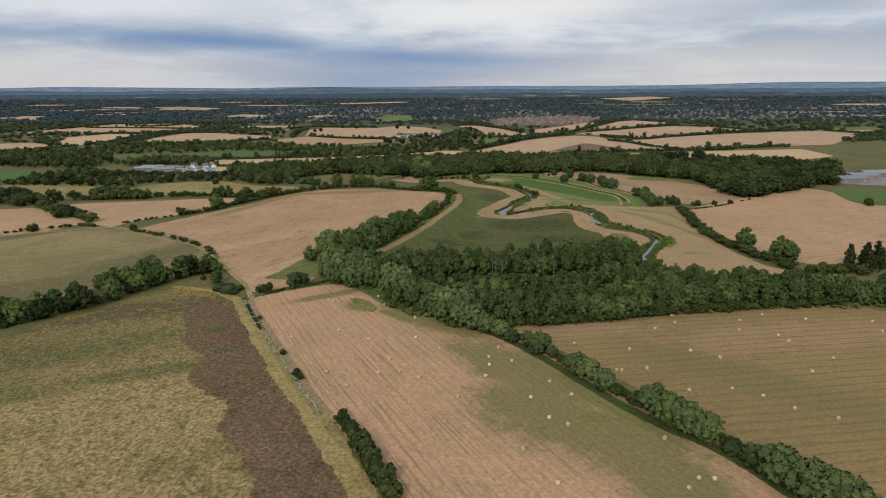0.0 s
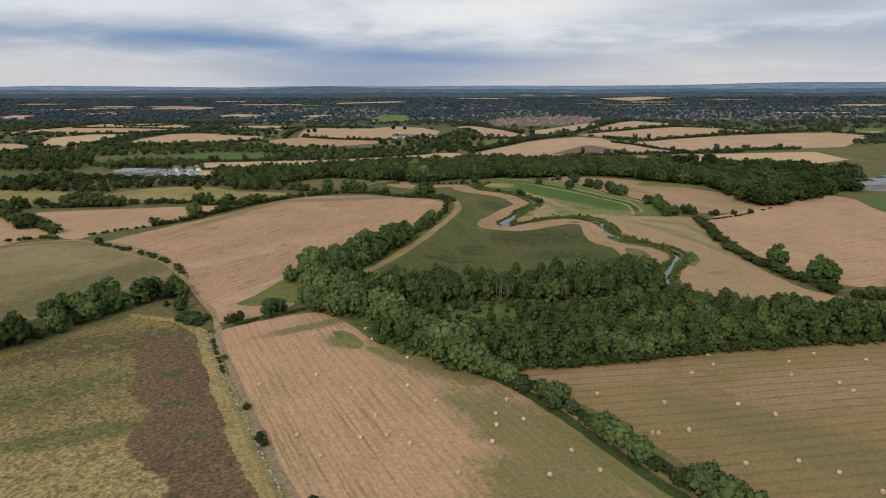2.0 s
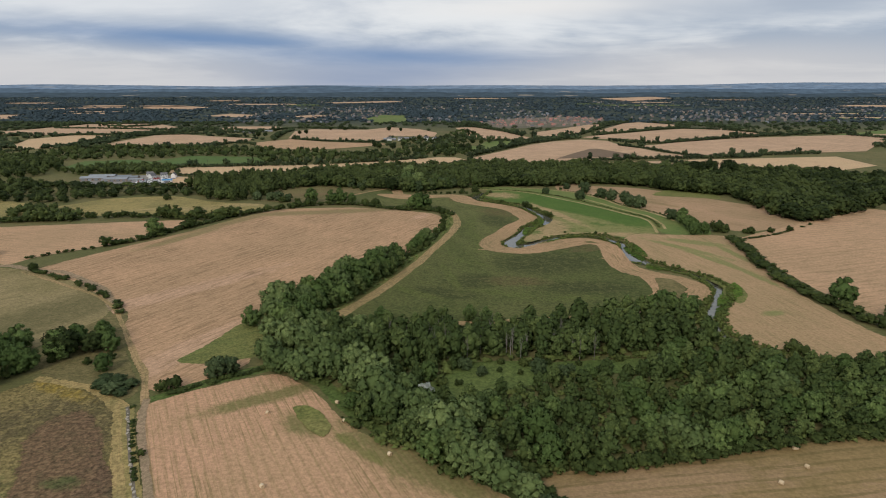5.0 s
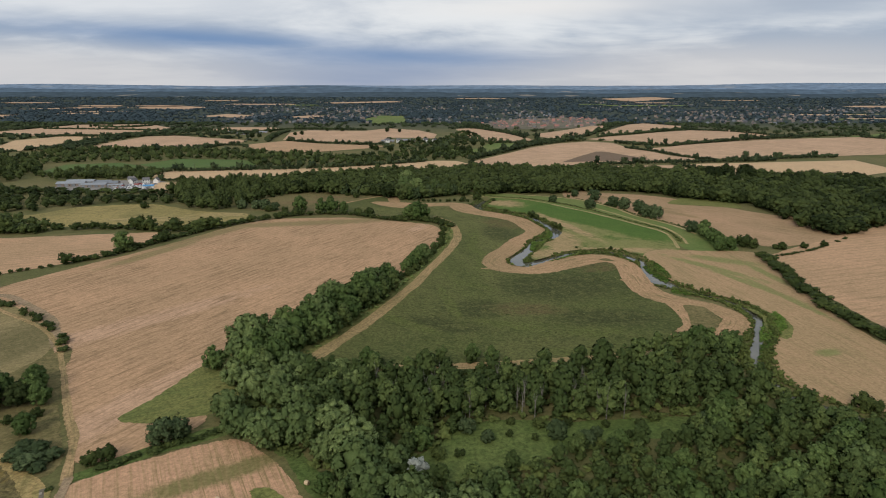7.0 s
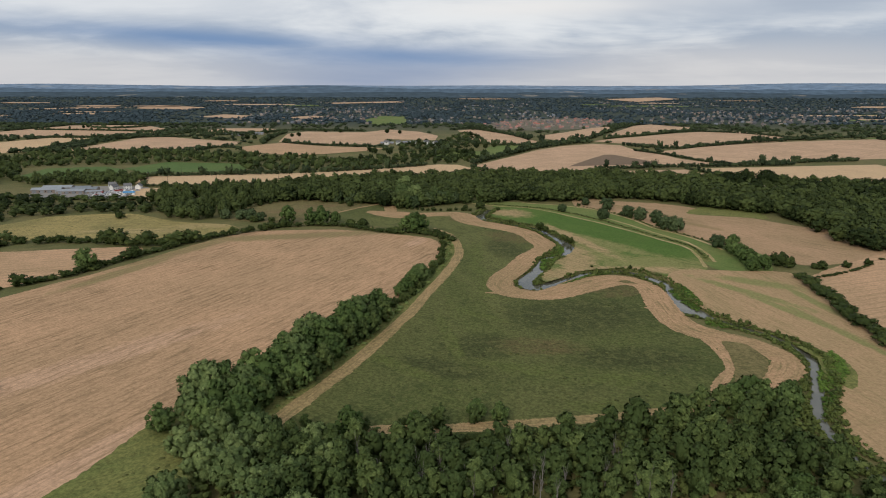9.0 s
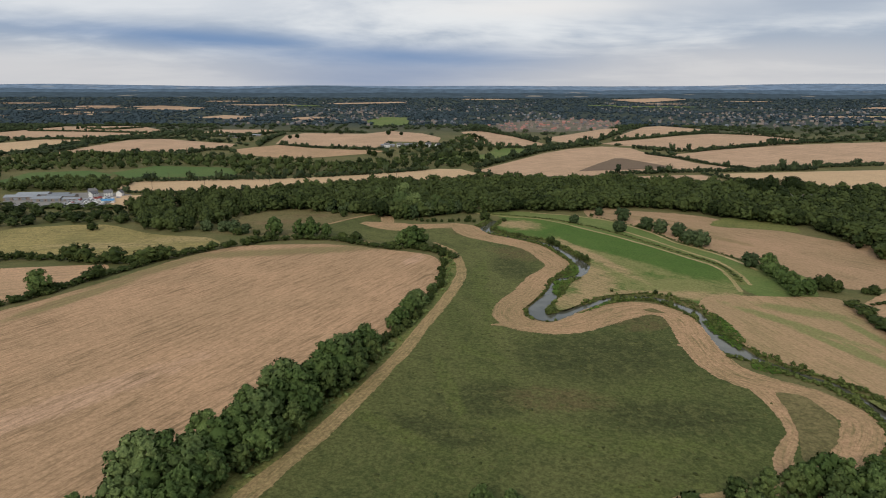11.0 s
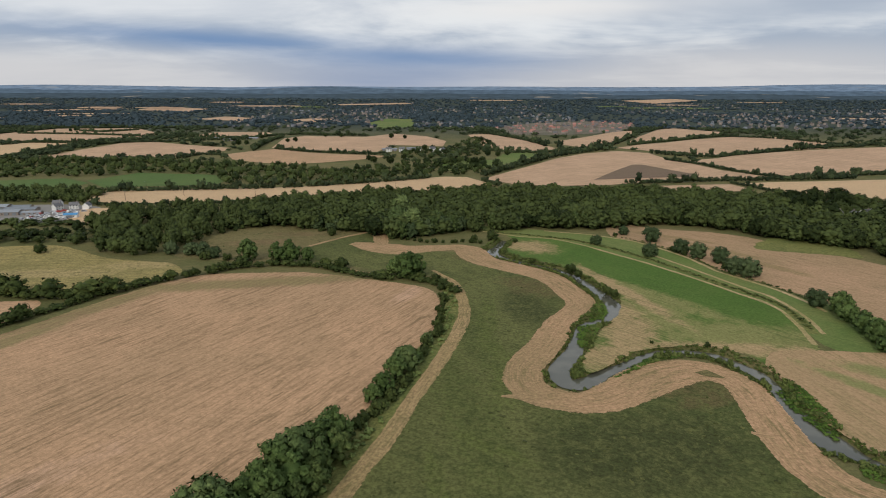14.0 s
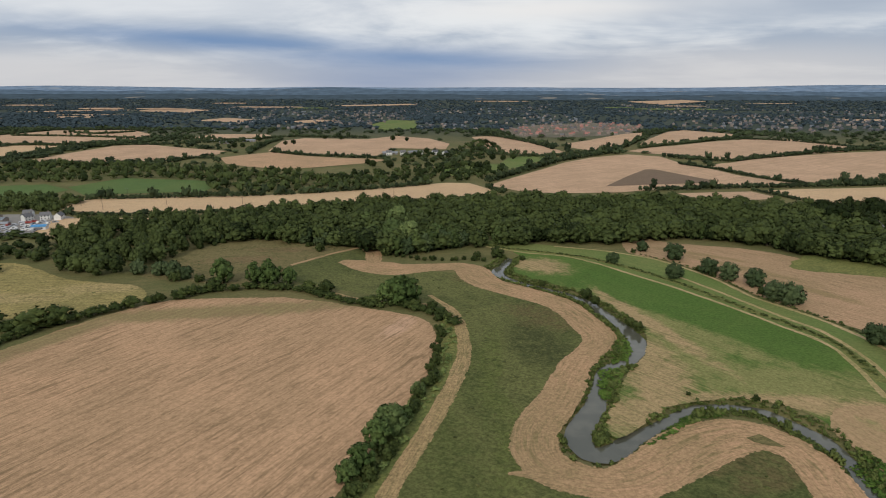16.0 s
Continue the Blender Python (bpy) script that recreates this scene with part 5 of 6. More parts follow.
for x, y, s in ((-116, 296, 1.2), (-122, 299, 1.0), (-112, 300, .9), (-118, 303, 1.0), (-112.5, 294, .8), (-123, 304, .9)):
    set_tree(R.choice(SHRUB), x, y, s * 0.62, stretch=0.55, rng=R)
# single trees and bushes
for x, y, s, kinds in ((-84, 308, .85, SHRUB), (-80, 311, .7, SHRUB), (-96, 299.5, .8, BUSH), (-99.5, 297, .7, BUSH), (-22, 619, 1.15, ROWTREE), (-17, 624, .95, ROWTREE), (-28, 621, .9, ROWTREE), (-13.7, 615, .85, BUSH), (-5.4, 612, .85, BUSH), (-2.1, 599, .65, BUSH), (-122.4, 650, 1.05, ROWTREE), (-95.5, 648, 1.05, ROWTREE), (-104, 650, .9, ROWTREE), (-85.6, 650, .7, ROWTREE), (-71.4, 637, 1.1, BUSH), (-62.2, 635, 1.25, BUSH), (-156, 661, 1.0, SHRUB), (-164, 663, .9, SHRUB), (-146, 657, .8, SHRUB), (-150, 652, 1.0, BUSH), (-136, 651, .8, BUSH), (-177, 664, .9, SHRUB), (-84.5, 718, 1.0, BUSH), (-34.6, 171, .75, BUSH), (-30.5, 164, .85, BUSH), (-27.5, 158, .9, BUSH), (-25, 154, 1.0, BUSH), (-22.5, 149.5, .9, BUSH), (-20.7, 145, .9, BUSH), (-18, 140, 1.0, BUSH), (-15, 133, .9, BUSH), (-57, 202.7, .5, BUSH), (-55, 200, .4, BUSH), (-88, 259, .35, BUSH), (-67, 220.8, .4, BUSH),
    (-314, 436, 1.1, BUSH), (-208, 524, 1.0, ROWTREE), (-204, 528, .9, BUSH), (-224, 497, .6, BUSH), (-240, 440, .8, BUSH), (72, 633, .9, BUSH), (75, 625, .7, BUSH), (84.5, 597, .65, BUSH), (87, 592, .7, BUSH), (52.3, 653, .5, BUSH), (46, 701, .55, BUSH), (30.7, 707, 1.3, BUSH), (18, 707, .7, BUSH), (110, 530, .4, BUSH), (88, 533, .25, BUSH), (100.7, 697, .75, SHRUB), (128.3, 668, 0.95, SHRUB), (141.4, 707, 1.2, SHRUB), (127, 726, .75, SHRUB), (151.2, 677, 1.05, SHRUB), (157.6, 666, 1.12, SHRUB), (166.9, 655, 1.12, SHRUB), (167, 633, 1.1, SHRUB), (171.5, 627, 1.2, SHRUB), (165, 642, .7, BUSH), (148, 683, .6, BUSH), (152, 672, .5, BUSH), (120, 722, .5, BUSH), (182.7, 580, 1.0, SHRUB),
    (188, 570, .85, ROWTREE), (185, 560, .8, ROWTREE), (184, 548, .75, ROWTREE), (183, 537, .8, ROWTREE), (188, 530, .7, ROWTREE), (180, 527, .6, ROWTREE), (201, 538, 1.5, BUSH), (205, 535, 1.2, BUSH), (223, 531, .9, BUSH), (219, 532, .6, BUSH), (239, 534, .75, BUSH), (256, 540, .7, BUSH), (196, 385, 1.0, ROWTREE), (205, 359, 1.05, ROWTREE), (209, 355, .8, ROWTREE), (212, 362, .8, ROWTREE), (188, 384, .9, BUSH), (140, 329, 1.0, BUSH), (143, 327, .8, BUSH), (374, 528, 1.0, BUSH), (378, 536, 1.0, BUSH), (392, 512, 1.1, BUSH), (-262, 664, 1.1, BUSH)):
    set_tree(R.choice(kinds), x, y, s, rng=R)
for x, y in ((236, 342), (232, 335), (240, 336), (246, 344), (252, 350), (258, 346), (262, 356), (246, 330), (238, 326), (254, 334), (266, 342)):
    set_tree(PINE[0], x, y, R.uniform(0.75, 1.05), rng=R)
for x, y in along([(206, 332), (214, 326), (224, 330), (232, 326)], 4.5, 1.5):
    set_tree(R.choice(BUSH), x, y, R.uniform(0.8, 1.2), rng=R)

# the wood between the hayfields and the marsh
WOOD = [(-28, 276), (0, 252), (24, 252), (63, 257), (107, 267), (151, 275), (195, 280), (225, 270), (240, 285), (190, 305), (150, 311), (127, 317), (112, 330), (107, 350), (111, 364), (97, 361), (65, 354), (23, 348), (-6, 344), (-35, 345), (-50, 341), (-40, 305)]
CLEARING = [(-13, 296), (-1, 307), (8, 319), (26, 321), (44, 320), (71, 323), (97, 323), (70, 311), (42, 306), (24, 296), (9, 290), (-6, 287)]


def scatter(poly, gap, rng, holes=(), tries=None):
    """Places at least gap metres apart inside poly and outside the holes."""
    xs, ys = [p[0] for p in poly], [p[1] for p in poly]
    cells, out = {}, []
    for _ in range(tries or int(5 * (max(xs) - min(xs)) * (max(ys) - min(ys)) / gap**2)):
        x, y = rng.uniform(min(xs), max(xs)), rng.uniform(min(ys), max(ys))
        if not inside(poly, x, y) or any(inside(h, x, y) for h in holes):
            continue
        i, j = int(x // gap), int(y // gap)
        if any((x - a) ** 2 + (y - b) ** 2 < gap * gap for k in (-1, 0, 1) for m in (-1, 0, 1) for a, b in cells.get((i + k, j + m), ())):
            continue
        cells.setdefault((i, j), []).append((x, y))
        out.append((x, y))
    return out


for x, y in scatter(WOOD, 5.8, R, (CLEARING,)):
    back = inside([(-60, 312), (-4, 313), (47, 320), (100, 326), (140, 322), (130, 385), (-60, 385)], x, y)
    if back:
        set_tree(R.choice(ALDER), x, y, R.uniform(0.72, 1.02), None, R.uniform(0.9, 1.15), R)
    else:
        set_tree(R.choice(ALDER * 3 + ROWTREE + WILLOW[:1]), x, y, R.uniform(0.58, 0.86) * (0.78 if x < 75 and y > 278 else 1.0), None, R.uniform(0.85, 1.1), R)
DEAD = [tagged(new("dead_tree"), "bare grey dead tree among living trees", "tree", "dead trees of the river wood"), False]
dv, dq = trunk_arrays(5, 15.5, 0.17, 1.5, 9, 5)
part("trunk", mesh_of("dead_trunk", dv, (), dq, True), M["dead"], DEAD[0], "bleached bare trunk and limbs")
for k in range(30):
    set_tree(DEAD, R.uniform(-24, 60), R.uniform(320, 338), R.uniform(0.8, 1.02), rng=R)
for x, y in scatter(CLEARING, 6, R):
    if R.random() < 0.6:
        set_tree(R.choice(BUSH + SHRUB), x, y, R.uniform(0.35, 0.75), rng=R)
for x, y in along([(-62, 352), (-46, 355), (-25, 358), (0, 361), (22, 364)], 5.0, 1.8):
    set_tree(R.choice(ALDER + ROWTREE + BUSH), x, y, R.uniform(0.4, 0.75), rng=R)
for x, y, s in ((76, 366, .7), (84, 367, .8), (92, 369, .75), (101, 366, .85), (62, 360, .65)):
    set_tree(R.choice(ROWTREE + ALDER), x, y, s, rng=R)
UNDER = [(x, y, R.uniform(1.6, 3.2), R.uniform(1.2, 3.6)) for x, y in scatter([(-30, 274), (0, 250), (24, 250), (63, 255), (151, 273), (230, 272), (150, 312), (120, 330), (116, 368), (60, 357), (-50, 348), (-66, 330), (-60, 312), (-36, 298)], 3.8, R, (CLEARING,))]
for x, y, s in ((103, 372, 1.1), (107, 371, 1.0), (116, 373, .8), (121, 380, .6), (97, 371, .9), (111, 366, 1.1)):
    set_tree(R.choice(ROWTREE), x, y, s * 0.8, rng=R)


def grown(name, spots, mat, label, category, variants, kind="stuff", base_at=height):
    """Many crowns joined in one mesh. spots: x, y, radius, height. variants: arrays for a crown one metre wide and high."""
    verts, tris, quads, tints, norms, base = [], [], [], [], [], 0
    rng = np.random.default_rng(len(spots))
    for x, y, r, h in spots:
        v, t, q, o = variants[rng.integers(len(variants))]
        a = rng.uniform(0, 6.28)
        c, s = math.cos(a), math.sin(a)
        w = np.stack([(v[:, 0] * c - v[:, 1] * s) * r + x, (v[:, 0] * s + v[:, 1] * c) * r + y, v[:, 2] * h + base_at(x, y)], 1)
        verts.append(w)
        norms.append(np.stack([o[:, 0] * c - o[:, 1] * s, o[:, 0] * s + o[:, 1] * c, o[:, 2]], 1))
        tris.append(t + base)
        quads.append(q + base)
        tints.append(np.full(len(v), rng.uniform(0, 0.8)))
        base += len(v)
    me = mesh_of(name, np.concatenate(verts), np.concatenate(tris), tint=np.concatenate(tints), cards=np.concatenate(quads), normals=np.concatenate(norms))
    return tagged(part(name, me, mat), label, category, "", kind)


LARGE = [crown_arrays(s, 22, 420, 0.095, 1.0, 2.0, 0.0, 0.30) for s in (131, 132, 133)]
MIDDLE = [crown_arrays(s, 12, 200, 0.12, 1.0, 2.0, 0.0, 0.36, 1.0, 0.14) for s in (101, 102, 103, 104)]
SMALL = [crown_arrays(s, 4, 28, 0.25, 1.0, 1.6, 0.0, 0.5, 1.0, 0.16) for s in (111, 112, 113)]
TINY = [crown_arrays(s, 1, 3, 0.5, 1.0, 1.2, -0.2, 0.9) for s in (121, 122, 123)]
for group in (LARGE, MIDDLE, SMALL, TINY):
    for v, t, q, o in group:
        v[:, 2] = np.maximum(v[:, 2] / v[:, 2].max(), -0.03)


grown("undergrowth", UNDER, M["hedge"], "low green brambles and saplings beneath the wood", "undergrowth", SMALL)


HEDGE_BUSHES = [mesh_of("hedge_bush", v, t, cards=q, normals=o) for v, t, q, o in MIDDLE]
for bush_mesh in HEDGE_BUSHES:
    bush_mesh.materials.append(M["hedge"])


def hedge(pts, tall, wide, label, gap=None, gaps=0.0, fine=True, trees=0.0, mat="hedge"):
    """A hedge of joined bushes along a line."""
    spots = []
    for x, y in along(pts, gap or wide * 0.75, wide * 0.12):
        if R.random() < gaps:
            continue
        k = R.uniform(0.75, 1.25)
        big = 1.9 if R.random() < trees else 1.0
        spots.append((x, y, wide * 0.62 * k * (1 + (big - 1) * 0.6), tall * R.uniform(0.75, 1.25) * big))
    if not fine:
        return grown("hedge", spots, M[mat], label, "hedge", SMALL, "")
    root = tagged(new("hedge"), label, "hedge")
    for x, y, r, h in spots:
        turned = Matrix.Rotation(R.uniform(0, 6.28), 4, "Z") @ Matrix.Diagonal((r, r, h, 1))
        part("bush", R.choice(HEDGE_BUSHES), None, root, "", Matrix.Translation((x, y, height(x, y))) @ turned)
    return root


hedge([(200, 516), (195, 480), (189, 442), (186, 405), (190, 376), (195, 352), (200, 338)], 5.0, 7.6, "thick dark green hedge between stubble fields", trees=0.03)
hedge([(-228, 491), (-208, 517), (-197, 544), (-178, 578)], 3.8, 5.6, "dark hedge beside a stubble field", trees=0.05)
hedge([(-262, 462), (-244, 480), (-228, 491)], 2.0, 3.0, "low broken hedge beside a stubble field", gaps=0.4)
hedge([(-178, 580), (-165, 598), (-151, 612), (-128, 630)], 5.2, 7.0, "tall dark hedge between field and pasture", trees=0.1)
hedge([(-128, 634), (-99, 641), (-80, 640)], 3.6, 5.5, "overgrown hedge of rounded bushes", trees=0.1)
hedge([(-80, 639), (-60, 629), (-45, 620), (-28, 613)], 3.2, 5.0, "dark bramble hedge at a field end")
hedge([(-40, 622), (-20, 616), (-2, 606), (4, 594)], 4.0, 5.5, "overgrown hedge at a field corner")
hedge([(-420, 560), (-309, 572), (-285, 584), (-245, 586), (-192, 578), (-172, 590)], 5.4, 7.0, "dark hedge along a rough pasture", trees=0.12, gaps=0.08)
hedge([(-237, 437), (-210, 421), (-187, 406), (-165, 388), (-150, 366)], 2.6, 4.0, "low broken hedge beside a cart track", gaps=0.4)
hedge([(-420, 400), (-345, 425), (-311, 440), (-290, 455), (-270, 450)], 2.6, 3.4, "low hedge on a field bank", gaps=0.3)
hedge([(-96, 294), (-86, 302), (-74, 311), (-62, 317)], 1.4, 3.2, "low green growth along a field edge")
hedge([(14, 254), (29, 238), (45, 215), (53, 201), (62, 186), (72, 172.5), (83, 161), (89, 150), (96, 133), (105, 104), (111, 70)], 1.8, 4.4, "rough green hedge bottom below a tree row")
hedge([(-106, 290), (-100, 277), (-84, 247)], 0.8, 1.6, "rank weeds along a dry ditch", gaps=0.3)
hedge([(0, 250), (24, 250), (63, 255), (107, 265), (151, 272.5), (193, 277.5)], 4.2, 5.0, "bramble fringe along the wood's edge")
hedge([(-62, 345), (-50, 352), (-35, 351), (-6, 350), (23, 355), (65, 361), (97, 368)], 2.2, 4.0, "bramble fringe along the wood's marsh edge", gaps=0.15)
hedge([(206, 512), (235, 525), (262, 543), (285, 562)], 1.3, 2.4, "low broken hedge between stubble fields", gaps=0.45)

hedge([(-36, 173), (-31, 164), (-25, 153), (-19, 141), (-13, 128), (-6, 108)], 2.6, 3.6, "dense dark green hedge along a ditch")

for x, y, s, kinds in ((-39.7, 731, .95, WILLOW), (-52.8, 742, .9, WILLOW), (-26.8, 713, 1.15, SHRUB), (-16.3, 720, 1.3, SHRUB), (-1.8, 730, 1.35, SHRUB), (5, 733, 1.1, SHRUB), (9.4, 738, 1.0, SHRUB), (16.5, 750, .8, SHRUB), (-34.6, 717, 1.0, SHRUB), (-40, 750, 1.1, WILLOW), (-28, 742, 1.1, WILLOW), (-10, 742, 1.0, WILLOW), (-22, 728, 1.1, SHRUB), (-62, 776, 1.0, WILLOW), (-40, 786, 1.25, WILLOW), (-99, 741, 1.0, SHRUB), (-86, 737, 1.0, SHRUB), (-73, 744, 1.05, SHRUB), (-62, 748, 1.05, SHRUB), (-112, 750, .9, SHRUB), (-130, 757, 1.0, SHRUB), (-148, 752, .9, SHRUB), (2, 746, .9, WILLOW)):
    set_tree(R.choice(kinds), x, y, s, rng=R)
for x, y in along([(-45, 712), (-30, 704), (-10, 699), (12, 698), (22, 700)], 4.0, 1.2):
    set_tree(R.choice(BUSH), x, y, R.uniform(0.35, 0.65), rng=R)
for x, y in along([(-168, 716), (-156, 742), (-126, 755), (-90, 732), (-66, 737)], 4.5, 2.5):
    set_tree(R.choice(BUSH + SHRUB), x, y, R.uniform(0.4, 0.75), rng=R)

DRAIN = [(x, y, R.uniform(0.6, 1.3), R.uniform(0.4, 1.2)) for x, y in along([(19.2, 742.4), (39.5, 729), (61.1, 720.9), (88.2, 708), (105.2, 691), (117.2, 674.7), (127.8, 658.5), (138.2, 638.3), (148.2, 616.9), (156, 602.5), (163.6, 589), (166, 578), (165.4, 566), (163, 550)], 0.7, 0.9)]
grown("drain_plants", DRAIN, M["hedge"], "dark rank weeds filling a narrow drain", "plants", SMALL)
EDGE = [(x, y, R.uniform(0.6, 1.5), R.uniform(0.4, 1.3)) for x, y in along([(118, 721), (133, 708), (144, 690), (155, 665), (161, 640), (171, 621), (178, 608), (186, 588), (194, 576)], 1.3, 1.1)]
grown("edge_weeds", EDGE, M["hedge"], "rough dark weeds along a stubble field's edge", "plants", SMALL)
LANES = curve_points(STRIP_UP + STRIP_BEND + STRIP_DOWN, 2.0)
PATH_LINE = curve_points([(-8, 634), (7.6, 598), (8.4, 552), (-2.6, 505), (-13, 466), (-24.5, 430.5), (-36, 399), (-47, 375), (-57, 352)], 2.0)


def off_lanes(x, y):
    """Whether a place lies clear of the mown strips and the path."""
    strip = np.sqrt(((LANES[:, :2] - (x, y)) ** 2).sum(1)) - LANES[:, 2] / 2
    return strip.min() > 1.5 and np.sqrt(((PATH_LINE - (x, y)) ** 2).sum(1)).min() > 5.0 and not (y < 400 and x > 90) and not (-60 < x < -40 and y > 690) and y > 366 + x * 0.14


for name, poly, gap, share, label in (
    ("wedge_tussocks", FIELDS["scrub_patch"], 2.2, 0.8, "rank weeds and tussocks in a green wedge"),
    ("marsh_tussocks", FIELDS["marsh_meadow"], 2.6, 0.55, "low dark tussocks of rush across the marsh"),
    ("fen_tussocks", FIELDS["rough_meadow-b"], 2.8, 0.6, "tussocks of sedge and low scrub in fen grass"),
    ("pasture_tussocks", FIELDS["rough_meadow"], 5.0, 0.5, "clumps of rush in a rough pasture"),
):
    tufts = [(x, y, R.uniform(0.4, 1.1), R.uniform(0.12, 0.42)) for x, y in scatter(poly, gap, R) if R.random() < share and (name != "marsh_tussocks" or off_lanes(x, y)) and 0.25 + noise.noise((x * 0.05, y * 0.05, 3.0)) > R.random() * 0.5]
    grown(name, tufts, M["sedge"], label, "tussocks", TINY)
VERGE = [(x + R.uniform(-2.5, 2.5), y, R.uniform(0.8, 1.8), R.uniform(0.6, 2.0)) for x, y in along([(-6, 618), (1, 600), (4, 578), (2, 555), (-3, 530), (-9, 507), (-15, 487), (-20, 467), (-31, 432), (-43, 402), (-54, 378), (-66, 356)], 1.6, 0.6)]
grown("verge_plants", VERGE, M["alder"], "rank green saplings and nettles beside a mown path", "plants", SMALL)

# dark wood behind the green crop
BACK = [(-159, 742), (-86, 737), (-39, 710), (25, 733), (70, 746), (119, 744), (155, 762), (203, 745), (241, 708), (276, 686), (290, 650), (380, 690), (372, 785), (351, 808), (318, 838), (230, 882), (118, 892), (2, 882), (-106, 848), (-163, 816)]
GAP = [(300, 745), (345, 760), (352, 790), (330, 800), (296, 770)]
for x, y in along([(-150, 746), (-86, 741), (-39, 714), (25, 738), (70, 750), (119, 749), (155, 767), (203, 750), (241, 713), (276, 690)], 7.5, 2.5):
    set_tree(R.choice(OAK + OAK + ALDER), x, y, R.uniform(0.65, 1.05), rng=R)
grown("woodland", [(x, y, R.uniform(6.2, 10.2), R.uniform(10, 17)) for x, y in scatter(BACK, 9.4, R, (GAP,))], M["oak"], "dense dark green broadleaf wood", "wood", LARGE)
for x, y, s in ((296, 800, 1.5), (316, 822, 1.5), (338, 815, 1.4), (345, 835, 1.4), (302, 830, 1.3)):
    set_tree(R.choice(OAK), x, y, s, rng=R)
RIGHT = [(290, 700), (303, 782), (363, 833), (460, 812), (485, 745), (415, 650), (345, 608), (285, 566), (270, 600)]
grown("woodland", [(x, y, R.uniform(6.2, 10.4), R.uniform(10, 17)) for x, y in scatter(RIGHT, 9.4, R, (GAP,))], M["oak"], "dark rounded wood on a field corner", "wood", LARGE)
for poly, gap, lo, hi, label in (
    ([(-437, 750), (-394, 735), (-349, 724), (-296, 725), (-262, 731), (-250, 769), (-226, 680), (-264, 688), (-322, 678), (-357, 645), (-520, 660)], 10, 5, 9, "belt of dark trees below a works yard"),
    ([(-440, 748), (-300, 735), (-285, 752), (-335, 750), (-430, 764)], 9, 3, 5.5, "screen of bushes in front of a works yard"),
    ([(-224.8, 668), (-203.7, 657), (-179.9, 672), (-167, 707), (-160, 745), (-136, 760), (-136, 830), (-195, 800), (-255, 790), (-278, 775), (-269, 732)], 8.5, 10, 15.5, "dark rounded trees behind rough grass"),
    ([(-640, 935), (-582, 993), (-488, 876), (-488, 800), (-640, 830)], 10, 9, 14, "dark copse beside a pasture"),
    ([(-483, 850), (-443, 868), (-400, 890), (-347, 880), (-332, 825), (-380, 838), (-449, 830)], 9, 8, 13, "trees behind a works yard"),
    ([(-471, 615), (-423, 598), (-381, 551), (-317, 498), (-285, 468), (-329, 487), (-376, 534), (-414, 540), (-560, 560)], 7.5, 5, 9, "dark tall hedge trees round a field"),
    ([(-370, 597), (-360, 625), (-300, 596), (-296, 568), (-333, 575), (-357, 578)], 8, 5, 9, "clump of dark hedge trees"),
    ([(-460, 760), (-500, 700), (-470, 660), (-430, 690), (-430, 745)], 9, 8, 12, "copse of dark trees beside pasture"),
):
    grown("copse", [(x, y, R.uniform(4, 6.4), R.uniform(lo, hi)) for x, y in scatter(poly, gap, R)], M["oak"], label, "copse", LARGE if "rounded" in label else MIDDLE)
for poly, gap, lo, hi, label in (
    ([(-900, 1000), (-636, 1025), (-627, 1139), (-546, 1150), (-426, 1150), (-294, 1110), (-191, 1075), (-131, 1011), (-90, 955), (-167, 948), (-252, 945), (-284, 1021), (-386, 1039), (-427, 1006), (-532, 988), (-579, 946), (-900, 870)], 12, 6, 12, "scrubby dark woodland with gorse"),
    ([(-154, 1050), (-76, 1110), (-20, 1178), (65, 1135), (34, 1037), (-68, 1000), (-130, 980)], 13, 5, 11, "scrub and small trees on rough grass"),
    ([(-90, 1290), (-10, 1330), (20, 1480), (40, 1600), (75, 1420), (40, 1250), (-8, 1200), (-70, 1214)], 15, 5, 9, "trees round scattered houses"),
    ([(-880, 640), (-700, 600), (-640, 800), (-700, 950), (-900, 900)], 13, 9, 14, "dark wood beyond pasture"),
    ([(540, 560), (900, 500), (900, 640), (600, 660)], 14, 9, 14, "dark wood beyond a farm"),
):
    grown("copse", [(x, y, R.uniform(4, 7), R.uniform(lo, hi)) for x, y in scatter(poly, gap, R)], M["oak"], label, "copse", SMALL)
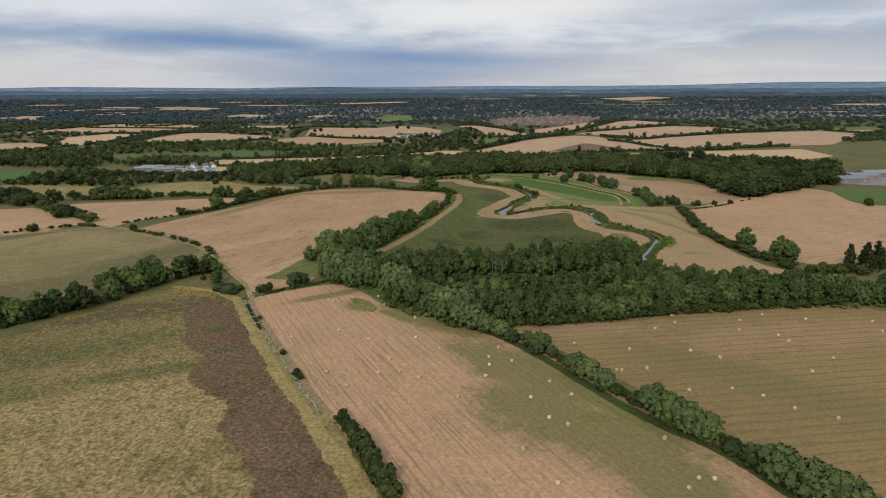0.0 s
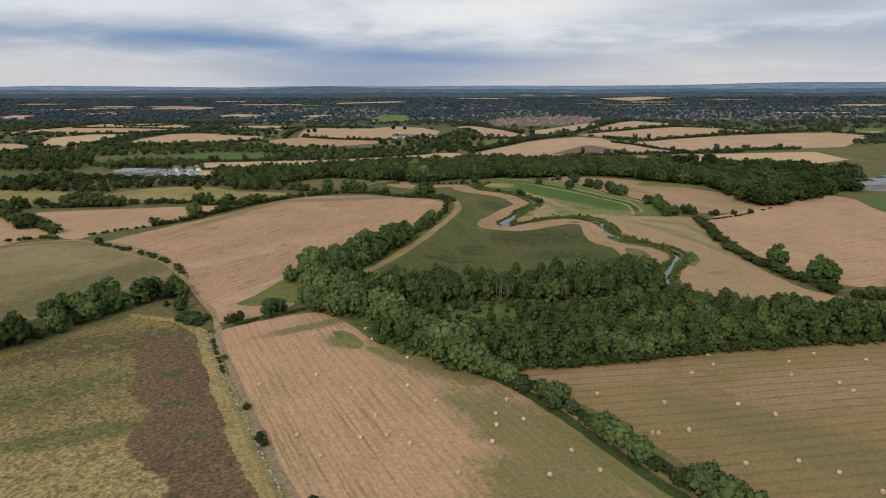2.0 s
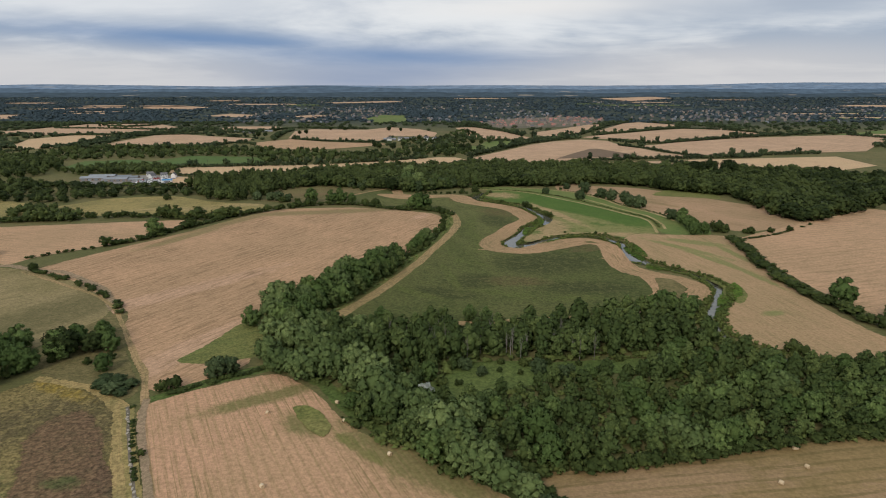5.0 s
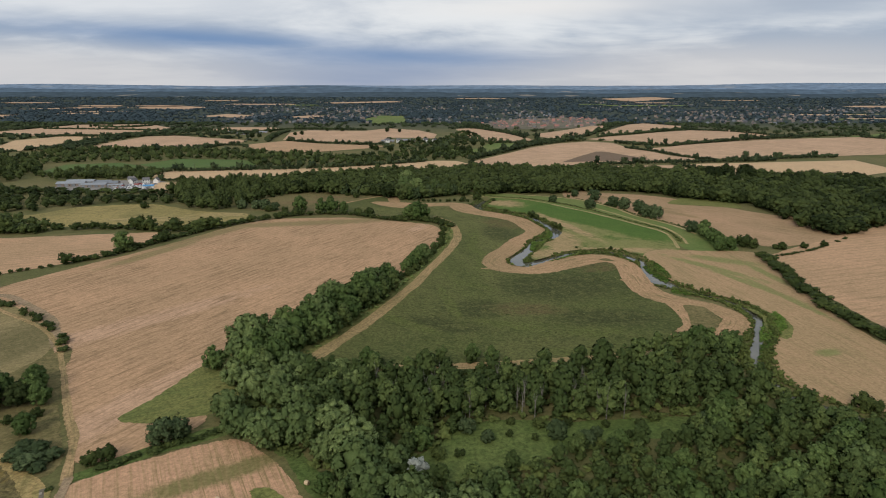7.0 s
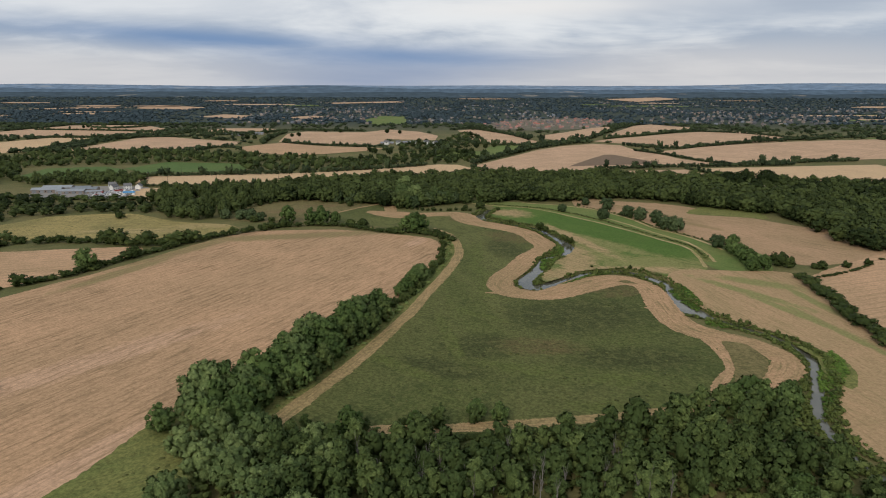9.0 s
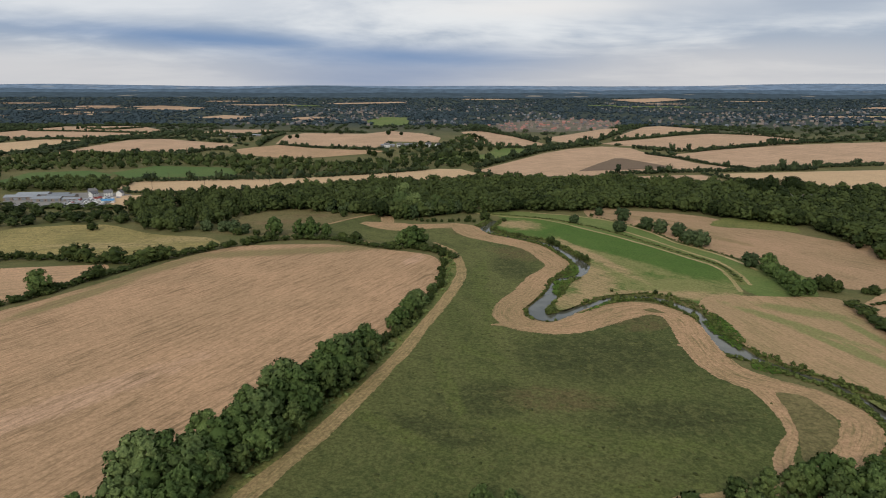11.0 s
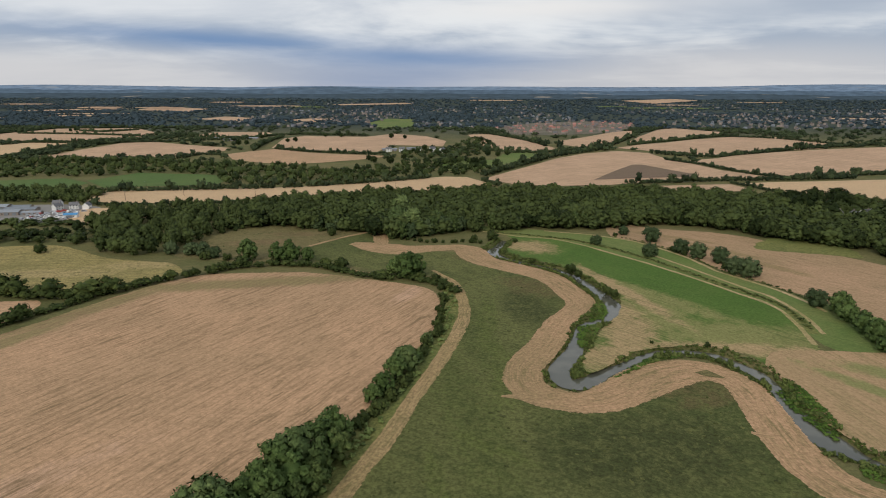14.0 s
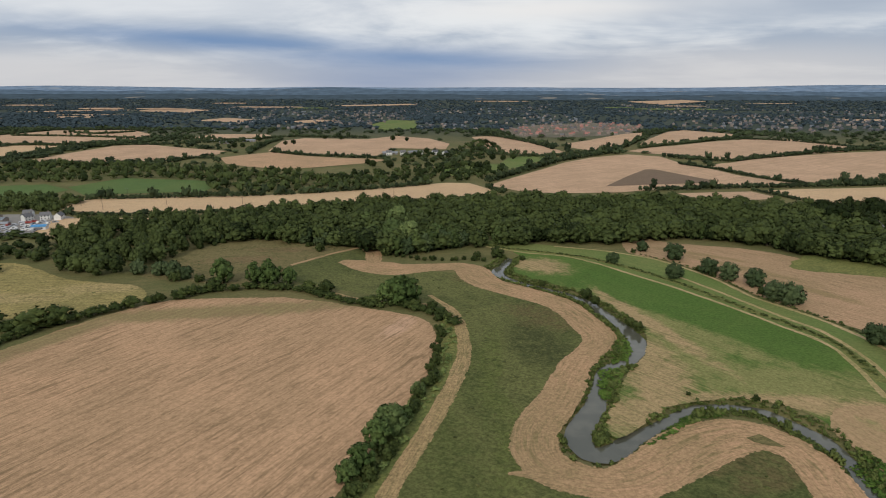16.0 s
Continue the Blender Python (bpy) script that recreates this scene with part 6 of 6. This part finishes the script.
# hedges of the far fields
for pts, tall in (
    ([(35, 1017), (64, 1073), (118, 1169), (161, 1245), (227, 1318), (280, 1384)], 8),
    ([(191, 1419), (186, 1334), (237, 1363), (293, 1435), (367, 1594), (478, 1844), (570, 1953)], 7),
    ([(320, 1298), (370, 1247), (409, 1242), (469, 1282), (562, 1343), (645, 1392), (765, 1448), (954, 1523)], 7),
    ([(314, 1203), (332, 1166), (348, 1132), (363, 1072), (378, 1037), (393, 1016)], 4.5),
    ([(320, 1426), (392, 1495), (485, 1573), (542, 1631), (617, 1695)], 6),
    ([(193, 970), (236, 975), (275, 984), (320, 994), (378, 1000), (432, 1010), (480, 1020)], 6),
    ([(408, 1021), (445, 1031), (498, 1046), (599, 1068)], 6.5),
    ([(29, 1411), (64, 1319), (115, 1288), (171, 1307)], 6),
    ([(-664, 1192), (-667, 1267), (-665, 1347), (-648, 1454), (-623, 1529), (-575, 1601)], 6),
    ([(-840, 1421), (-787, 1435), (-717, 1428), (-697, 1500)], 6),
    ([(-311, 1336), (-233, 1288), (-166, 1267), (-122, 1254)], 5),
    ([(-357, 1235), (-402, 1240), (-410, 1183)], 5),
    ([(-338, 1660), (-261, 1648), (-191, 1636)], 7),
    ([(-539, 1547), (-472, 1524), (-416, 1527)], 5),
    ([(314, 978), (329, 929), (338, 905)], 3.5),
    ([(-352, 894), (-276, 906), (-182, 923), (-119, 949), (-64, 977), (-28, 1002)], 6),
    ([(-328, 824), (-259, 822), (-195, 841)], 4),
    ([(28, 1728), (84, 1682), (142, 1530), (168, 1408)], 7),
    ([(-913, 1748), (-826, 1717), (-788, 1793)], 6),
    ([(-343, 1317), (-366, 1492), (-370, 1598)], 6),
    ([(34, 985), (50, 946)], 5),
    ([(740, 1420), (684, 1590), (578, 1645), (430, 1535)], 5),
    ([(-1000, 1660), (-830, 1640), (-690, 1600)], 5),
    ([(-1040, 1640), (-1020, 1840), (-829, 1870)], 6),
    ([(-600, 1590), (-440, 1555), (-390, 1650), (-330, 1660)], 6),
    ([(-880, 1010), (-740, 1050), (-700, 1130)], 5),
    ([(880, 1440), (930, 1330), (1000, 1300)], 7),
    ([(-670, 1200), (-690, 1310), (-640, 1450)], 6),
    ([(-830, 1450), (-700, 1448), (-560, 1460), (-430, 1560)], 5),
):
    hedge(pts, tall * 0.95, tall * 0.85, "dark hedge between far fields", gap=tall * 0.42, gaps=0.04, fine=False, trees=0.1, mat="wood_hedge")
for x, y in [(-314, 1482), (-326, 1470), (-281, 1602), (-243, 1590), (-136, 1582), (-106, 1569), (-356, 1413), (-346, 1353), (-349, 1335), (-386, 1412), (-401, 1411), (-403, 1554), (-2, 1151), (17, 1170), (28, 1135), (41, 1159), (53, 1247), (68, 1240), (84, 1256), (-921, 1730), (-920, 1748), (-930, 1890), (-931, 1913), (52, 1513), (-89, 1141), (-125, 1177), (-114, 1152), (-75, 1192), (-60, 1264), (-51, 1331), (-38, 1350)]:
    set_tree(R.choice(OAK), x, y, R.uniform(0.55, 0.8), rng=R)
# far woods out to the skyline
TOWNS = [[(-541, 2303), (-500, 2830), (-290, 3023), (-176, 2426), (-278, 2048)], [(101, 1884), (223, 2132), (414, 2263), (523, 2096), (394, 1783), (233, 1690), (146, 1685)], [(532, 2070), (981, 2827), (1327, 2851), (1402, 2425), (976, 1780), (803, 1843), (645, 1957)]]
HOLES = [p for k, p in FIELDS.items() if max(q[1] for q in p) > 1000]
spots = []
far_rng = random.Random(5)
while len(spots) < 17000:
    y = 1150 * math.exp(far_rng.random() * 1.42)
    x = far_rng.uniform(-0.86, 0.86) * y
    if y < 1750 and (-420 < x < 700 or far_rng.random() < 0.5) and far_rng.random() < 0.9:
        continue
    thick = noise.noise((x * 0.0021, y * 0.0014, 2.0)) + 0.45 * noise.noise((x * 0.007, y * 0.005, 8.0))
    if y < 3300 and thick < -0.06 and far_rng.random() < 0.75:
        continue
    if any(inside(h, x, y) for h in HOLES) or (any(inside(h, x, y) for h in TOWNS) and far_rng.random() < 0.6):
        continue
    r = far_rng.uniform(3.4, 7.0) * (1 + y / 4500)
    spots.append((x, y, r, far_rng.uniform(4.5, 9.5)))
# leaf colour steps with distance: full haze tint past 1900 m, less before
grown("far_woodland", [p for p in spots if p[1] > 1900], M["hazy_wood"], "far dark woods and hedgerows out to the skyline", "wood", TINY)
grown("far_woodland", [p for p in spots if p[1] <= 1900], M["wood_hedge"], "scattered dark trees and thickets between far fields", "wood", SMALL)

# plants along the river banks
STRIP_LINE = LANES
BANKS = [FIELDS[k] for k in ("stubble_field-river", "green_field", "marsh_meadow")]


def bank_height(x, y):
    u = min(max((3.4 - river_gap(x, y)) / 3.0, 0), 1)
    return max(-1.6 * u * u * (3 - 2 * u), -1.0)


way = np.gradient(RIVER_LINE, axis=0)
nrm = np.stack([-way[:, 1], way[:, 0]], 1) / (np.linalg.norm(way, axis=1)[:, None] + 1e-9)
reeds, bank = [], []
for i in range(len(RIVER_LINE)):
    half = RIVER_COURSE[i, 2] / 2
    for side in (-1, 1):
        for _ in range(9):
            d = half + R.uniform(-0.2, 5.5)
            q = RIVER_LINE[i] + nrm[i] * side * d + np.array((R.uniform(-1, 1), R.uniform(-1, 1)))
            near = np.sqrt(((RIVER_LINE - q) ** 2).sum(1))
            gap = (near - RIVER_COURSE[:, 2] * 0.58).min()
            if gap < 0.5 or any(inside(b, q[0], q[1]) for b in BANKS):
                continue
            lane = np.sqrt(((STRIP_LINE[:, :2] - q) ** 2).sum(1)) - STRIP_LINE[:, 2] / 2
            if lane.min() < 0.0:
                continue
            tall = 0.5 + 1.2 * max(0.0, 0.5 + noise.noise((q[0] * 0.12, q[1] * 0.12, 4.0)))
            if R.random() < 0.3 and gap > 1.2:
                bank.append((q[0], q[1], R.uniform(0.6, 1.4), tall * R.uniform(1.0, 2.0)))
            else:
                reeds.append((q[0], q[1], R.uniform(0.5, 1.1), tall * R.uniform(0.5, 1.0)))
grown("bank_plants", reeds, M["reed"], "rank green reeds and nettles along the river banks", "plants", SMALL, base_at=bank_height)
grown("bank_bushes", bank, M["hedge"], "low dark bushes along the river banks", "bushes", SMALL, base_at=bank_height)
REED_BEDS = [[(61.8, 552.9), (69.2, 554.2), (71.8, 551.9), (65.8, 540.4), (60.7, 530), (58.7, 529.9), (57.5, 535)], [(74, 578.2), (80.1, 581.4), (78.4, 569.9), (74.3, 561.3), (68.2, 559), (69, 566.9)], [(76.3, 514.3), (83.1, 520.7), (94.8, 522.6), (94.3, 519), (84.6, 517.3), (76.8, 510.4), (65.3, 501.4), (59.5, 498.3), (70, 508.2)], [(120.1, 493.8), (128.6, 500.4), (129.3, 486.7), (127.3, 467.7), (123, 463.8), (120.8, 472.3), (119.4, 479.7)], [(124.1, 453.6), (132.1, 445.5), (131.7, 440.2), (123.4, 440.1), (119.3, 445.3)], [(146.2, 405.1), (157.9, 417), (157, 407.7), (152.6, 398.1), (142.4, 387.1), (135.1, 384.9), (140.1, 395.7)], [(133.3, 380.9), (138.8, 382.9), (129.8, 371.4), (125.7, 367.8)]]
for bed in REED_BEDS:
    grown("reed_bed", [(x, y, R.uniform(0.8, 1.4), R.uniform(0.5, 1.0)) for x, y in scatter(bed, 1.1, R)], M["bright_reed"], "bright green reed bed standing in the river", "reeds", SMALL, base_at=bank_height)

# ---- bales ----


def make_bale():
    """A round straw bale on its side: bulging wrap, rounded rims and slightly sunken ends."""
    root = tagged(new("straw_bale"), "round pale straw bale lying on stubble", "bale", "bales on the stubble")
    rng = random.Random(4)
    prof = [(-0.60, 0.10), (-0.63, 0.45), (-0.60, 0.60), (-0.50, 0.66), (0.0, 0.68), (0.50, 0.66), (0.60, 0.60), (0.63, 0.45), (0.60, 0.10)]
    for name, lo, hi, mat in (("wrap", 2, 6, "bale_straw"), ("end", 0, 2, "bale_end"), ("end", 6, 8, "bale_end")):
        bm = bmesh.new()
        rings = [[bm.verts.new((x, math.cos(a) * r * rng.uniform(0.97, 1.03), 0.66 + math.sin(a) * r * rng.uniform(0.97, 1.02))) for a in (2 * math.pi * k / 16 for k in range(16))] for x, r in prof[lo : hi + 1]]
        for a, b in zip(rings, rings[1:]):
            for k in range(16):
                bm.faces.new((a[k], a[(k + 1) % 16], b[(k + 1) % 16], b[k]))
        if lo == 0:
            bm.faces.new(rings[0])
        if hi == 8:
            bm.faces.new(rings[-1])
        bmesh.ops.recalc_face_normals(bm, faces=bm.faces)
        part(name, bm, M[mat], root)
    return [root, False]


BALE = make_bale()
BALES = [(-15.1, 145.6), (29.1, 139.6), (-18.6, 205), (-46.2, 205), (28.1, 185.7), (73.3, 225.1), (106.5, 217.3), (108.1, 187), (124.8, 172.6), (-26.5, 203.7), (104.1, 262.4), (2.9, 186.4), (-48.6, 244.4), (-34.4, 234.7), (-67.7, 237.1), (-23.5, 216.2), (-37, 194), (-11.3, 200.5), (-57.8, 281.7), (-36.2, 288.4), (-31.8, 276.9), (-14.5, 236.5), (-15.8, 259), (-4.2, 225.6), (20.1, 226.7), (15.6, 217.7), (15.4, 210.8), (13.5, 201.5), (24.4, 214.2), (36.4, 197.1)]
BALES += [(21.8, 155.5), (32.2, 172.7), (37.5, 168.7), (42.3, 187.7), (65.4, 161.2), (63.8, 137.7), (68.1, 142), (72.1, 141.7), (52.1, 230.7), (64.8, 206.1), (74.9, 208), (97.4, 223.5), (84.2, 191), (99.9, 192.2), (114.3, 178.8), (141.7, 232.9), (140.6, 238.8), (132.1, 256.1), (126.9, 245), (145.8, 263.1), (163, 257.4), (150.4, 216.8), (135.5, 205.2), (191.2, 254.7), (90.8, 246.3), (101.9, 253.4), (103.5, 262.4), (187.7, 243.1), (62.9, 206.1)]
for x, y in BALES:
    set_tree(BALE, x, y, R.uniform(0.85, 0.97), R.uniform(0, 3.1), 1.0, R)

# ---- ditch of pale stones ----
ditch = tagged(new("stone_ditch"), "narrow dry ditch lined with pale stones", "ditch")
block = bmesh.new()
bmesh.ops.create_cube(block, size=1.0)
bmesh.ops.bevel(block, geom=block.edges[:], offset=0.12, segments=1, affect="EDGES")
stone_mesh = bpy.data.meshes.new("stone")
block.to_mesh(stone_mesh)
block.free()
stone_mesh.materials.append(M["stone"])
for x, y in along([(-106, 286), (-94.2, 264), (-82.3, 243), (-67, 217), (-53, 193), (-42, 175)], 0.85, 0.25):
    if R.random() < 0.72:
        part("stone", stone_mesh, None, ditch, "", Matrix.Translation((x, y, 0.22)) @ Matrix.Rotation(radians(120) + R.gauss(0, 0.2), 4, "Z") @ Matrix.Diagonal((R.uniform(0.5, 1.3), R.uniform(0.35, 0.75), R.uniform(0.2, 0.35), 1)))

# ---- buildings ----


def box(bm, x0, y0, z0, x1, y1, z1):
    m = Matrix.Translation(((x0 + x1) / 2, (y0 + y1) / 2, (z0 + z1) / 2)) @ Matrix.Diagonal((x1 - x0, y1 - y0, z1 - z0, 1))
    bmesh.ops.create_cube(bm, size=1.0, matrix=m)


def gable_walls(length, depth, eaves, ridge):
    bm = bmesh.new()
    a, b = length / 2, depth / 2
    v = [bm.verts.new(p) for p in ((-a, -b, 0), (a, -b, 0), (a, b, 0), (-a, b, 0), (-a, -b, eaves), (a, -b, eaves), (a, b, eaves), (-a, b, eaves), (-a, 0, ridge), (a, 0, ridge))]
    for f in ((0, 1, 5, 4), (2, 3, 7, 6), (1, 2, 6, 9, 5), (3, 0, 4, 8, 7), (3, 2, 1, 0)):
        bm.faces.new([v[i] for i in f])
    return bm


def gable_roof(length, depth, eaves, ridge, over=0.35, thick=0.18):
    bm = bmesh.new()
    a, b = length / 2 + over, depth / 2 + over
    e = eaves - over * (ridge - eaves) / (depth / 2)
    ring = ((-b, e), (0, ridge), (b, e), (b, e + thick), (0, ridge + thick), (-b, e + thick))
    rows = [[bm.verts.new((x, y, z + 0.03)) for y, z in ring] for x in (-a, a)]
    for i in range(6):
        j = (i + 1) % 6
        bm.faces.new((rows[0][i], rows[0][j], rows[1][j], rows[1][i]))
    bm.faces.new(rows[0][::-1])
    bm.faces.new(rows[1])
    bmesh.ops.recalc_face_normals(bm, faces=bm.faces)
    return bm


def building(name, label, category, length, depth, eaves, ridge, wall, roof, group="", doors=0, windows=0, chimney=False):
    root = tagged(new(name), label, category, group)
    part("wall", gable_walls(length, depth, eaves, ridge), M[wall], root)
    top = part("roof", gable_roof(length, depth, eaves, ridge), M[roof], root)
    for side in (-1, 1):
        for k in range(windows):
            x = -length / 2 + length * (k + 0.5) / windows
            for z in ([1.0, 3.4] if eaves > 4.4 else [1.1]):
                bm = bmesh.new()
                y = side * (depth / 2 + 0.03)
                box(bm, x - 0.5, min(y, y - side * 0.1), z, x + 0.5, max(y, y - side * 0.1), z + 1.1)
                part("window", bm, M["glass"], root)
    for k in range(doors):
        bm = bmesh.new()
        x = -length / 2 + length * (k + 0.5) / doors
        box(bm, x - 1.8, -depth / 2 - 0.05, 0, x + 1.8, -depth / 2 + 0.05, min(eaves * 0.85, 3.6))
        part("door", bm, M["grey_roof"], root)
    if chimney:
        bm = bmesh.new()
        box(bm, length * 0.28, -0.45, eaves, length * 0.28 + 0.9, 0.45, ridge + 1.1)
        part("chimney", bm, M["brick"], root)
    return [root, False]


def set_building(kind, x, y, turn, size=1.0):
    return set_tree(kind, x, y, size, radians(turn))


SHED = building("long_shed", "long pale grey sheet-roofed industrial shed", "shed", 28, 10, 3.2, 4.8, "brick", "grey_roof", "sheds of the works yard", 4, 5)
SHED2 = building("barn", "large grey sheet-roofed farm barn", "barn", 34, 15, 4.6, 7.0, "brick", "grey_roof", "barns of the farm", 3, 0)
COTTAGE = building("cottage", "white rendered cottage with a slate roof", "house", 9, 6.5, 4.8, 7.6, "white", "slate", "white cottages", 0, 3, True)
BLUE = building("blue_shed", "small shed with a bright blue sheet roof", "shed", 10, 6, 2.8, 3.8, "white", "blue_sheet", "", 1, 2)
for x, y, turn, s in ((-400, 786, 8, 1.0), (-398, 800, 8, 1.0), (-372, 780, 8, .9), (-366, 792, 8, .9), (-352, 783, 10, .6), (-378, 806, 8, .7)):
    set_building(SHED, x, y, turn, s)
for x, y, turn in ((-341, 801, 70), (-330, 807, 20), (-318, 806, 100), (-350, 815, 10)):
    set_building(COTTAGE, x, y, turn, 0.8)
set_building(BLUE, -310, 771, 15)
for x, y, turn, s in ((447, 668, 8, 1.0), (474, 690, 8, 1.0), (452, 694, 12, .9), (500, 708, 10, 1.1)):
    set_building(SHED2, x, y, turn, s)
for x, y, turn in ((316, 786, 30), (328, 782, 80), (341, 790, 20), (352, 800, 60), (-110, 1304, 10), (-88, 1306, 15), (-60, 1318, 90), (-37, 1316, 20), (-20, 1300, 60)):
    set_building(COTTAGE, x, y, turn, 1.0)
for x, y, turn in ((-110, 1318, 5), (-70, 1335, 12), (-450, 1500, 10), (-480, 1530, 15), (-420, 1540, 10)):
    set_building(SHED, x, y, turn, 0.9)
yard = [(-405, 765), (-366, 752), (-327, 752), (-306, 764), (-312, 812), (-352, 824), (-413, 812)]
field("yard", yard, M["yard"], "gravel works yard full of parked vehicles", 0.08, 0.4)
field("yard-farm", [(425, 660), (470, 640), (520, 690), (500, 730), (440, 705)], M["yard"], "gravel farm yard between barns", 0.12, 0.4)


def make_van(name, label, mat):
    """A parked vehicle: rounded body, dark windows and four wheels."""
    root = tagged(new(name), label, "vehicle", "vehicles parked in the works yard")
    bm = bmesh.new()
    side = [(-2.2, 0.35), (2.2, 0.35), (2.25, 1.0), (1.5, 1.15), (0.9, 1.85), (-2.0, 1.95), (-2.25, 1.2)]
    rows = [[bm.verts.new((x, y, z)) for x, z in side] for y in (-0.9, 0.9)]
    for i in range(7):
        j = (i + 1) % 7
        bm.faces.new((rows[0][i], rows[0][j], rows[1][j], rows[1][i]))
    bm.faces.new(rows[0])
    bm.faces.new(rows[1])
    bmesh.ops.recalc_face_normals(bm, faces=bm.faces)
    bmesh.ops.bevel(bm, geom=bm.edges[:], offset=0.1, segments=1, affect="EDGES")
    part("body", bm, mat, root)
    bm = bmesh.new()
    box(bm, -1.4, -0.915, 1.25, 0.8, 0.915, 1.7)
    part("window", bm, M["glass"], root)
    for x in (-1.4, 1.4):
        for y in (-0.82, 0.82):
            bm = bmesh.new()
            bmesh.ops.create_cone(bm, cap_ends=True, segments=12, radius1=0.34, radius2=0.34, depth=0.24, matrix=Matrix.Translation((x, y, 0.34)) @ Matrix.Rotation(radians(90), 4, "X"))
            part("wheel", bm, M["rubber"], root)
    return [root, False]


VANS = [make_van("van", "white van parked on gravel", M["white"]), make_van("car", "grey car parked on gravel", M["car_grey"]), make_van("car", "red car parked on gravel", M["car_red"])]
for x, y in scatter([(-346, 757), (-322, 756), (-308, 764), (-312, 796), (-335, 798), (-348, 775)], 4.6, R):
    set_tree(R.choice(VANS + VANS[1:2] * 2), x, y, 1.0, R.choice((0.2, 1.75)) + R.gauss(0, 0.08), 1.0, R)

# ---- town ----
HOUSES = {}
for roof, wall, label in (("red_tile", "brick", "new brick house with a red tiled roof"), ("brown_tile", "brick", "brick house with a brown tiled roof"), ("slate", "brick", "brick house with a dark slate roof")):
    HOUSES[roof] = building("house", label, "house", 10, 7, 5.2, 8.4, wall, roof, "houses of the town", 0, 0, True)
town_rng = random.Random(8)
for poly, gap, kinds, most in ((TOWNS[1], 18, ("red_tile", "red_tile", "brown_tile", "slate"), 130), (TOWNS[0], 38, ("slate", "slate", "brown_tile"), 60), (TOWNS[2], 42, ("slate", "slate", "brown_tile"), 80)):
    for x, y in scatter(poly, gap, town_rng)[:most]:
        set_building(HOUSES[town_rng.choice(kinds)], x, y, 20 * round(noise.noise((x * 0.01, y * 0.01, 0)) * 4) + town_rng.choice((0, 90)) + town_rng.gauss(0, 4), town_rng.uniform(0.7, 0.95))


def far_houses(name, mat, count, seed, label):
    """Scattered far roofs of the town, too small to tell apart."""
    rng = random.Random(seed)
    verts, quads, tris = [], [], []
    while len(verts) < count * 10:
        y = rng.uniform(1900, 3900)
        x = rng.uniform(-0.35, 0.75) * y
        if noise.noise((x * 0.0025, y * 0.0018, 5.0)) < 0.0 or any(inside(h, x, y) for h in HOLES):
            continue
        a, l, d, h = rng.uniform(0, 3.1), rng.uniform(3.2, 5.6), rng.uniform(2.4, 3.4), rng.uniform(2.8, 4)
        c, s, k, z = math.cos(a), math.sin(a), len(verts), height(x, y)
        for px, py, pz in ((-l, -d, 0), (l, -d, 0), (l, d, 0), (-l, d, 0), (-l, -d, h), (l, -d, h), (l, d, h), (-l, d, h), (-l, 0, h + 2.6), (l, 0, h + 2.6)):
            verts.append((x + px * c - py * s, y + px * s + py * c, z + pz))
        quads += [(k, k + 1, k + 5, k + 4), (k + 2, k + 3, k + 7, k + 6), (k + 1, k + 2, k + 6, k + 5), (k + 3, k, k + 4, k + 7), (k + 4, k + 5, k + 9, k + 8), (k + 6, k + 7, k + 8, k + 9)]
        tris += [(k + 5, k + 6, k + 9), (k + 7, k + 4, k + 8)]
    tagged(part(name, mesh_of(name, verts, tris, quads), mat), label, "houses", "", "stuff")


far_houses("far_houses", M["brick"], 300, 1, "far pale houses scattered among trees")
far_houses("far_houses", M["slate"], 320, 2, "far brown-roofed houses scattered among trees")
far_houses("far_houses", M["grey_roof"], 160, 3, "far grey roofs scattered among trees")

# ---- poles ----


def make_pole():
    root = tagged(new("utility_pole"), "wooden utility pole with a crossarm in stubble", "pole", "poles across the stubble")
    bm = bmesh.new()
    bmesh.ops.create_cone(bm, cap_ends=True, segments=8, radius1=0.16, radius2=0.11, depth=9.6, matrix=Matrix.Translation((0, 0, 4.6)))
    part("post", bm, M["bark"], root)
    bm = bmesh.new()
    box(bm, -1.1, -0.07, 8.7, 1.1, 0.07, 8.85)
    part("crossarm", bm, M["bark"], root)
    for x in (-1.0, 0.0, 1.0):
        bm = bmesh.new()
        bmesh.ops.create_cone(bm, cap_ends=True, segments=8, radius1=0.07, radius2=0.05, depth=0.3, matrix=Matrix.Translation((x, 0, 8.98 if x else 9.5)))
        part("insulator", bm, M["steel"], root)
    return [root, False]


POLE = make_pole()
for x, y in ((-335, 861), (-306, 846), (-316, 905), (-262, 872), (-189, 865), (-60, 930)):
    set_tree(POLE, x, y, 1.0, 0.4, 1.0, R)
